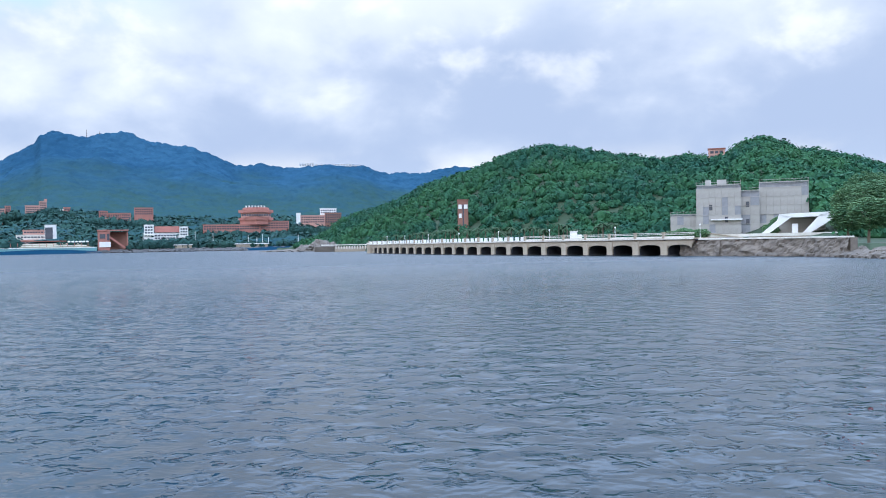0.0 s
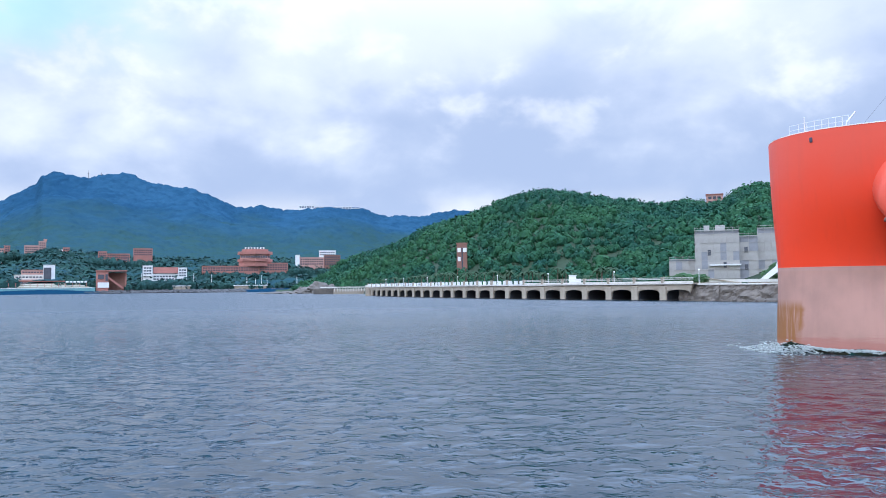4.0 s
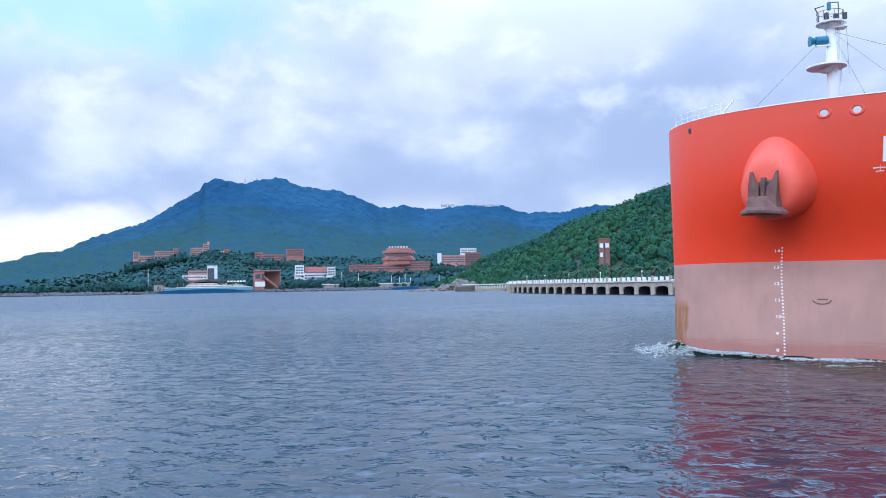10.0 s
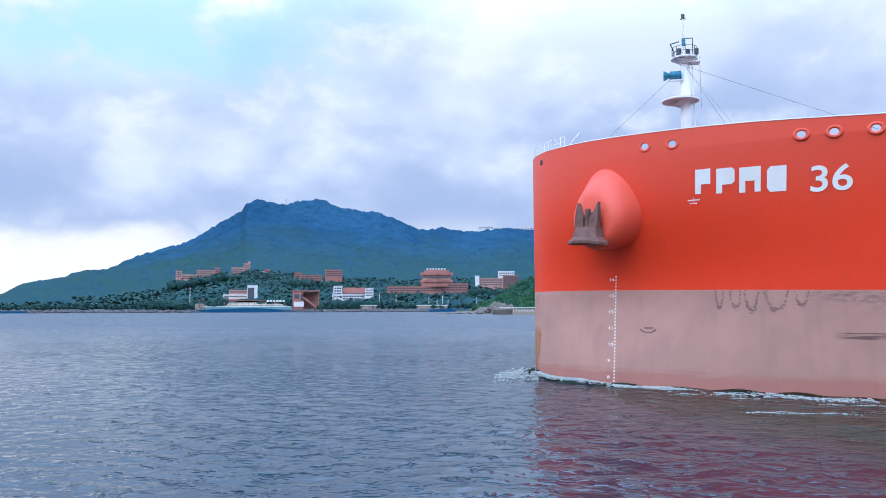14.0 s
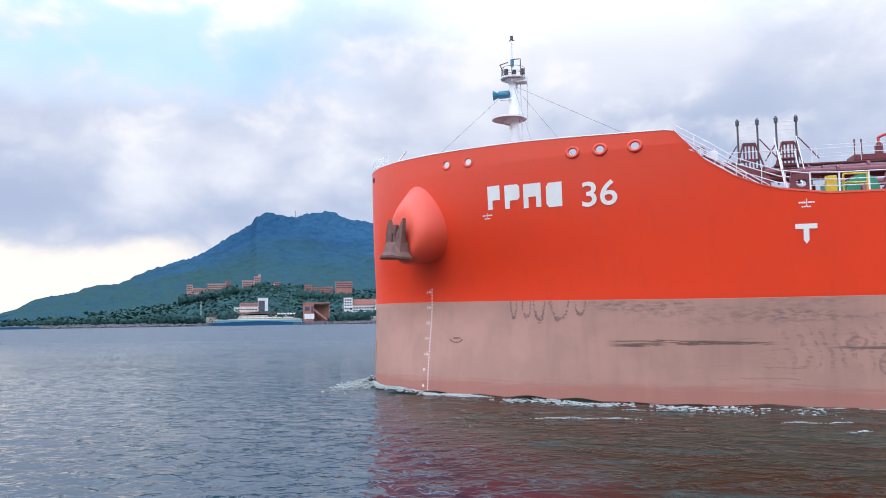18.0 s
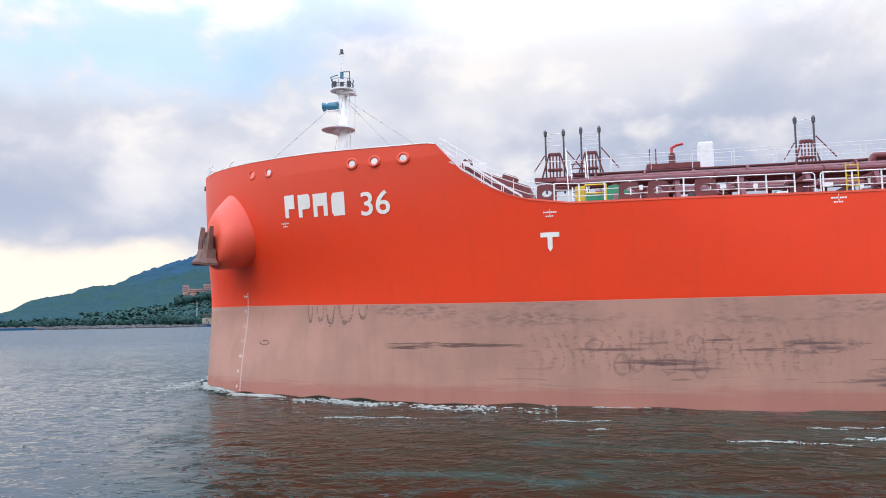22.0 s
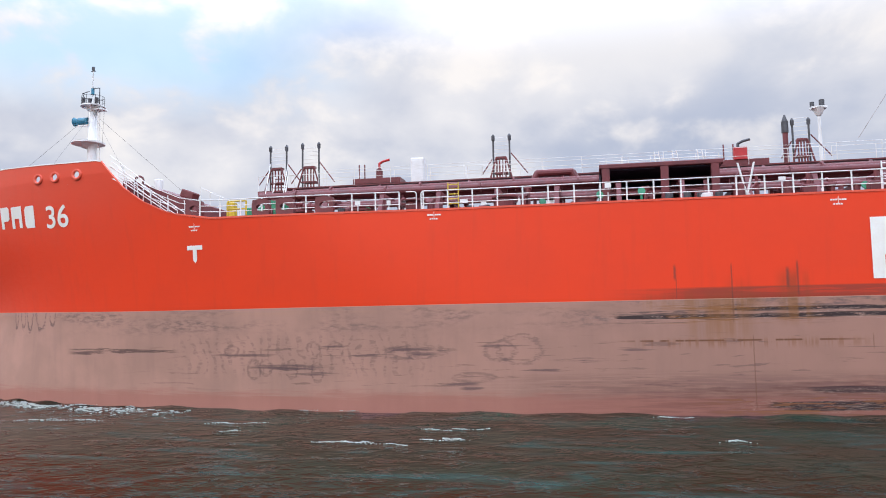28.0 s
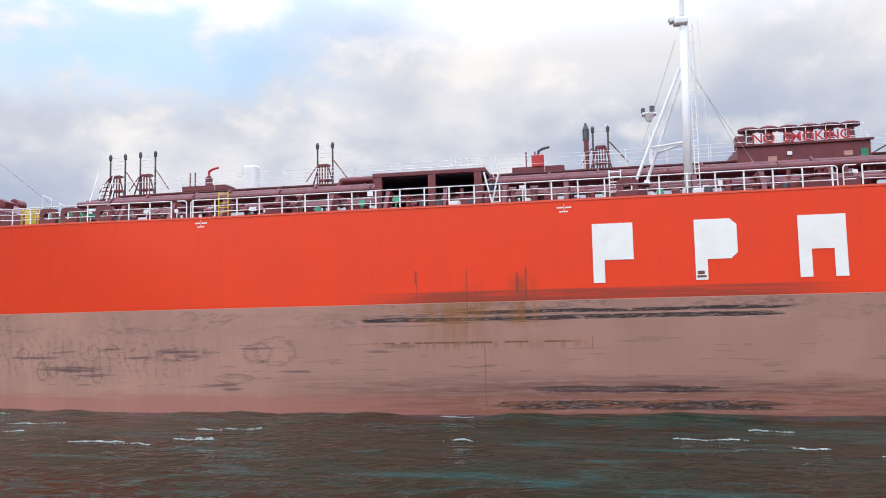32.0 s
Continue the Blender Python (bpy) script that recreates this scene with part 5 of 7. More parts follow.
STEM, RUN, FULL = (-5.57, -5.56, -5.58, -5.58), (51.9, 43.0, 29.4, 28.4), (2.13, 1.90, 1.633, 1.66)


def half_breadth(x, z):
    xs, ln, n = np.interp(z, LEVELS, STEM), np.interp(z, LEVELS, RUN), np.interp(z, LEVELS, FULL)
    u = np.clip((x - xs) / ln, 0, 1)
    h = HALF * np.sqrt(np.clip(1 - (1 - u) ** n, 0, 1))
    # the bow is hollow about the paint line
    h = h - 1.5 * np.exp(-(x / 8.0) ** 2) * np.exp(-((z - 5.4) / 3.5) ** 2) * h / (h + 1.5)
    return h * np.clip(1 - np.clip((x - (STERN - 22)) / 22, 0, 1) ** 2.5 * 0.45, 0, 1)


def side(x, z, out=0.0):
    """y of the hull's near side, out metres proud of it."""
    return CL - half_breadth(x, z) - out


def sheer(x):
    return np.interp(x, [-6, -2, 0.8, 6.8, 12, 14.85, 15.2, 16.4, 17.75, 19.1, 20.5, 22, 35, 200], [14.82, 14.68, 14.58, 14.38, 14.13, 14.02, 13.6, 12.3, 11.4, 10.8, 10.4, 10.2, 10.05, 10.0])


ship = empty("tanker_ship")
tagged(ship, "red product tanker with faded pink boot-topping, under way", "ship")


BULWARK_FOOT = 12.9
FAIRLEADS = ((1.75, 13.78), (3.25, 13.72), (9.6, 13.42), (11.1, 13.40), (12.95, 13.38))


def make_bulwark(sgn):
    """The upstanding plate round the forecastle, cut through at each fairlead."""
    us = np.concatenate([np.linspace(0, 1, 40) ** 2 * 5.2, np.arange(5.27, 21.6, 0.07)])
    n, m = len(us), 30
    V, keep, idx = [], [], np.arange(n * m).reshape(n, m)
    for k in us:
        x = k - 5.57
        top = max(float(sheer(x)), BULWARK_FOOT)
        for j in range(m):
            z = BULWARK_FOOT + (top - BULWARK_FOOT) * j / (m - 1)
            xx = x + 5.57 + float(np.interp(z, LEVELS, STEM))
            V.append((xx, CL + sgn * float(half_breadth(xx, z)), z))
    q = np.stack([idx[:-1, :-1], idx[1:, :-1], idx[1:, 1:], idx[:-1, 1:]], -1).reshape(-1, 4)
    c = np.array(V)[q].mean(1)
    for fx, fz in FAIRLEADS:
        q = q[((c[:, 0] - fx) / 0.27) ** 2 + ((c[:, 2] - fz) / 0.23) ** 2 > 1]
        c = np.array(V)[q].mean(1)
    q = q[c[:, 2] > BULWARK_FOOT + 0.001]
    tagged(arrays("bulwark", V, q[:, ::-1] if sgn > 0 else q, HULL, ship), "red bulwark plate with mooring openings")


def make_hull():
    u = np.concatenate([np.linspace(0, 1, 26) ** 2 * 8, np.linspace(8, 24, 41)[1:], np.linspace(24, 52, 22)[1:], np.linspace(52, STERN + 5.57, 30)[1:]])
    lv = np.concatenate([np.linspace(-3, 5.1, 12), np.linspace(5.1, 9.9, 7)[1:], np.linspace(0, 1, 9)[1:] + 20])
    for sgn, nm in ((-1, "hull_side"), (1, "hull_side")):
        V = []
        for k in u:
            for l in lv:
                x0 = k - 5.57
                top = float(sheer(x0))
                z = l if l < 15 else 9.9 + (min(top, BULWARK_FOOT) - 9.9) * (l - 20)
                xx = x0 + 5.57 + float(np.interp(z, LEVELS, STEM))
                V.append((xx, CL + sgn * float(half_breadth(xx, z)), z))
        n, m = len(u), len(lv)
        i = np.arange(n * m).reshape(n, m)
        q = np.stack([i[:-1, :-1], i[1:, :-1], i[1:, 1:], i[:-1, 1:]], -1).reshape(-1, 4)
        if sgn > 0:
            q = q[:, ::-1]
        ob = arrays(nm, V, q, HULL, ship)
        tagged(ob, "red plating above a line, faded pink-brown below it, scuffed and rust-streaked")
    # transom
    bm = bmesh.new()
    hb = float(half_breadth(STERN, 8))
    box(bm, STERN + 0.05, CL, 3.5, 0.1, 2 * hb, 13.0)
    part("transom", bm, HULL, ship)


make_hull()
make_bulwark(-1)
make_bulwark(1)


def slab_between(name, x0, x1, n, zf, mt, inset=0.15):
    xs = np.linspace(x0, x1, n)
    V = []
    for x in xs:
        z = zf(x)
        h = max(float(half_breadth(x, min(z, 13.3))) - inset, 0.02)
        V += [(x, CL - h, z), (x, CL, z + 0.25), (x, CL + h, z)]
    i = np.arange(len(V)).reshape(n, 3)
    q = np.concatenate([np.stack([i[:-1, a], i[1:, a], i[1:, a + 1], i[:-1, a + 1]], -1) for a in (0, 1)])
    return arrays(name, V, q, mt, ship, smooth=False)


slab_between("main_deck", 12.5, STERN, 60, lambda x: 9.85, DECK)
slab_between("forecastle_deck", -5.3, 15.0, 40, lambda x: 12.7, DECK)
part("forecastle_bulkhead", bm_of(box, 14.9, CL, 11.3, 0.1, 24.0, 2.8), MAROON, ship)


def strip_along(name, x0, x1, n, zoff, wid, hei, mt, out=0.03, sgn=-1):
    """A moulding that follows the top edge of the plating."""
    xs = x0 + (x1 - x0) * np.linspace(0, 1, n) ** (1.6 if x0 < -5 else 1)
    V = []
    for x in xs:
        z = float(sheer(x)) + zoff
        h = float(half_breadth(x, min(z, 14.9)))
        for dy, dz in ((out, -hei / 2), (out, hei / 2), (-wid, hei / 2), (-wid, -hei / 2)):
            V.append((x, CL + sgn * (h + dy), z + dz))
    i = np.arange(len(V)).reshape(n, 4)
    q = np.concatenate([np.stack([i[:-1, a], i[1:, a], i[1:, (a + 1) % 4], i[:-1, (a + 1) % 4]], -1) for a in range(4)])
    return arrays(name, V, q, mt, ship, smooth=False)


strip_along("bulwark_cap", -5.56, 14.9, 70, 0.02, 0.18, 0.06, MARK)
strip_along("bulwark_cap", -5.56, 14.9, 70, 0.02, 0.18, 0.06, MARK, sgn=1)
strip_along("sheer_edge", 14.9, 20.0, 24, 0.02, 0.14, 0.06, RED)
strip_along("deck_edge_bar", 20.0, STERN, 60, 0.02, 0.12, 0.1, RED)


# ---- paint marks that lie on the plating
def on_plate(name, bm, parent, x, z, mt, out=0.03, label=""):
    """Lay a flat shape (drawn in x and y) on the hull at (x, z)."""
    for v in bm.verts:
        px, pz, lift = x + v.co.x, z + v.co.y, v.co.z
        v.co = (px, float(side(px, pz, out + lift)), pz)
    return part(name, bm, mt, parent, label)


def flat_bars(bm, rects, thick=0.02, cut=0.5):
    for x0, y0, x1, y1 in rects:
        n, k = max(1, int((x1 - x0) / cut)), max(1, int((y1 - y0) / cut))
        for i in range(n):
            for j in range(k):
                a, b = x0 + (x1 - x0) * i / n, x0 + (x1 - x0) * (i + 1) / n
                c, d = y0 + (y1 - y0) * j / k, y0 + (y1 - y0) * (j + 1) / k
                bm.faces.new([bm.verts.new(p) for p in ((a, c, 0), (b, c, 0), (b, d, 0), (a, d, 0))])
    bmesh.ops.remove_doubles(bm, verts=bm.verts, dist=1e-4)
    return bm


def poly(bm, pts):
    bm.faces.new([bm.verts.new((x, y, 0)) for x, y in pts])


def letters(text, size, wide=1.0):
    cu = bpy.data.curves.new("text", "FONT")
    cu.body, cu.size, cu.align_x, cu.align_y = text, size, "LEFT", "BOTTOM_BASELINE"
    cu.offset = 0.012 * size
    ob = bpy.data.objects.new("text", cu)
    scene.collection.objects.link(ob)
    dg = bpy.context.evaluated_depsgraph_get()
    dg.update()
    me = bpy.data.meshes.new_from_object(ob.evaluated_get(dg))
    bpy.data.objects.remove(ob)
    bm = bmesh.new()
    bm.from_mesh(me)
    for v in bm.verts:
        v.co.x *= wide
    return bm


# company letters as plain white shapes of the same size
def plain_sign(bm, kind, w, h, s):
    """Plain block shapes, no characters: an upright with a solid flag, and solid slabs."""
    if kind == 0:
        flat_bars(bm, [(0, 0, s, h * 0.38), (0, h * 0.38, w, h)])
    elif kind == 1:
        flat_bars(bm, [(0, 0, s, h * 0.34), (0, h * 0.34, w * 0.84, h)])
        poly(bm, [(w * 0.84, h * 0.34), (w, h * 0.44), (w, h * 0.9), (w * 0.84, h)])
    elif kind == 2:
        flat_bars(bm, [(0, 0, s, h * 0.45), (w - s, 0, w, h * 0.45), (0, h * 0.45, w, h)])
    else:
        flat_bars(bm, [(w * 0.16, 0, w, h)])
        poly(bm, [(w * 0.16, 0), (w * 0.16, h), (0, h * 0.84), (0, h * 0.16)])
    return bm


for i, (x, z) in enumerate(((4.42, 10.72), (5.50, 10.66), (6.65, 10.60), (8.0, 10.53))):
    wob = plain_sign(bmesh.new(), (0, 1, 2, 3)[i], (0.78, 0.92, 1.05, 0.92)[i], 1.36, 0.30)
    on_plate("name_mark", wob, ship, x, z, MARK, 0.035, "white block of the painted ship name")
on_plate("name_number", letters("36", 1.88, 1.10), ship, 9.93, 10.40, MARK, 0.05, "white painted number 36")
for i, (x, w) in enumerate(((56.07, 1.95), (60.88, 1.95), (65.54, 2.1))):
    on_plate("company_mark", plain_sign(bmesh.new(), i, w, 2.9, 0.56), ship, x, 5.9, MARK, 0.03, "tall white painted block sign, rust at its foot")
on_plate("company_mark", plain_sign(bmesh.new(), 3, 2.0, 2.9, 0.56), ship, 70.3, 5.9, MARK, 0.03)
part_rust = flat_bars(bmesh.new(), [(0.05, 0.12, 0.48, 0.22), (0.08, 0.27, 0.40, 0.44)])
on_plate("rust_stain", part_rust, ship, 60.88, 5.9, RUST, 0.045, "brown rust at the foot of the sign")
# tug push mark
bm = flat_bars(bmesh.new(), [(-0.5, 0.75, 0.5, 1.0), (-0.13, 0.18, 0.13, 0.75)])
poly(bm, [(-0.13, 0.18), (0.0, 0.0), (0.13, 0.18)])
on_plate("tug_push_mark", bm, ship, 21.1, 7.74, MARK, 0.03, "white painted T mark for tugs")
# small frame marks: two short rows of bars round a stroke
for x, z, k in ((4.35, 10.25, 0.75), (21.14, 9.62, 0.85), (35.1, 9.62, 0.85), (54.75, 9.52, 0.85), (74.0, 9.5, 0.85)):
    rects = [(-0.015, 0.0, 0.015, 0.42)] + [(a, 0.16, a + 0.11, 0.25) for a in (-0.42, -0.29, -0.16, 0.05, 0.18, 0.31)] + [(a, -0.08, a + 0.1, 0.0) for a in (-0.27, -0.14, -0.01, 0.12)]
    bm = flat_bars(bmesh.new(), [tuple(v * k for v in r) for r in rects])
    on_plate("frame_mark", bm, ship, x, z, MARK, 0.02)
# draught figures and ticks
for k in range(8, 15):
    z = k - 8.0
    x = 0.0 - 0.04 * (6 - z)
    on_plate("draught_figure", letters(str(k), 0.26, 1.25), ship, x - 0.42, z - 0.06, MARK, 0.03)
for k in range(-4, 32):
    z = k * 0.2
    bm = flat_bars(bmesh.new(), [(-0.045 - 0.04 * (6 - z), z - 0.035, 0.045 - 0.04 * (6 - z), z + 0.045)])
    on_plate("draught_tick", bm, ship, 0.0, 0.0, MARK, 0.025)
# bulb mark, a dark worn oval
bm = bmesh.new()
for k in range(14):
    a, b = radians(180 + k * 13), radians(180 + (k + 1) * 13)
    poly(bm, [(0.46 * math.cos(a), 0.24 * math.sin(a)), (0.46 * math.cos(b), 0.24 * math.sin(b)), (0.38 * math.cos(b), 0.18 * math.sin(b)), (0.38 * math.cos(a), 0.18 * math.sin(a))])
flat_bars(bm, [(-0.22, 0.02, 0.3, 0.10)])
on_plate("worn_mark", bm, ship, 1.8, 3.0, RUST, 0.02, "dark worn oval mark")


# ---- fairleads in the bulwark
def fairlead(x, z, sgn=-1):
    bm = bmesh.new()
    y = CL + sgn * float(half_breadth(x, min(z, 13.3)))
    nx = float(half_breadth(x + 0.1, 13.2) - half_breadth(x - 0.1, 13.2)) / 0.2
    m = pose(x, y, z, 90, 0, -sgn * math.degrees(math.atan(nx)) * -1 if sgn > 0 else -math.degrees(math.atan(nx)))
    n, k = 18, 8
    vs = []
    for i in range(n):
        a = 2 * math.pi * i / n
        ring = []
        for j in range(k):
            b = 2 * math.pi * j / k
            rr = 1 + 0.34 * math.cos(b)
            ring.append(bm.verts.new(m @ Vector((0.33 * rr * math.cos(a), 0.27 * rr * math.sin(a), 0.075 * math.sin(b)))))
        vs.append(ring)
    for i in range(n):
        for j in range(k):
            bm.faces.new((vs[i][j], vs[(i + 1) % n][j], vs[(i + 1) % n][(j + 1) % k], vs[i][(j + 1) % k]))
    ob = part("fairlead", bm, RED, ship, "oval mooring opening with a thick red rim", smooth=True)
    return ob


for x, z in FAIRLEADS:
    fairlead(x, z)
# near-black block stands in for the shaded opening of a stem fairlead
part("stem_chock", bm_of(box, -4.7, float(side(-4.7, 14.2)) + 0.13, 14.15, 0.22, 0.36, 0.36, rz=-24, bevel=0.06), BLACK, ship, "near-black block for a mooring opening near the stem")


# ---- anchor and its bolster
def bm_copy_mirrored(me):
    """The same shape on the other side of the keel."""
    bm = bmesh.new()
    bm.from_mesh(me)
    for v in bm.verts:
        v.co.y = 2 * CL - v.co.y
    bmesh.ops.reverse_faces(bm, faces=bm.faces)
    return bm


def make_anchor():
    x0, z0 = -0.6, 10.6
    y0 = float(side(x0, z0))
    n = Vector((-0.643, -0.766, 0.0)).normalized()          # outward, forward of the side
    root, tip = Vector((x0 + 0.95, y0 + 0.75, z0 + 0.05)), Vector((x0 - 0.84, y0 - 1.45, z0 - 1.2))
    # the bulge: a leaning rounded drum that grows out of the plating
    bm = bmesh.new()
    rings = 11
    vs = []
    for i in range(rings):
        t = i / (rings - 1)
        c = root.lerp(tip, t)
        th = radians(20 + 20 * t)
        e1 = Vector((math.cos(th), -math.sin(th), 0))
        r = 2.5 * (1 - 0.36 * t) if i < rings - 2 else (1.56 if i == rings - 2 else 1.25)
        if i == rings - 1:
            c = c - n * 0.15
        row = []
        for j in range(36):
            a = 2 * math.pi * j / 36
            rise = max(0.0, math.sin(a)) * (1 - 0.7 * t)
            row.append(bm.verts.new(c + e1 * (r * math.cos(a) * (1 - 0.22 * rise * rise)) + Vector((0, 0, r * (1.06 + 0.5 * rise) * math.sin(a)))))
        vs.append(row)
    for i in range(rings - 1):
        for j in range(36):
            bm.faces.new((vs[i][j], vs[i][(j + 1) % 36], vs[i + 1][(j + 1) % 36], vs[i + 1][j]))
    bm.faces.new(vs[-1])
    bmesh.ops.recalc_face_normals(bm, faces=bm.faces)
    bol = part("anchor_bolster", bm, RED, ship, "rounded red bulge that carries the anchor", smooth=True)
    far = bm_copy_mirrored(bol.data)
    part("anchor_bolster", far, RED, ship, smooth=True)
    e1 = Vector((-n.y, n.x, 0)).normalized()
    frm = Matrix(((e1.x, n.x, 0, tip.x), (e1.y, n.y, 0, tip.y), (0, 0, 1, tip.z), (0, 0, 0, 1)))
    # no hole is cut: a near-black block stands for the shade inside it
    hole = part("hawse_hole", bm_of(box, 0, 0.02, 0.15, 0.9, 0.3, 1.0, bevel=0.12), BLACK, ship, "near-black block in place of the shaded hawse hole")
    hole.matrix_basis = frm
    anc = part("anchor", bm_of(box, 0, 0.32, 0.05, 0.34, 0.30, 1.7, bevel=0.05), RUST, ship, "rusty brown stockless anchor, housed")
    anc.matrix_basis = frm @ Matrix.Rotation(radians(3), 4, "Y") @ Matrix.Diagonal((0.82, 1.0, 0.9, 1.0))
    crown = bmesh.new()
    # the head flares to a wide foot that juts out from the hull
    lo = [(-1.62, 0.0), (1.62, 0.0), (1.5, 0.7), (0.6, 1.05), (-0.6, 1.05), (-1.5, 0.7)]
    mid = [(-1.20, 0.0), (1.20, 0.0), (1.12, 0.62), (0.5, 0.85), (-0.5, 0.85), (-1.12, 0.62)]
    hi = [(-1.04, 0.0), (1.04, 0.0), (0.98, 0.5), (0.3, 0.55), (-0.3, 0.55), (-0.98, 0.5)]
    loops = [[crown.verts.new((x, y, z + (0.10 if abs(x) < 0.7 and z < -1.3 else 0.0))) for x, y in q] for q, z in ((lo, -1.52), (lo, -1.36), (mid, -1.02), (hi, -0.32))]
    for a, b in zip(loops, loops[1:]):
        for i in range(6):
            crown.faces.new((a[i], a[(i + 1) % 6], b[(i + 1) % 6], b[i]))
    crown.faces.new(loops[0][::-1]), crown.faces.new(loops[-1])
    bmesh.ops.recalc_face_normals(crown, faces=crown.faces)
    part("crown", crown, RUST, anc)
    for s in (-1, 1):
        bm = bmesh.new()
        pr = [(0.24, -0.4), (1.04, -0.4), (1.05, 0.3), (1.0, 1.30), (0.92, 1.30), (0.56, 0.55), (0.30, 0.30)]
        fr = [bm.verts.new((s * x, 0.52 - 0.12 * max(z, 0), z)) for x, z in pr]
        bk = [bm.verts.new((s * x * 0.97, 0.14, z)) for x, z in pr]
        bm.faces.new(fr), bm.faces.new(bk[::-1])
        for i in range(len(pr)):
            j = (i + 1) % len(pr)
            bm.faces.new((fr[i], bk[i], bk[j], fr[j]))
        bmesh.ops.recalc_face_normals(bm, faces=bm.faces)
        part("fluke", bm, RUST, anc)


make_anchor()


# ---- foremast
def make_foremast():
    X, Y = 5.05, 5.0
    mast = part("foremast", bm_of(rod, (X, Y, 12.6), (X, Y, 21.4), 0.42, 0.30, 20), WHITE, ship, "white tubular foremast with platforms and lights", smooth=True)
    bm = bmesh.new()
    disc(bm, (X - 0.35, Y, 18.55), 1.25, 0.12)
    rod(bm, (X - 0.1, Y, 18.25), (X - 0.2, Y, 18.5), 0.4, 0.7, 20)
    part("lower_platform", bm, WHITE, mast)
    bm = bmesh.new()
    rod(bm, (X, Y, 21.1), (X, Y, 21.42), 0.34, 0.62, 20)
    disc(bm, (X, Y, 21.5), 0.92, 0.10)
    box(bm, X + 0.55, Y, 21.2, 0.9, 0.8, 0.12, bevel=0.02)
    part("upper_platform", bm, WHITE, mast)
    for k in range(8):
        a = k * math.pi / 4
        c, s = 0.84 * math.cos(a), 0.84 * math.sin(a)
        part("rail_post", bm_of(rod, (X + c, Y + s, 21.5), (X + c, Y + s, 22.25), 0.02, seg=5), STEEL, mast)
    for z in (21.9, 22.25):
        part("platform_rail", bm_of(sweep, [(X + 0.84 * math.cos(k * math.pi / 8), Y + 0.84 * math.sin(k * math.pi / 8), z) for k in range(17)], 0.018, 5), STEEL, mast)
    part("top_pole", bm_of(pipe, [(X - 0.05, Y, 21.5), (X - 0.05, Y, 24.4)], 0.05, 6), WHITE, mast)
    bm = bmesh.new()
    disc(bm, (X - 0.05, Y, 24.55), 0.12, 0.26, 10)
    box(bm, X - 0.05, Y, 24.35, 0.4, 0.08, 0.05)
    part("masthead_lamp", bm, STEEL, mast)
    bm = bmesh.new()
    disc(bm, (X - 0.05, Y, 22.7), 0.13, 0.5, 10)
    part("signal_lamp", bm, TEAL, mast)
    bm = bmesh.new()
    pipe(bm, [(X - 0.75, Y, 21.5), (X - 0.75, Y, 22.2), (X - 0.95, Y, 22.6), (X - 0.35, Y, 22.75)], 0.04, 6)
    part("lamp_bracket", bm, STEEL, mast)
    bm = bmesh.new()
    pipe(bm, [(X + 0.55, Y, 21.5), (X + 0.55, Y, 22.95), (X - 0.05, Y, 22.95)], 0.035, 6)
    part("lamp_bracket", bm, STEEL, mast)
    for dx, dz in ((-0.42, 0.35), (0.72, 0.3), (0.15, 0.25)):
        part("deck_lamp", bm_of(disc, (X + dx, Y - 0.6, 21.5 + dz), 0.15, 0.4, 10), STEEL, mast)
    horn = part("fog_horn", bm_of(rod, (X - 1.05, Y - 0.2, 20.3), (X - 0.3, Y - 0.2, 20.3), 0.30, 0.30, 14), TEAL, mast, "teal fog horn with a flared mouth")
    part("bell_mouth", bm_of(rod, (X - 1.45, Y - 0.2, 20.3), (X - 1.05, Y - 0.2, 20.3), 0.36, 0.16, 14), TEAL, horn)
    part("bracket", bm_of(box, X - 0.6, Y - 0.2, 19.95, 0.9, 0.3, 0.1), WHITE, horn)
    bm = bmesh.new()
    for s in (-0.16, 0.16):
        rod(bm, (X + 0.62, Y + s, 12.7), (X + 0.5, Y + s, 21.3), 0.025, seg=5)
    for k in range(28):
        z = 12.9 + k * 0.3
        rod(bm, (X + 0.6 - 0.0042 * k, Y - 0.16, z), (X + 0.6 - 0.0042 * k, Y + 0.16, z), 0.018, seg=4)
    part("ladder", bm, WHITE, mast)
    for e in ((14.2, -4.5, 13.9), (12.0, 12.0, 13.0), (-2.5, 2.5, 13.6), (7.5, -4.2, 13.4)):
        part("stay", bm_of(rod, (X, Y, 21.0), e, 0.010, seg=4), STEEL, mast)
    part("signal_halyard", bm_of(rod, (X + 1.0, Y, 21.6), (X + 1.0, Y - 0.2, 18.0), 0.01, seg=4), STEEL, mast)


make_foremast()


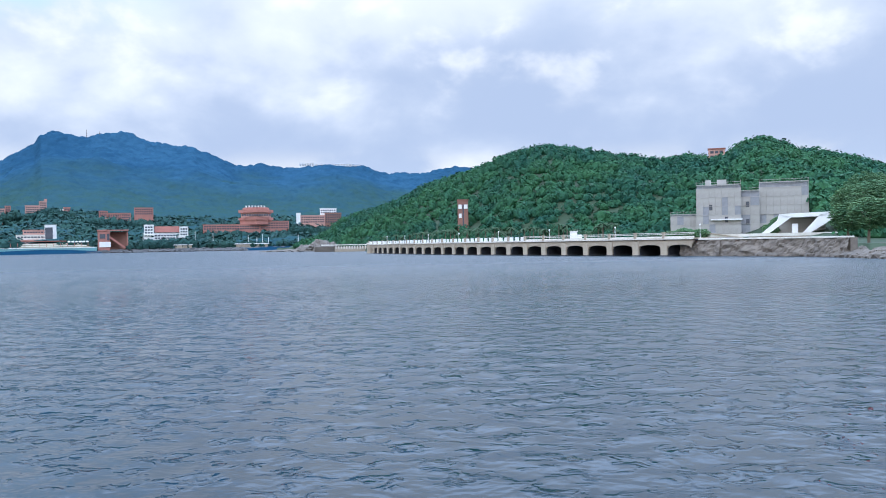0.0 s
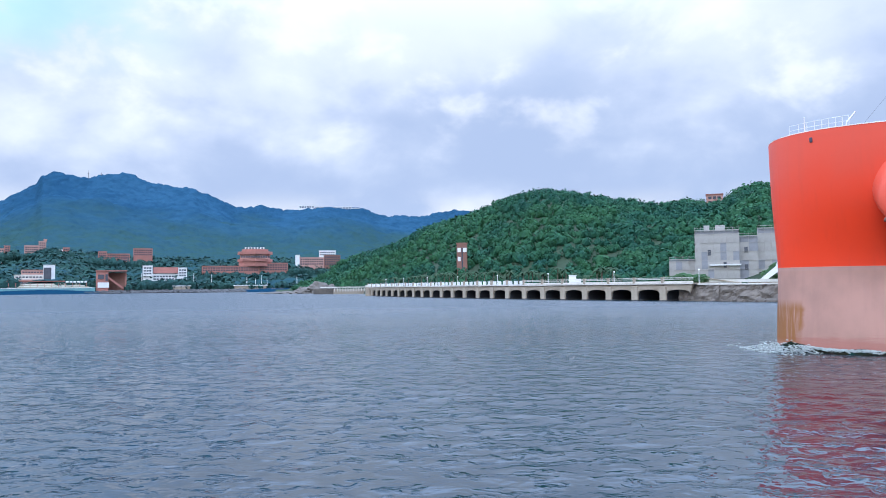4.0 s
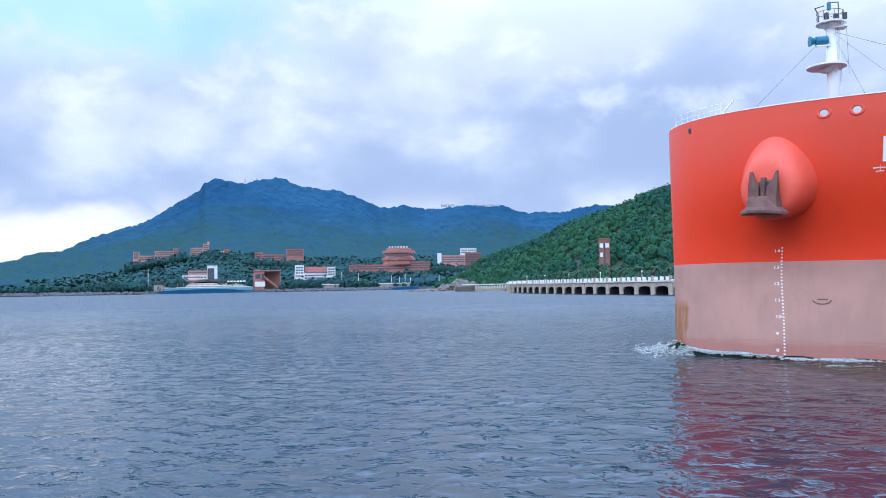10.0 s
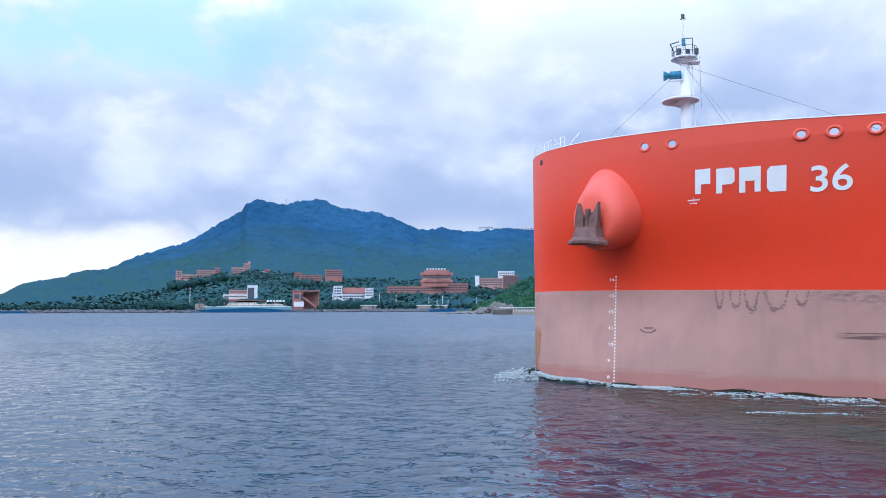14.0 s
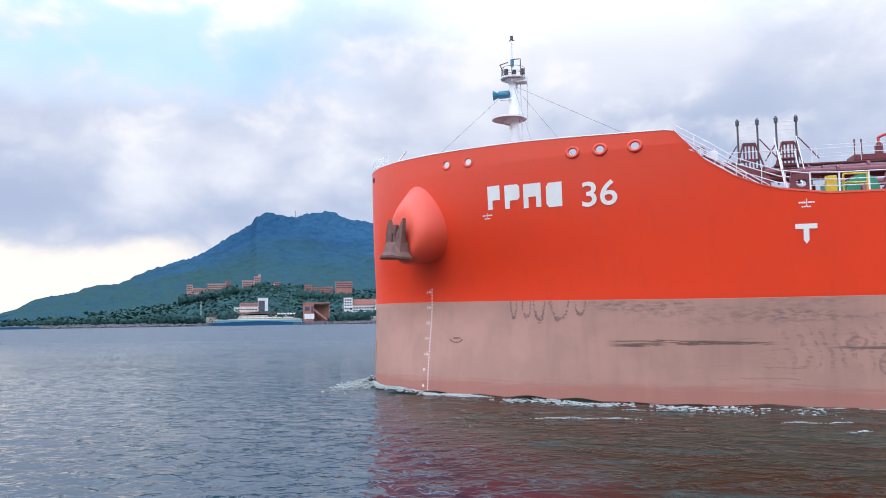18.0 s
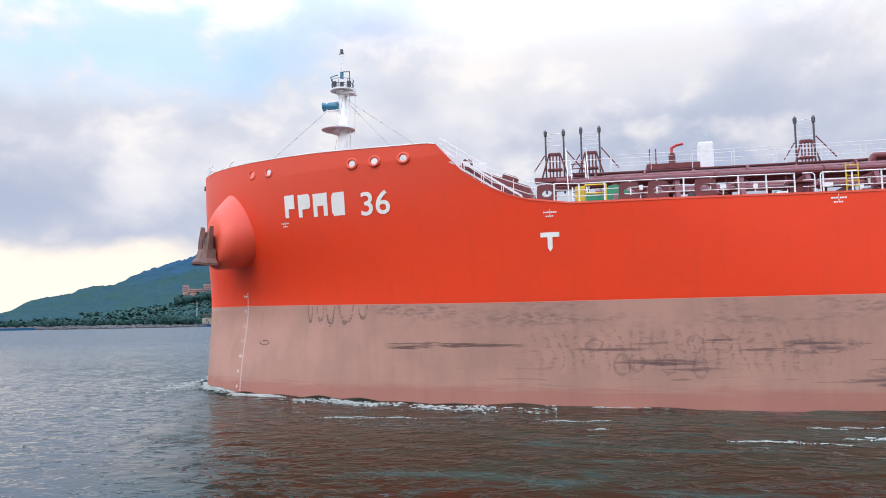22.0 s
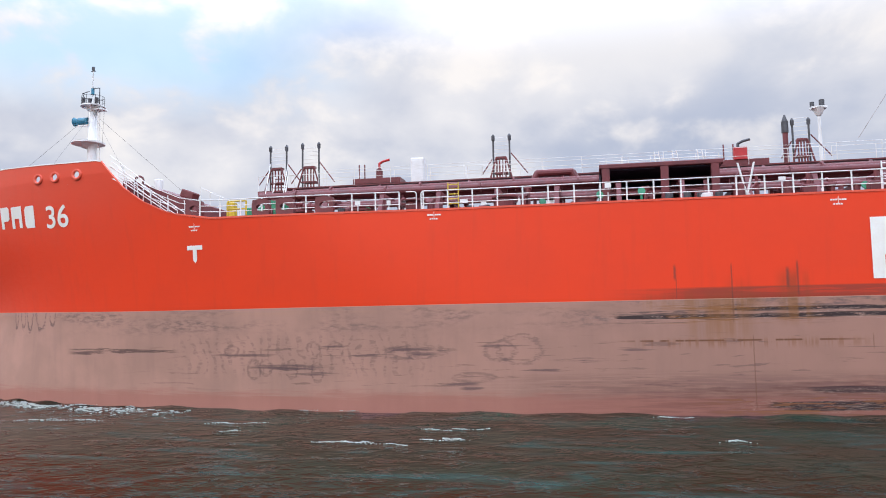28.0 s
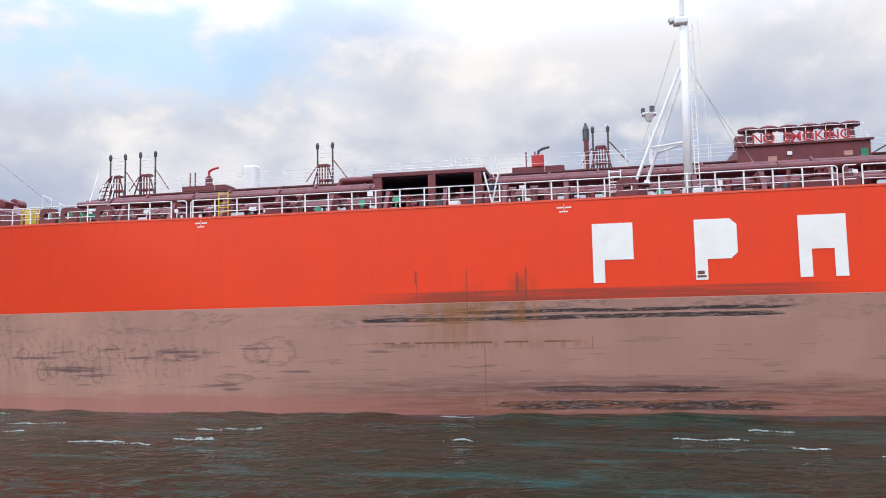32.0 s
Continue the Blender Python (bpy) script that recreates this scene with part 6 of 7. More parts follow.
# ---- main deck rail
def make_rail(x0, x1, broken):
    span = 1.31
    n = int((x1 - x0) / span)
    post = None
    xs = [x0 + span * i for i in range(n + 1)]
    rails, run = [], []
    cuts = list(broken) + [1e9]
    for lo, hi in zip([-1e9] + list(broken), cuts):
        run = [x for x in xs if lo < x < hi]
        for h in (1.05, 0.70, 0.38):
            bm = bmesh.new()
            sweep(bm, [(a, float(side(a, 9.9)) + 0.18, float(sheer(a)) + h) for a in run], 0.030 if h > 1 else 0.024, 6)
            if h > 1:
                rails.append(part("guard_rail", bm, WHITE, ship, "white pipe guard rail along the deck edge"))
            else:
                part("rail_bar", bm, WHITE, rails[-1])
    rail = rails[0]
    for x in xs:
        z = float(sheer(x))
        y = float(side(x, 9.9)) + 0.18
        if post is None:
            pb = bmesh.new()
            box(pb, 0, 0, 0.5, 0.075, 0.02, 1.1)
            box(pb, 0, 0, -0.02, 0.14, 0.12, 0.03)
            post = part("rail_post", pb, WHITE, rail)
            post.matrix_basis = Matrix.Translation((x, y, z))
        else:
            o = post.copy()
            scene.collection.objects.link(o)
            o.matrix_basis = Matrix.Translation((x, y, z))
    for g in broken:
        for s in (-0.13, 0.13):
            bm = bmesh.new()
            x = g + s
            k = x + (-0.55 if s < 0 else 0.55)
            y, z = float(side(g, 9.9)) + 0.18, float(sheer(g))
            pipe(bm, [(x, y, z), (x, y, z + 0.95), (x + (-0.1 if s < 0 else 0.1), y, z + 1.05), (k, y, z + 1.05)], 0.03, 6)
            for h in (0.38, 0.70):
                rod(bm, (x, y, z + h), (k, y, z + h), 0.022, seg=6)
            part("rail_end", bm, WHITE, rail)


make_rail(21.4, 80.0, (34.25, 67.6))


# ---- stair and rails down from the forecastle
def make_fore_stair():
    bm = bmesh.new()
    st = part("forecastle_stair", bm_of(box, 17.4, -7.2, 11.1, 4.6, 0.7, 0.08, ry=33), MAROON, ship, "inclined ladder with white handrails")
    for y in (-7.6, -6.8):
        for h in (0.5, 0.95):
            rod(bm, (15.2, y, 12.8 + h), (19.6, y, 9.95 + h), 0.03, seg=6)
        for k in range(5):
            x = 15.2 + k * 1.1
            z = 12.8 - k * 0.71
            rod(bm, (x, y, z), (x, y, z + 0.95), 0.025, seg=6)
    part("handrail", bm, WHITE, st)
    bm = bmesh.new()
    for h in (0.4, 0.75, 1.05):
        pts = [(15.0, -7.3, 14.0 + h - 0.6), (16.5, -7.6, 12.4 + h), (18.0, -7.9, 11.3 + h), (20.0, -8.1, 10.5 + h), (21.4, -8.25, 10.25 + h)]
        sweep(bm, pts, 0.025, 6)
        part("sloping_rail", bm, WHITE, ship)
        bm = bmesh.new()
    for x, y, z in ((16.0, -7.5, 12.7), (17.0, -7.7, 11.9), (18.0, -7.9, 11.2), (19.2, -8.0, 10.7), (20.3, -8.1, 10.35)):
        part("sloping_rail_post", bm_of(rod, (x, y + 0.25, z - 0.3), (x, y, z + 1.05), 0.025, seg=6), WHITE, ship)
    for k in range(11):
        x = 15.1 + 0.75 * k
        z = 12.75 - 0.36 * k + (0.5 if k > 6 else 0)
        part("break_rail_post", bm_of(rod, (x, 3.5, 11.0), (x, 3.5, z + 1.6), 0.022, seg=5), WHITE, ship)
    part("break_rail", bm_of(pipe, [(15.1, 3.5, 14.3), (19.6, 3.5, 12.2), (22.6, 3.5, 11.3)], 0.022, 5), WHITE, ship)


make_fore_stair()


# ---- chocks on the deck edge
def make_chock(x, wide=1.0):
    y, z = float(side(x, 9.9)) + 0.3, float(sheer(x))
    bm = bmesh.new()
    n = 16
    outer, inner = [], []
    for yy in (-0.14, 0.14):
        o, i2 = [], []
        for k in range(n):
            a = 2 * math.pi * k / n
            c, s = math.cos(a), math.sin(a)
            q = 0.52 / max(abs(c), abs(s), 0.78)
            o.append(bm.verts.new((q * c * wide, yy, 0.48 + q * s * 0.95)))
            i2.append(bm.verts.new((0.27 * c * wide, yy, 0.5 + 0.2 * s)))
        outer.append(o), inner.append(i2)
    for k in range(n):
        j = (k + 1) % n
        bm.faces.new((outer[0][k], outer[0][j], inner[0][j], inner[0][k]))
        bm.faces.new((outer[1][j], outer[1][k], inner[1][k], inner[1][j]))
        bm.faces.new((outer[0][j], outer[0][k], outer[1][k], outer[1][j]))
        bm.faces.new((inner[0][k], inner[0][j], inner[1][j], inner[1][k]))
    bmesh.ops.recalc_face_normals(bm, faces=bm.faces)
    ob = part("mooring_chock", bm, MAROON, ship, "dark red panama chock on the deck edge")
    ob.matrix_basis = Matrix.Translation((x, y, z))


for x in (21.0, 25.25, 26.7, 29.0, 57.85, 76.0):
    make_chock(x)


# ---- cargo pipes and cross frames
def make_pipes():
    for k, (y, z, r, x0) in enumerate(((-1.6, 12.45, 0.24, 22.0), (-0.4, 12.75, 0.30, 24.0), (0.7, 12.95, 0.26, 21.0), (2.0, 13.0, 0.34, 24.5), (3.4, 13.05, 0.28, 20.5), (-3.0, 11.5, 0.2, 23.5), (-4.2, 11.2, 0.16, 27.0))):
        bm = bmesh.new()
        rod(bm, (x0, y, z), (110.0, y, z), r, seg=12)
        for x in np.arange(x0 + 2.5, 110, 6.0):
            rod(bm, (x - 0.06, y, z), (x + 0.06, y, z), r * 1.45, seg=12)
        part("cargo_pipe", bm, MAROON, ship, "long dark red cargo pipe with flanges", smooth=False)
    first = None
    for x in np.arange(24.6, 108, 3.35):
        if first is None:
            bm = bmesh.new()
            box(bm, 0, -5.2, 10.7, 0.28, 0.5, 1.9)
            for y in (-1.0, 4.6):
                box(bm, 0, y, 11.2, 0.28, 0.5, 2.9)
            box(bm, 0, -0.3, 11.55, 0.3, 10.0, 0.22)
            pr = [(-5.45, 9.8), (-6.6, 9.8), (-5.45, 11.6)]
            a = [bm.verts.new((-0.12, y, z)) for y, z in pr]
            b = [bm.verts.new((0.12, y, z)) for y, z in pr]
            bm.faces.new(a), bm.faces.new(b[::-1])
            for i in range(3):
                j = (i + 1) % 3
                bm.faces.new((a[i], b[i], b[j], a[j]))
            bmesh.ops.recalc_face_normals(bm, faces=bm.faces)
            first = part("pipe_support", bm, MAROON, ship, "dark red cross frame under the pipes")
            first.matrix_basis = Matrix.Translation((x, 0, 0))
        else:
            o = first.copy()
            scene.collection.objects.link(o)
            o.matrix_basis = Matrix.Translation((x, 0, 0))


make_pipes()


# ---- vent posts in pairs
def make_vents(x, y, gap, top, name="vent_platform"):
    bm = bmesh.new()
    box(bm, x, y, 13.75, gap + 1.6, 0.9, 0.3)
    ob = part(name, bm, MAROON, ship, "dark red platform with two tank vent posts and a ladder")
    for s in (-gap / 2, gap / 2):
        part("vent_post", bm_of(rod, (x + s, y, 12.8), (x + s, y, top - 0.35), 0.065, seg=10), STEEL, ob)
    for s in (-1, 1):
        part("leg", bm_of(rod, (x + s * gap * 0.3, y - 0.35, 15.55), (x + s * gap * 0.72, y - 0.45, 13.8), 0.06, seg=6), MAROON, ob)
        part("platform_rail", bm_of(rod, (x + s * (gap / 2 + 0.75), y - 0.4, 13.9), (x + s * (gap / 2 + 0.75), y - 0.4, 15.0), 0.025, seg=5), WHITE, ob)
    part("platform_rail", bm_of(rod, (x - gap / 2 - 0.75, y - 0.4, 15.0), (x + gap / 2 + 0.75, y - 0.4, 15.0), 0.025, seg=5), WHITE, ob)
    for s in (-gap / 2, gap / 2):
        bm = bmesh.new()
        rod(bm, (x + s, y, top - 0.42), (x + s, y, top - 0.12), 0.115, 0.13, 10)
        rod(bm, (x + s, y, top - 0.12), (x + s, y, top + 0.03), 0.13, 0.05, 10)
        part("vent_head", bm, STEEL, ob)
    bm = bmesh.new()
    box(bm, x, y - 0.1, 15.55, gap * 0.62, 0.5, 0.14)
    box(bm, x, y - 0.1, 14.45, gap * 0.8, 0.6, 0.12)
    for s in (-0.28, -0.1, 0.1, 0.28):
        rod(bm, (x + s * gap / 1.05, y - 0.3, 13.8), (x + s * gap / 1.05, y - 0.3, 15.5), 0.055, seg=8)
    part("valve_frame", bm, MAROON, ob)
    part("strut", bm_of(rod, (x + gap / 2 + 0.1, y, 15.9), (x + gap / 2 + 1.25, y - 0.2, 14.4), 0.045, seg=6), MAROON, ob)
    part("strut", bm_of(rod, (x - gap / 2 - 0.1, y, 15.5), (x - gap / 2 - 0.8, y - 0.2, 14.4), 0.045, seg=6), MAROON, ob)
    for k in range(5):
        z = 15.9 + k * 0.28
        part("rung", bm_of(rod, (x - gap / 2, y, z), (x + gap / 2, y, z + 0.02), 0.018, seg=5), WHITE, ob)


make_vents(20.75, 4.5, 1.25, 17.3)
make_vents(23.2, 4.6, 1.25, 17.4)
make_vents(37.15, 5.0, 1.15, 17.25)
make_vents(56.75, 4.6, 1.0, 17.0)
bm = bmesh.new()
rod(bm, (55.8, 4.6, 12.8), (55.8, 4.6, 16.1), 0.17, seg=12)
tall = part("tall_vent", bm, MAROON, ship, "tall vent with a grey pointed head")
bm = bmesh.new()
rod(bm, (55.8, 4.6, 16.1), (55.8, 4.6, 16.85), 0.22, 0.22, 12)
rod(bm, (55.8, 4.6, 16.85), (55.8, 4.6, 17.3), 0.2, 0.05, 12)
part("vent_head", bm, STEEL, tall)


# ---- things along the catwalk
def make_catwalk():
    bm = bmesh.new()
    box(bm, 66.0, 3.2, 13.75, 88.0, 1.1, 0.08)
    cat = part("catwalk", bm, MAROON, ship, "raised walkway with thin white rails")
    bm = bmesh.new()
    bm.free()
    for y in (2.7, 3.75):
        for x in np.arange(24.5, 96, 2.6):
            part("catwalk_post", bm_of(rod, (x, y, 13.8), (x, y, 14.9), 0.018, seg=5), WHITE, cat)
        for z in (14.35, 14.9):
            part("catwalk_rail", bm_of(rod, (24.5, y, z), (95.5, y, z), 0.016, seg=5), WHITE, cat)


make_catwalk()


def make_locker():
    ob = part("white_locker", bm_of(box, 30.95, 6.0, 14.6, 1.0, 0.9, 2.95, bevel=0.08), WHITE, ship, "tall white equipment locker")
    part("locker_door", bm_of(box, 30.95, 5.53, 14.6, 0.8, 0.03, 2.5), WHITE, ob)


make_locker()


def make_monitor(x, y, z, red=True):
    bm = bmesh.new()
    box(bm, x, y, z - 0.9, 3.4, 1.6, 0.35)
    rod(bm, (x, y, z - 0.8), (x, y, z + 0.1), 0.14, seg=10)
    ob = part("fire_monitor", bm, MAROON, ship, "fire monitor nozzle on a small platform")
    bm = bmesh.new()
    pipe(bm, [(x, y, z), (x, y, z + 0.45), (x + 0.3, y, z + 0.6), (x + 0.75, y, z + 0.7)], 0.09, 8)
    part("nozzle", bm, SIGNRED if x < 40 else STEEL, ob)
    part("monitor_base", bm_of(box, x, y, z - 0.32, 0.42, 0.4, 0.7, bevel=0.05), MAROON, ob)


make_monitor(28.55, 4.0, 15.0)
make_monitor(52.65, 3.6, 14.9)
part("hose_box", bm_of(box, 52.65, 2.9, 14.55, 0.8, 0.4, 0.8, bevel=0.03), SIGNRED, ship, "small red hose box")
for x in (30.0 - 2.9, 51.8, 52.4, 29.4 - 1.9):
    part("sounding_post", bm_of(rod, (x, 3.9, 13.8), (x, 3.9, 15.4), 0.05, seg=6), MAROON, ship)


def make_shelter():
    """Open-sided hose shelter, dark within."""
    y0, y1, x0, x1 = -5.2, 3.0, 43.7, 50.3
    ob = part("hose_shelter", bm_of(box, (x0 + x1) / 2, (y0 + y1) / 2, 12.62, x1 - x0, y1 - y0, 0.26, bevel=0.04), MAROON, ship, "open-sided dark red deck shelter, its inner shade painted dark")
    for x in (x0 + 0.35, (x0 + x1) / 2 + 0.2, x1 - 0.45):
        bm = bmesh.new()
        box(bm, x, y0 + 0.2, 11.2, 0.42, 0.36, 2.8)
        part("column", bm, MAROON, ob)
    # inside walls and soffit near black, the shade within put into their colour
    for x in (x0 + 0.05, x1 - 0.05):
        part("end_wall", bm_of(box, x, (y0 + y1) / 2 + 0.8, 11.2, 0.08, y1 - y0 - 1.6, 2.75), BLACK, ob)
    part("back_wall", bm_of(box, (x0 + x1) / 2, y1 - 0.1, 11.2, x1 - x0, 0.08, 2.75), BLACK, ob)
    part("soffit", bm_of(box, (x0 + x1) / 2, (y0 + y1) / 2 + 0.1, 12.46, x1 - x0 - 0.3, y1 - y0 - 0.4, 0.05), BLACK, ob)
    bm = bmesh.new()
    for x in np.arange(x0 + 0.4, x1, 1.2):
        rod(bm, (x, y0 + 0.3, 12.75), (x, y0 + 0.3, 13.1), 0.02, seg=5)
    rod(bm, (x0, y0 + 0.3, 12.95), (x1, y0 + 0.3, 12.95), 0.03, seg=5)
    part("roof_pipe", bm, WHITE, ob)
    for x in (47.3, 48.4, 49.9):
        bm = bmesh.new()
        for s in (-0.14, 0.14):
            rod(bm, (x + s + 0.25, 1.0, 12.7), (x + s, 1.0, 14.6), 0.03, seg=6)
        for k in range(6):
            rod(bm, (x - 0.14 + 0.04 * (5 - k), 1.0, 12.9 + 0.3 * k), (x + 0.14 + 0.04 * (5 - k), 1.0, 12.9 + 0.3 * k), 0.02, seg=5)
        part("roof_ladder", bm, WHITE, ob)


make_shelter()


def make_post():
    """Hose crane mast: white post with a raking leg, crosstree and wires."""
    x, y = 61.2, -5.0
    post = part("crane_post", bm_of(rod, (x, y, 9.9), (x + 0.1, y, 19.9), 0.25, 0.17, 18), WHITE, ship, "tall white crane post with raking leg and wires", smooth=True)
    part("raking_leg", bm_of(rod, (58.1, y - 0.2, 10.6), (61.05, y, 17.6), 0.085, seg=10), WHITE, post)
    part("raking_leg", bm_of(rod, (58.75, y + 0.9, 10.6), (61.05, y, 16.9), 0.085, seg=10), WHITE, post)
    part("cross_strut", bm_of(rod, (59.3, y, 13.3), (61.1, y, 13.5), 0.06, seg=10), WHITE, post)
    part("cross_strut", bm_of(rod, (59.6, y + 0.6, 13.1), (61.1, y, 13.4), 0.05, seg=10), WHITE, post)
    bm = bmesh.new()
    box(bm, x + 0.0, y, 20.15, 0.75, 0.6, 0.34, bevel=0.06)
    box(bm, x - 0.42, y, 20.3, 0.4, 0.5, 0.3, ry=-25, bevel=0.05)
    part("post_head", bm, WHITE, post)
    part("post_pole", bm_of(rod, (x + 0.1, y, 20.5), (x + 0.1, y, 23.5), 0.14, seg=12), WHITE, post)
    bm = bmesh.new()
    for s in (0.34, 0.56):
        rod(bm, (x + s, y - 0.2, 10.0), (x + s, y - 0.2, 19.9), 0.03, seg=6)
    for k in range(32):
        rod(bm, (x + 0.34, y - 0.2, 10.2 + k * 0.3), (x + 0.56, y - 0.2, 10.2 + k * 0.3), 0.02, seg=4)
    part("ladder", bm, WHITE, post)
    for a, b in (((60.9, y, 19.2), (59.3, 1.8, 14.9)), ((61.4, y, 18.0), (65.2, 3.0, 14.4)), ((61.4, y, 17.6), (65.8, 0.0, 12.6)), ((61.8, y, 20.1), (61.9, y, 13.0)), ((62.1, y, 20.2), (62.3, y, 13.0))):
        part("wire", bm_of(rod, a, b, 0.014, seg=4), WHITE, post)
    # short second post behind
    sec = part("derrick_post", bm_of(rod, (60.65, 14.5, 10.0), (60.65, 14.5, 20.1), 0.16, 0.12, 12), WHITE, ship, "short white post with a lamp platform")
    bm = bmesh.new()
    box(bm, 60.65, 14.5, 20.1, 1.1, 0.7, 0.16)
    rod(bm, (60.65, 14.5, 19.5), (60.65, 14.5, 20.1), 0.2, 0.5, 10)
    part("lamp_platform", bm, WHITE, sec)
    part("flood_lamp", bm_of(disc, (60.2, 14.5, 20.4), 0.16, 0.35, 10), STEEL, sec)
    part("flood_lamp", bm_of(disc, (60.9, 14.5, 20.5), 0.2, 0.45, 10), STEEL, sec)


make_post()


def make_deckhouse():
    x0, x1, y0, y1, zt = 65.0, 72.6, 2.2, 9.0, 14.55
    ob = part("deckhouse", bm_of(box, (x0 + x1) / 2, (y0 + y1) / 2, (9.9 + zt) / 2, x1 - x0, y1 - y0, zt - 9.9, bevel=0.05), MAROON, ship, "dark red deckhouse with mushroom ventilators on its roof")
    part("roof_edge", bm_of(box, (x0 + x1) / 2, y0 - 0.05, zt, x1 - x0 + 0.3, 0.2, 0.12), MAROON, ob)
    for i, x in enumerate(np.linspace(x0 + 1.0, x1 - 0.6, 6)):
        bm = bmesh.new()
        rod(bm, (x, 4.0, zt), (x, 4.0, zt + 1.35), 0.34, 0.26, 14)
        rod(bm, (x, 4.0, zt + 1.25), (x, 4.0, zt + 1.42), 0.62, 0.62, 18)
        rod(bm, (x, 4.0, zt + 1.42), (x, 4.0, zt + 1.56), 0.62, 0.30, 18)
        part("mushroom_vent", bm, MAROON, ob, "mushroom ventilator with a dark cap")
    txt = letters("NO  SMOKING", 0.82, 1.12)
    for v in txt.verts:
        v.co = (65.9 + v.co.x * 0.93, 2.35, 14.72 + v.co.y)
    part("sign_letters", txt, SIGNRED, ob, "red warning letters standing on the roof edge")
    bm = bmesh.new()
    for z in (14.75, 15.2, 15.6):
        rod(bm, (x0 + 0.6, 2.45, z), (x1, 2.45, z), 0.022, seg=5)
    for x in np.arange(x0 + 0.6, x1 + 0.1, 1.15):
        rod(bm, (x, 2.45, 14.5), (x, 2.45, 15.6), 0.025, seg=5)
    part("roof_rail", bm, WHITE, ob)
    part("roof_vent_box", bm_of(box, x0 + 0.45, 3.6, 15.0, 0.7, 0.7, 0.9, bevel=0.05), MAROON, ob)
    for x, z, w, h, mt in ((67.0, 13.65, 0.5, 0.32, PINK), (68.0, 13.95, 0.26, 0.22, WHITE), (68.2, 13.0, 0.34, 0.7, WHITE), (68.8, 12.95, 0.22, 0.5, WHITE), (71.3, 13.75, 0.5, 0.3, PINK), (72.2, 13.55, 0.4, 0.9, GREEN)):
        part("wall_fitting", bm_of(box, x, y0 - 0.04, z, w, 0.08, h), mt, ob)
    # stair house further aft
    bm = bmesh.new()
    for y in (3.0, 4.0):
        rod(bm, (73.2, y, 13.2), (77.6, y, 15.6), 0.06, seg=6)
        rod(bm, (73.2, y, 14.0), (77.6, y, 16.4), 0.04, seg=6)
    for k in range(12):
        box(bm, 73.3 + 0.37 * k, 3.5, 13.25 + 0.2 * k, 0.3, 1.0, 0.04)
    part("aft_stair", bm, STEEL, ship, "dark steel stair rising aft")


make_deckhouse()


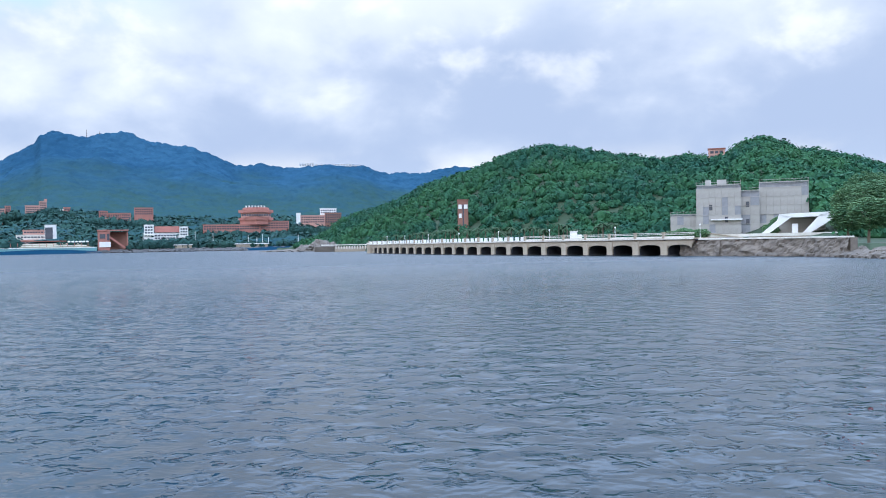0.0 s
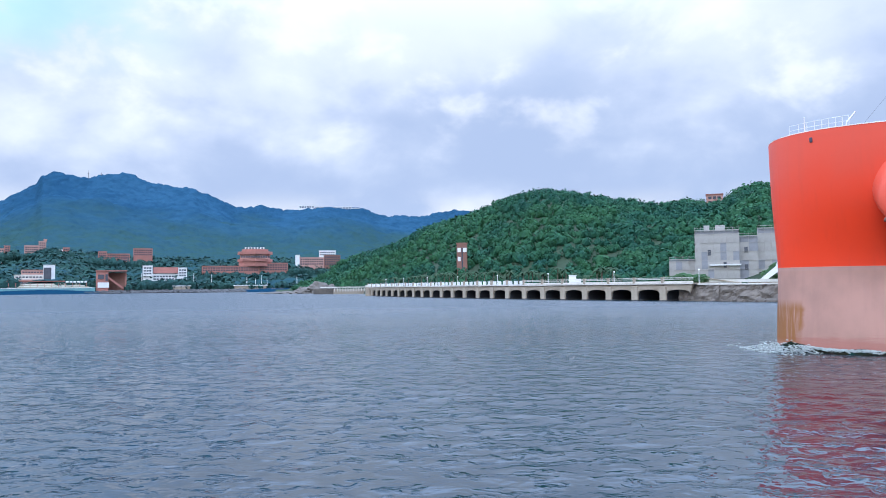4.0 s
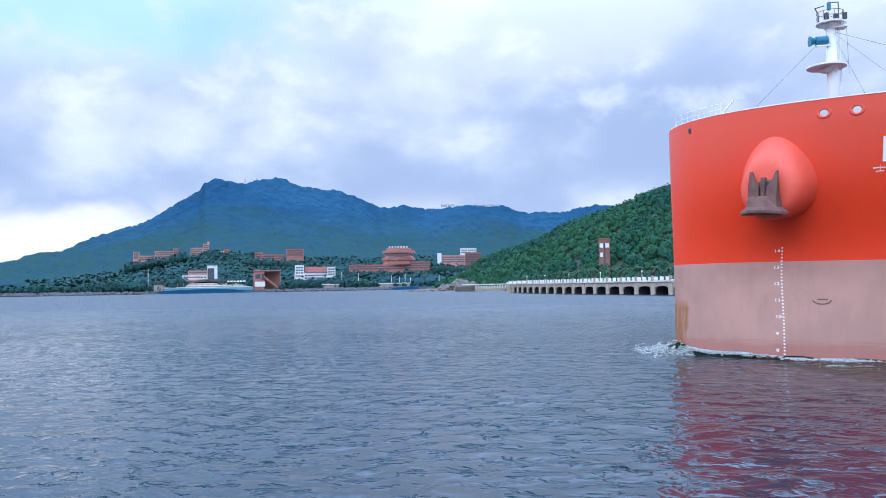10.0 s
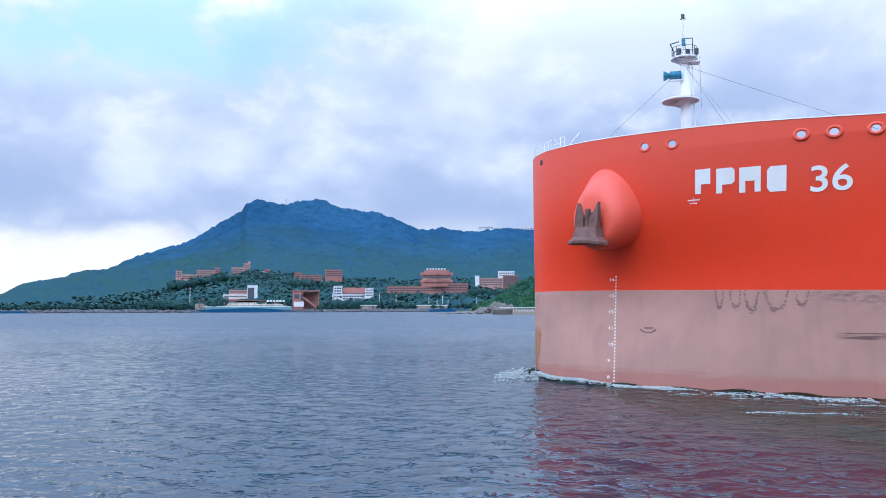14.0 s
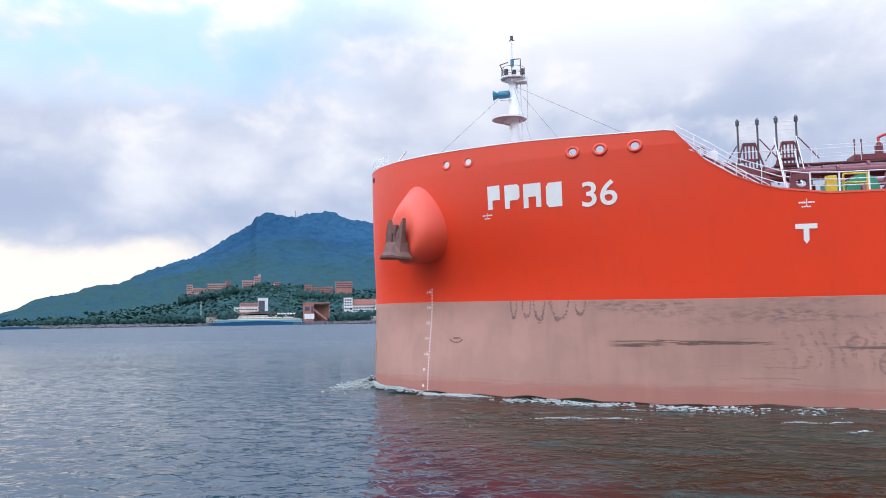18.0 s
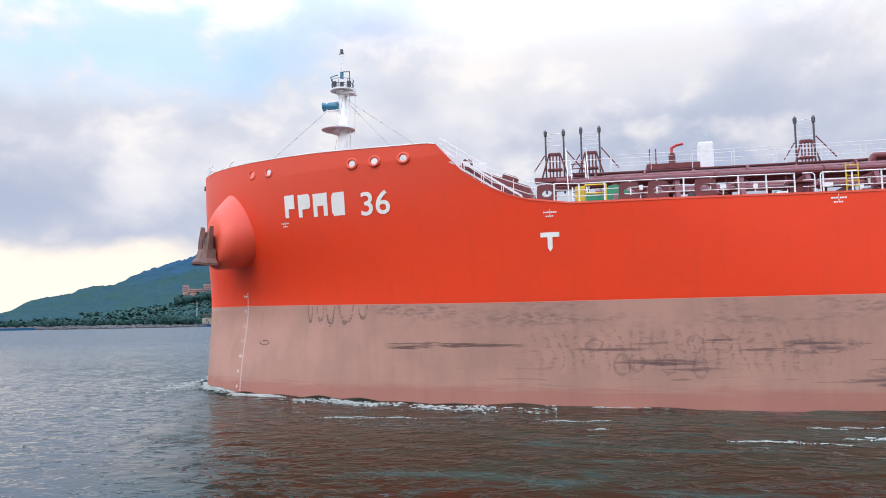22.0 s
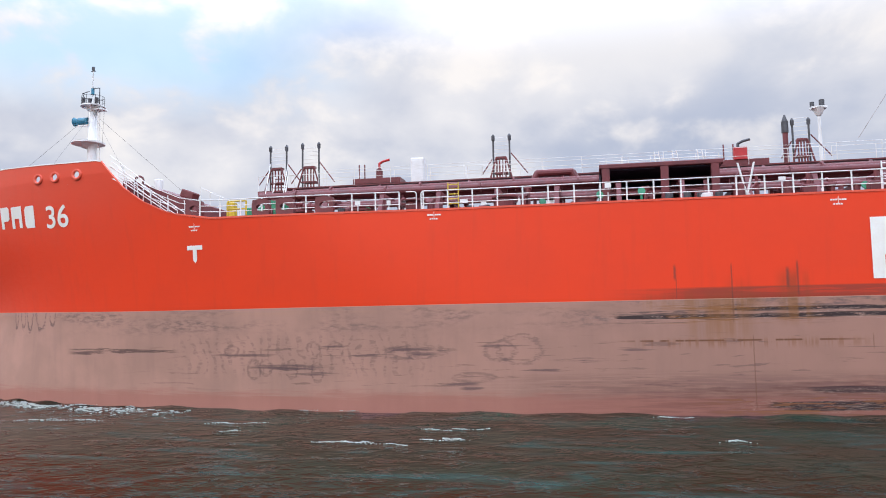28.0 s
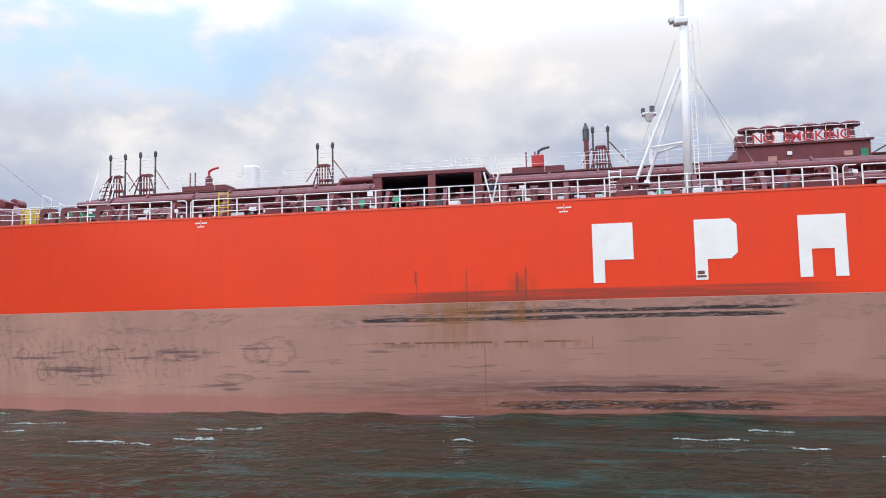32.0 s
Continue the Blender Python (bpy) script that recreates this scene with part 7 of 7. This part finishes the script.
def make_deck_clutter():
    rng = random.Random(3)
    # drums, skid and yellow frames near the step of the deck
    ob = part("green_winch", bm_of(rod, (24.6, -5.6, 10.7), (24.6, -4.4, 10.7), 0.55, seg=14), GREEN, ship, "green mooring winch drum")
    for y in (-5.75, -4.3):
        part("winch_flange", bm_of(rod, (24.6, y - 0.04, 10.75), (24.6, y + 0.04, 10.75), 0.8, seg=16), GREEN, ob)
    part("winch_box", bm_of(box, 23.3, -5.0, 10.6, 1.0, 1.0, 1.2, bevel=0.05), GREEN, ob)
    bm = bmesh.new()
    for x in (23.0, 24.1):
        rod(bm, (x, -8.1, 9.95), (x, -8.1, 11.2), 0.05, seg=6)
    for h in (10.3, 10.75, 11.2):
        rod(bm, (23.0, -8.1, h), (24.1, -8.1, h), 0.045, seg=6)
    part("yellow_gate", bm, YELLOW, ship, "yellow painted pilot gate frame")
    part("yellow_locker", bm_of(box, 22.7, -7.0, 10.75, 0.5, 0.4, 1.1, bevel=0.03), YELLOW, ship, "yellow upright locker")
    for x in (36.0, 57.3):
        bm = bmesh.new()
        for s in (-0.28, 0.28):
            rod(bm, (x + s, -8.3, 9.95), (x + s, -8.3, 11.6), 0.035, seg=6)
        for k in range(6):
            rod(bm, (x - 0.28, -8.3, 10.2 + 0.26 * k), (x + 0.28, -8.3, 10.2 + 0.26 * k), 0.028, seg=5)
        part("pilot_ladder_frame", bm, YELLOW if x < 40 else WHITE, ship, "ladder frame at the rail")
    # white V support and life ring
    bm = bmesh.new()
    rod(bm, (50.55, -7.6, 12.0), (50.95, -7.6, 10.3), 0.05, seg=6)
    rod(bm, (51.35, -7.6, 12.0), (50.95, -7.6, 10.3), 0.05, seg=6)
    part("v_bracket", bm, WHITE, ship, "white V bracket")
    bm = bmesh.new()
    for k in range(18):
        a, b = 2 * math.pi * k / 18, 2 * math.pi * (k + 1) / 18
        rod(bm, (50.95 + 0.5 * math.cos(a), -7.5, 11.1 + 0.5 * math.sin(a)), (50.95 + 0.5 * math.cos(b), -7.5, 11.1 + 0.5 * math.sin(b)), 0.08, seg=6)
    part("lifebuoy", bm, MAROON, ship, "dark red lifebuoy ring")
    # valves, boxes and bits between the frames
    mats = (MAROON, MAROON, MAROON, STEEL, WHITE, GREEN, MAROON, WHITE)
    names = ("valve_body", "hatch_coaming", "pump_housing", "bollard", "foam_box", "valve_wheel", "pipe_stub", "tag_plate")
    for i in range(230):
        x, y = rng.uniform(23.5, 79.5), rng.uniform(-7.8, -3.2) if i % 3 else rng.uniform(-3.2, 0.8)
        if 43.2 < x < 50.8 and y > -5.6:
            continue
        k = rng.choice((0, 1, 2, 3, 4, 4, 5, 6, 6, 7, 7))
        bm = bmesh.new()
        if k in (0, 6):
            h = rng.uniform(0.5, 1.5)
            rod(bm, (x, y, 9.85), (x, y, 9.9 + h), rng.uniform(0.1, 0.22), seg=9)
            rod(bm, (x - 0.2, y, 9.9 + h), (x + 0.2, y, 9.9 + h), 0.13, seg=8)
        elif k == 1:
            disc(bm, (x, y, 10.3), rng.uniform(0.4, 0.65), 0.95, 14)
            disc(bm, (x, y, 10.82), 0.7, 0.1, 14)
        elif k == 3:
            for s in (-0.45, 0.45):
                rod(bm, (x + s, y, 9.85), (x + s, y, 10.65), 0.2, seg=10)
            box(bm, x, y, 9.9, 1.6, 0.6, 0.1)
        elif k == 5:
            rod(bm, (x, y, 9.85), (x, y, 10.7), 0.06, seg=7)
            bmesh.ops.create_cone(bm, cap_ends=True, segments=14, radius1=0.2, radius2=0.2, depth=0.05, matrix=pose(x, y, 10.75, 75, 0, rng.uniform(0, 60)))
        elif k == 7:
            rod(bm, (x, y, 9.85), (x, y, 10.9), 0.03, seg=6)
            box(bm, x, y - 0.05, 10.8 + rng.uniform(0, 0.5), rng.uniform(0.2, 0.45), 0.03, rng.uniform(0.15, 0.3))
        elif k == 4:
            box(bm, x, y, 10.25, rng.uniform(0.3, 0.9), 0.5, rng.uniform(0.35, 0.8), bevel=0.03)
        else:
            box(bm, x, y, 10.35, rng.uniform(0.5, 1.4), 0.6, rng.uniform(0.8, 1.2), bevel=0.05)
            rod(bm, (x, y, 10.6), (x, y, 11.4), 0.1, seg=8)
        part(names[k], bm, mats[k], ship)
    # crossover loops above the pipes
    for x0, x1, z in ((39.6, 42.4, 13.55), (73.0, 79.0, 13.9)):
        bm = bmesh.new()
        pipe(bm, [(x0, 0.7, 12.95), (x0 + 0.3, 0.7, z), (x1 - 0.3, 0.7, z), (x1, 0.7, 12.95)], 0.22, 10)
        part("pipe_loop", bm, MAROON, ship)
    # white ladders leaning over the pipes
    lad = part("inclined_ladder", bm_of(rod, (22.15, -0.9, 10.0), (21.95, 1.1, 14.3), 0.05, seg=6), WHITE, ship, "white inclined ladder over the pipes")
    part("stringer", bm_of(rod, (23.05, -0.9, 10.0), (22.85, 1.1, 14.3), 0.05, seg=6), WHITE, lad)
    for dx in (-0.35, 1.25):
        part("handrail", bm_of(rod, (22.15 + dx * 0.8, -1.1, 11.0), (21.95 + dx * 0.8, 0.9, 15.2), 0.03, seg=6), WHITE, lad)
    for k in range(13):
        t = (k + 0.5) / 13
        part("tread", bm_of(box, 22.6 - 0.2 * t, -0.9 + 2.0 * t, 10.0 + 4.3 * t, 0.86, 0.2, 0.03), MAROON, lad)
    part("deck_casing", bm_of(box, 33.0, 3.4, 10.75, 22.0, 4.2, 1.7, bevel=0.05), MAROON, ship, "dark red casing under the pipe bank")
    part("deck_casing", bm_of(box, 62.0, 3.6, 10.75, 20.0, 4.0, 1.7, bevel=0.05), MAROON, ship)
    # forecastle gear
    part("windlass", bm_of(rod, (3.5, 1.0, 13.2), (3.5, 3.0, 13.2), 0.7, seg=14), MAROON, ship)
    bm = bmesh.new()
    pipe(bm, [(-3.2, 1.6, 12.8), (-2.7, 1.6, 15.2), (-2.1, 1.6, 15.9)], 0.05, 6)
    rod(bm, (-2.9, 1.6, 14.9), (-1.7, 1.6, 15.0), 0.04, seg=6)
    part("bow_davit", bm, WHITE, ship)
    line = [(-5.35 + 0.28 * k, float(side(-5.35 + 0.28 * k, 13.3)) + 0.25) for k in range(9)]
    for x, y in line:
        part("bow_rail_post", bm_of(rod, (x, y, 14.5), (x, y, 15.45), 0.02, seg=5), WHITE, ship)
    for h in (15.1, 15.45):
        part("bow_rail", bm_of(sweep, [(x, y, h) for x, y in line], 0.018, 5), WHITE, ship)
    bm = bmesh.new()
    box(bm, -1.0, 6.0, 14.4, 1.6, 1.2, 1.4, bevel=0.06)
    part("bow_fitting", bm, STEEL, ship)
    rod_bm = bm_of(rod, (-3.6, 5.6, 12.8), (-3.6, 5.6, 16.4), 0.05, seg=6)
    part("jack_staff", rod_bm, WHITE, ship)
    # dark red cover and rails at the step
    store = part("fore_store", prism([(15.2, 9.9), (15.2, 13.1), (16.3, 12.95), (19.9, 11.6), (20.1, 9.9)], -6.3, -1.5), MAROON, ship, "dark red fore store with a sloping roof")
    part("store_vent", bm_of(box, 17.2, -5.6, 12.85, 0.4, 0.4, 0.7, bevel=0.04), WHITE, store)
    part("store_hatch", bm_of(box, 18.6, -4.4, 12.35, 0.9, 0.8, 0.5, ry=20, bevel=0.06), MAROON, store)
    bm = bmesh.new()
    sweep(bm, [(16.4 + 0.28 * math.cos(k * math.pi / 9), -6.45, 13.0 + 0.28 * math.sin(k * math.pi / 9)) for k in range(19)], 0.07, 6)
    part("ring_buoy", bm, MAROON, ship, "dull red ring buoy at the break of the deck")
    bm = bmesh.new()
    rod(bm, (16.4, -1.0, 12.9), (16.4, -0.2, 12.9), 0.4, seg=12)
    part("hose_reel", bm, MAROON, ship)


make_deck_clutter()


# ------------------------------------------------------------------ bow wave and foam, going with the ship
def foam_patch(V, F, rng, x, y, z, sx, sy, sz, kinds):
    v, f = kinds[rng.integers(len(kinds))]
    a = rng.uniform(0, 6.28)
    c, s = math.cos(a), math.sin(a)
    w = np.empty_like(v)
    w[:, 0] = v[:, 0] * sx
    w[:, 1] = v[:, 1] * sy
    r = rng.normal(0, 0.25)
    w[:, 0], w[:, 1] = w[:, 0] * math.cos(r) - w[:, 1] * math.sin(r) + x, w[:, 0] * math.sin(r) + w[:, 1] * math.cos(r) + y
    w[:, 2] = v[:, 2] * sz + z
    F.append(f + sum(len(q) for q in V[-1:]) * 0 + foam_patch.base)
    V.append(w)
    foam_patch.base += len(v)


def bow_rise(x):
    """Height of the wave that hugs the bow, at x along the ship."""
    return 0.62 * math.exp(-max(x + 5, 0) / 8.0) + 0.20 * math.exp(-((x - 8) / 4.0) ** 2) + 0.15 * math.exp(-((x - 19) / 4.0) ** 2)


def make_bow_foam():
    rng = np.random.default_rng(9)
    kinds = [blob(rng, 2) for _ in range(5)]
    V, F = [], []
    foam_patch.base = 0
    # the splash that the stem throws ahead, then a broken line that leaves the side as it runs aft
    # a lumpy curl of broken water bent round the stem
    pts = []
    for i in range(61):
        a = radians(-115 + 200 * i / 60)
        rr = 1.5 + 0.35 * math.sin(i * 0.9) + 0.2 * math.sin(i * 2.3)
        pts.append((-5.3 - rr * math.cos(a), CL - 0.6 + 1.25 * rr * math.sin(a), WATER + 0.16 + 0.10 * math.sin(i * 1.7)))
    for i, (px, py, pz) in enumerate(pts):
        for k in range(6):
            s = rng.uniform(0.02, 0.07)
            foam_patch(V, F, rng, px + rng.normal(0, 0.14), py + rng.normal(0, 0.14), pz + rng.normal(0, 0.11), s * 1.6, s, s * 0.8, kinds)
    for k in range(900):
        u = rng.random() ** 1.4
        ahead = 2.9 * u
        y = CL - 1.2 + rng.normal(0, 1.5 + 0.4 * u)
        z = WATER + abs(rng.normal(0, 0.34)) * (1 - 0.75 * u) * (0.6 + 0.4 * math.sin(y * 3.1))
        s = rng.uniform(0.015, 0.06)
        foam_patch(V, F, rng, -5.55 - ahead + 0.12 * abs(y - CL), y, z, s * rng.uniform(1, 2.2), s, s * rng.uniform(0.4, 0.9), kinds)
    for k in range(2500):
        x = -5.6 + 27.0 * rng.random() ** 1.7
        run = x + 5.6
        if math.sin(run * 0.9 + 0.8) + 0.6 * math.sin(run * 2.3) < rng.uniform(-1.6, 0.9) - 1.6 * math.exp(-run / 4.0):
            continue
        off = 0.10 + 0.075 * run - 0.0010 * run * run + 0.22 * math.sin(run * 1.3) * min(1.0, run / 4)
        off += abs(rng.normal(0, 0.16 + 0.035 * run))
        y = float(side(max(x, -5.5), 0.3)) - off
        z = WATER + bow_rise(x) * max(0.0, 1 - (off + 0.3) / (1.4 + 0.035 * run)) ** 1.5 + 0.05
        s = rng.uniform(0.015, 0.05)
        foam_patch(V, F, rng, x, y, z + rng.uniform(0, 0.05), s * rng.uniform(1.2, 3.6), s, s * 0.6, kinds)
    return tagged(arrays("bow_wave_foam", np.concatenate(V), np.concatenate(F), FOAM), "white broken foam along the ship's bow at the waterline", "foam", kind="stuff")


def make_bow_wave():
    """A low ridge of water that hugs the bow."""
    V, n, m = [], 90, 9
    for i in range(n):
        t = i / (n - 1)
        x = -6.3 + 34 * t ** 1.5
        xe = max(x, -5.5)
        y0 = float(side(xe, 0.3)) + 0.3 if x > -5.5 else CL - 1.0
        h = bow_rise(x)
        for j in range(m):
            s = j / (m - 1)
            w = 1.4 + 1.2 * t
            z = h * (1 - s) ** 1.5 * (0.85 + 0.3 * math.sin(x * 2.1 + 3 * s)) - 0.12 * s * s - 0.03
            V.append((x - 0.4 * s, y0 - w * s, WATER + z))
    i = np.arange(n * m).reshape(n, m)
    q = np.stack([i[:-1, :-1], i[:-1, 1:], i[1:, 1:], i[1:, :-1]], -1).reshape(-1, 4)
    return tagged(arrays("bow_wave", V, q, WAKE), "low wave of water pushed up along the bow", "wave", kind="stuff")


def make_wake_foam():
    rng = np.random.default_rng(21)
    kinds = [blob(rng, 2) for _ in range(5)]
    V, F = [], []
    foam_patch.base = 0
    for c in range(30):
        x = rng.uniform(4, 84)
        y = float(side(min(x, 60), 0.3)) - 0.5 - 12.0 * rng.random() ** 1.5
        ln, bend, tilt, ph = rng.uniform(0.4, 1.9) * rng.choice([0.5, 1.0, 1.0, 1.5]), rng.normal(0, 0.12), rng.normal(0, 0.10), rng.uniform(0, 6)
        for k in range(int(40 + 90 * ln)):
            t = rng.uniform(-1, 1)
            body = (1 - t * t) * (0.55 + 0.45 * math.sin(5 * t + ph))
            if body < rng.random() * 0.6:
                continue
            wob = 0.10 * math.sin(3.1 * t * ln + ph) + 0.05 * math.sin(9 * t * ln)
            foam_patch(V, F, rng, x + t * ln, y + bend * t * t + tilt * t * ln + wob + rng.normal(0, 0.03 + 0.05 * body), WATER + 0.08 + 0.05 * body * rng.random(), rng.uniform(0.010, 0.05), rng.uniform(0.008, 0.022), 0.014, kinds)
    return tagged(arrays("wake_foam", np.concatenate(V), np.concatenate(F), FOAM), "scattered white foam flecks on the disturbed water", "foam", kind="stuff")


def make_wake_water():
    """The sheet of silty water that the hull drags along, a few centimetres proud of the sea; its tone also paints the
    hull's dark reflection.
    """
    V, n, m = [], 150, 60
    for i in range(n):
        x = -5.4 + 190 * (i / (n - 1)) ** 1.5
        y0 = float(side(max(x, -5.4), 0.3)) + 0.4
        y1 = max(-37.0, y0 - 0.3 - 2.4 * (x + 5.4))
        for j in range(m):
            s = j / (m - 1)
            y = y0 + (y1 - y0) * s
            lap = (0.13 * math.sin(x * 0.55) * math.sin(x * 0.21 + 1.0) + 0.06 * math.sin(x * 1.7 + 0.5)) * math.exp(-(y0 - y) / 2.2)
            V.append((x, y, WATER + 0.055 + lap + 0.012 * math.sin(x * 1.7 + y) * math.sin(y * 2.1 - x * 0.6) - 0.13 * max(0.0, 1 - (y - y1) / 9.0)))
    i = np.arange(n * m).reshape(n, m)
    q = np.stack([i[:-1, :-1], i[:-1, 1:], i[1:, 1:], i[1:, :-1]], -1).reshape(-1, 4)
    return tagged(arrays("wake_water", V, q, WAKE), "silty brown-green water along the hull, its dark reflection painted in", "water", kind="stuff")


bow_foam, bow_wave, wake_foam, wake_water = make_bow_foam(), make_bow_wave(), make_wake_foam(), make_wake_water()


# ------------------------------------------------------------------ what moves
def ship_at(t):
    """The tanker's course: nearly straight, gently slowing its closing on the quay."""
    u = (t - 18.0) / 10.0
    x = -12.81 - 31.10 * u - 0.389 * u * u - 0.229 * u ** 3 - 0.3 * min(max((4.8 - t) / 1.5, 0), 1)
    y = 49.74 - 1.675 * u - 0.493 * u * u
    return x, y


def motions():
    rows = [(float(t), ship_at(float(t))) for t in np.arange(0, 32.01, 1.0)]
    for ob in (ship, bow_foam, bow_wave, wake_water):
        walk(ob, [(t, pose(x, y, 0, 0, 0, 1.64)) for t, (x, y) in rows])
    x18 = ship_at(18.0)[0]
    for ob in (wake_foam,):
        walk(ob, [(t, pose(ship_at(18.0)[0] + (x - x18) * 0.8, y, 0, 0, 0, 1.64)) for t, (x, y) in rows])
    walk(sea, [(0.0, pose(0, 0, WATER)), (16.0, pose(-5.0, -5.5, WATER)), (32.0, pose(-10.0, -11.0, WATER))])


motions()
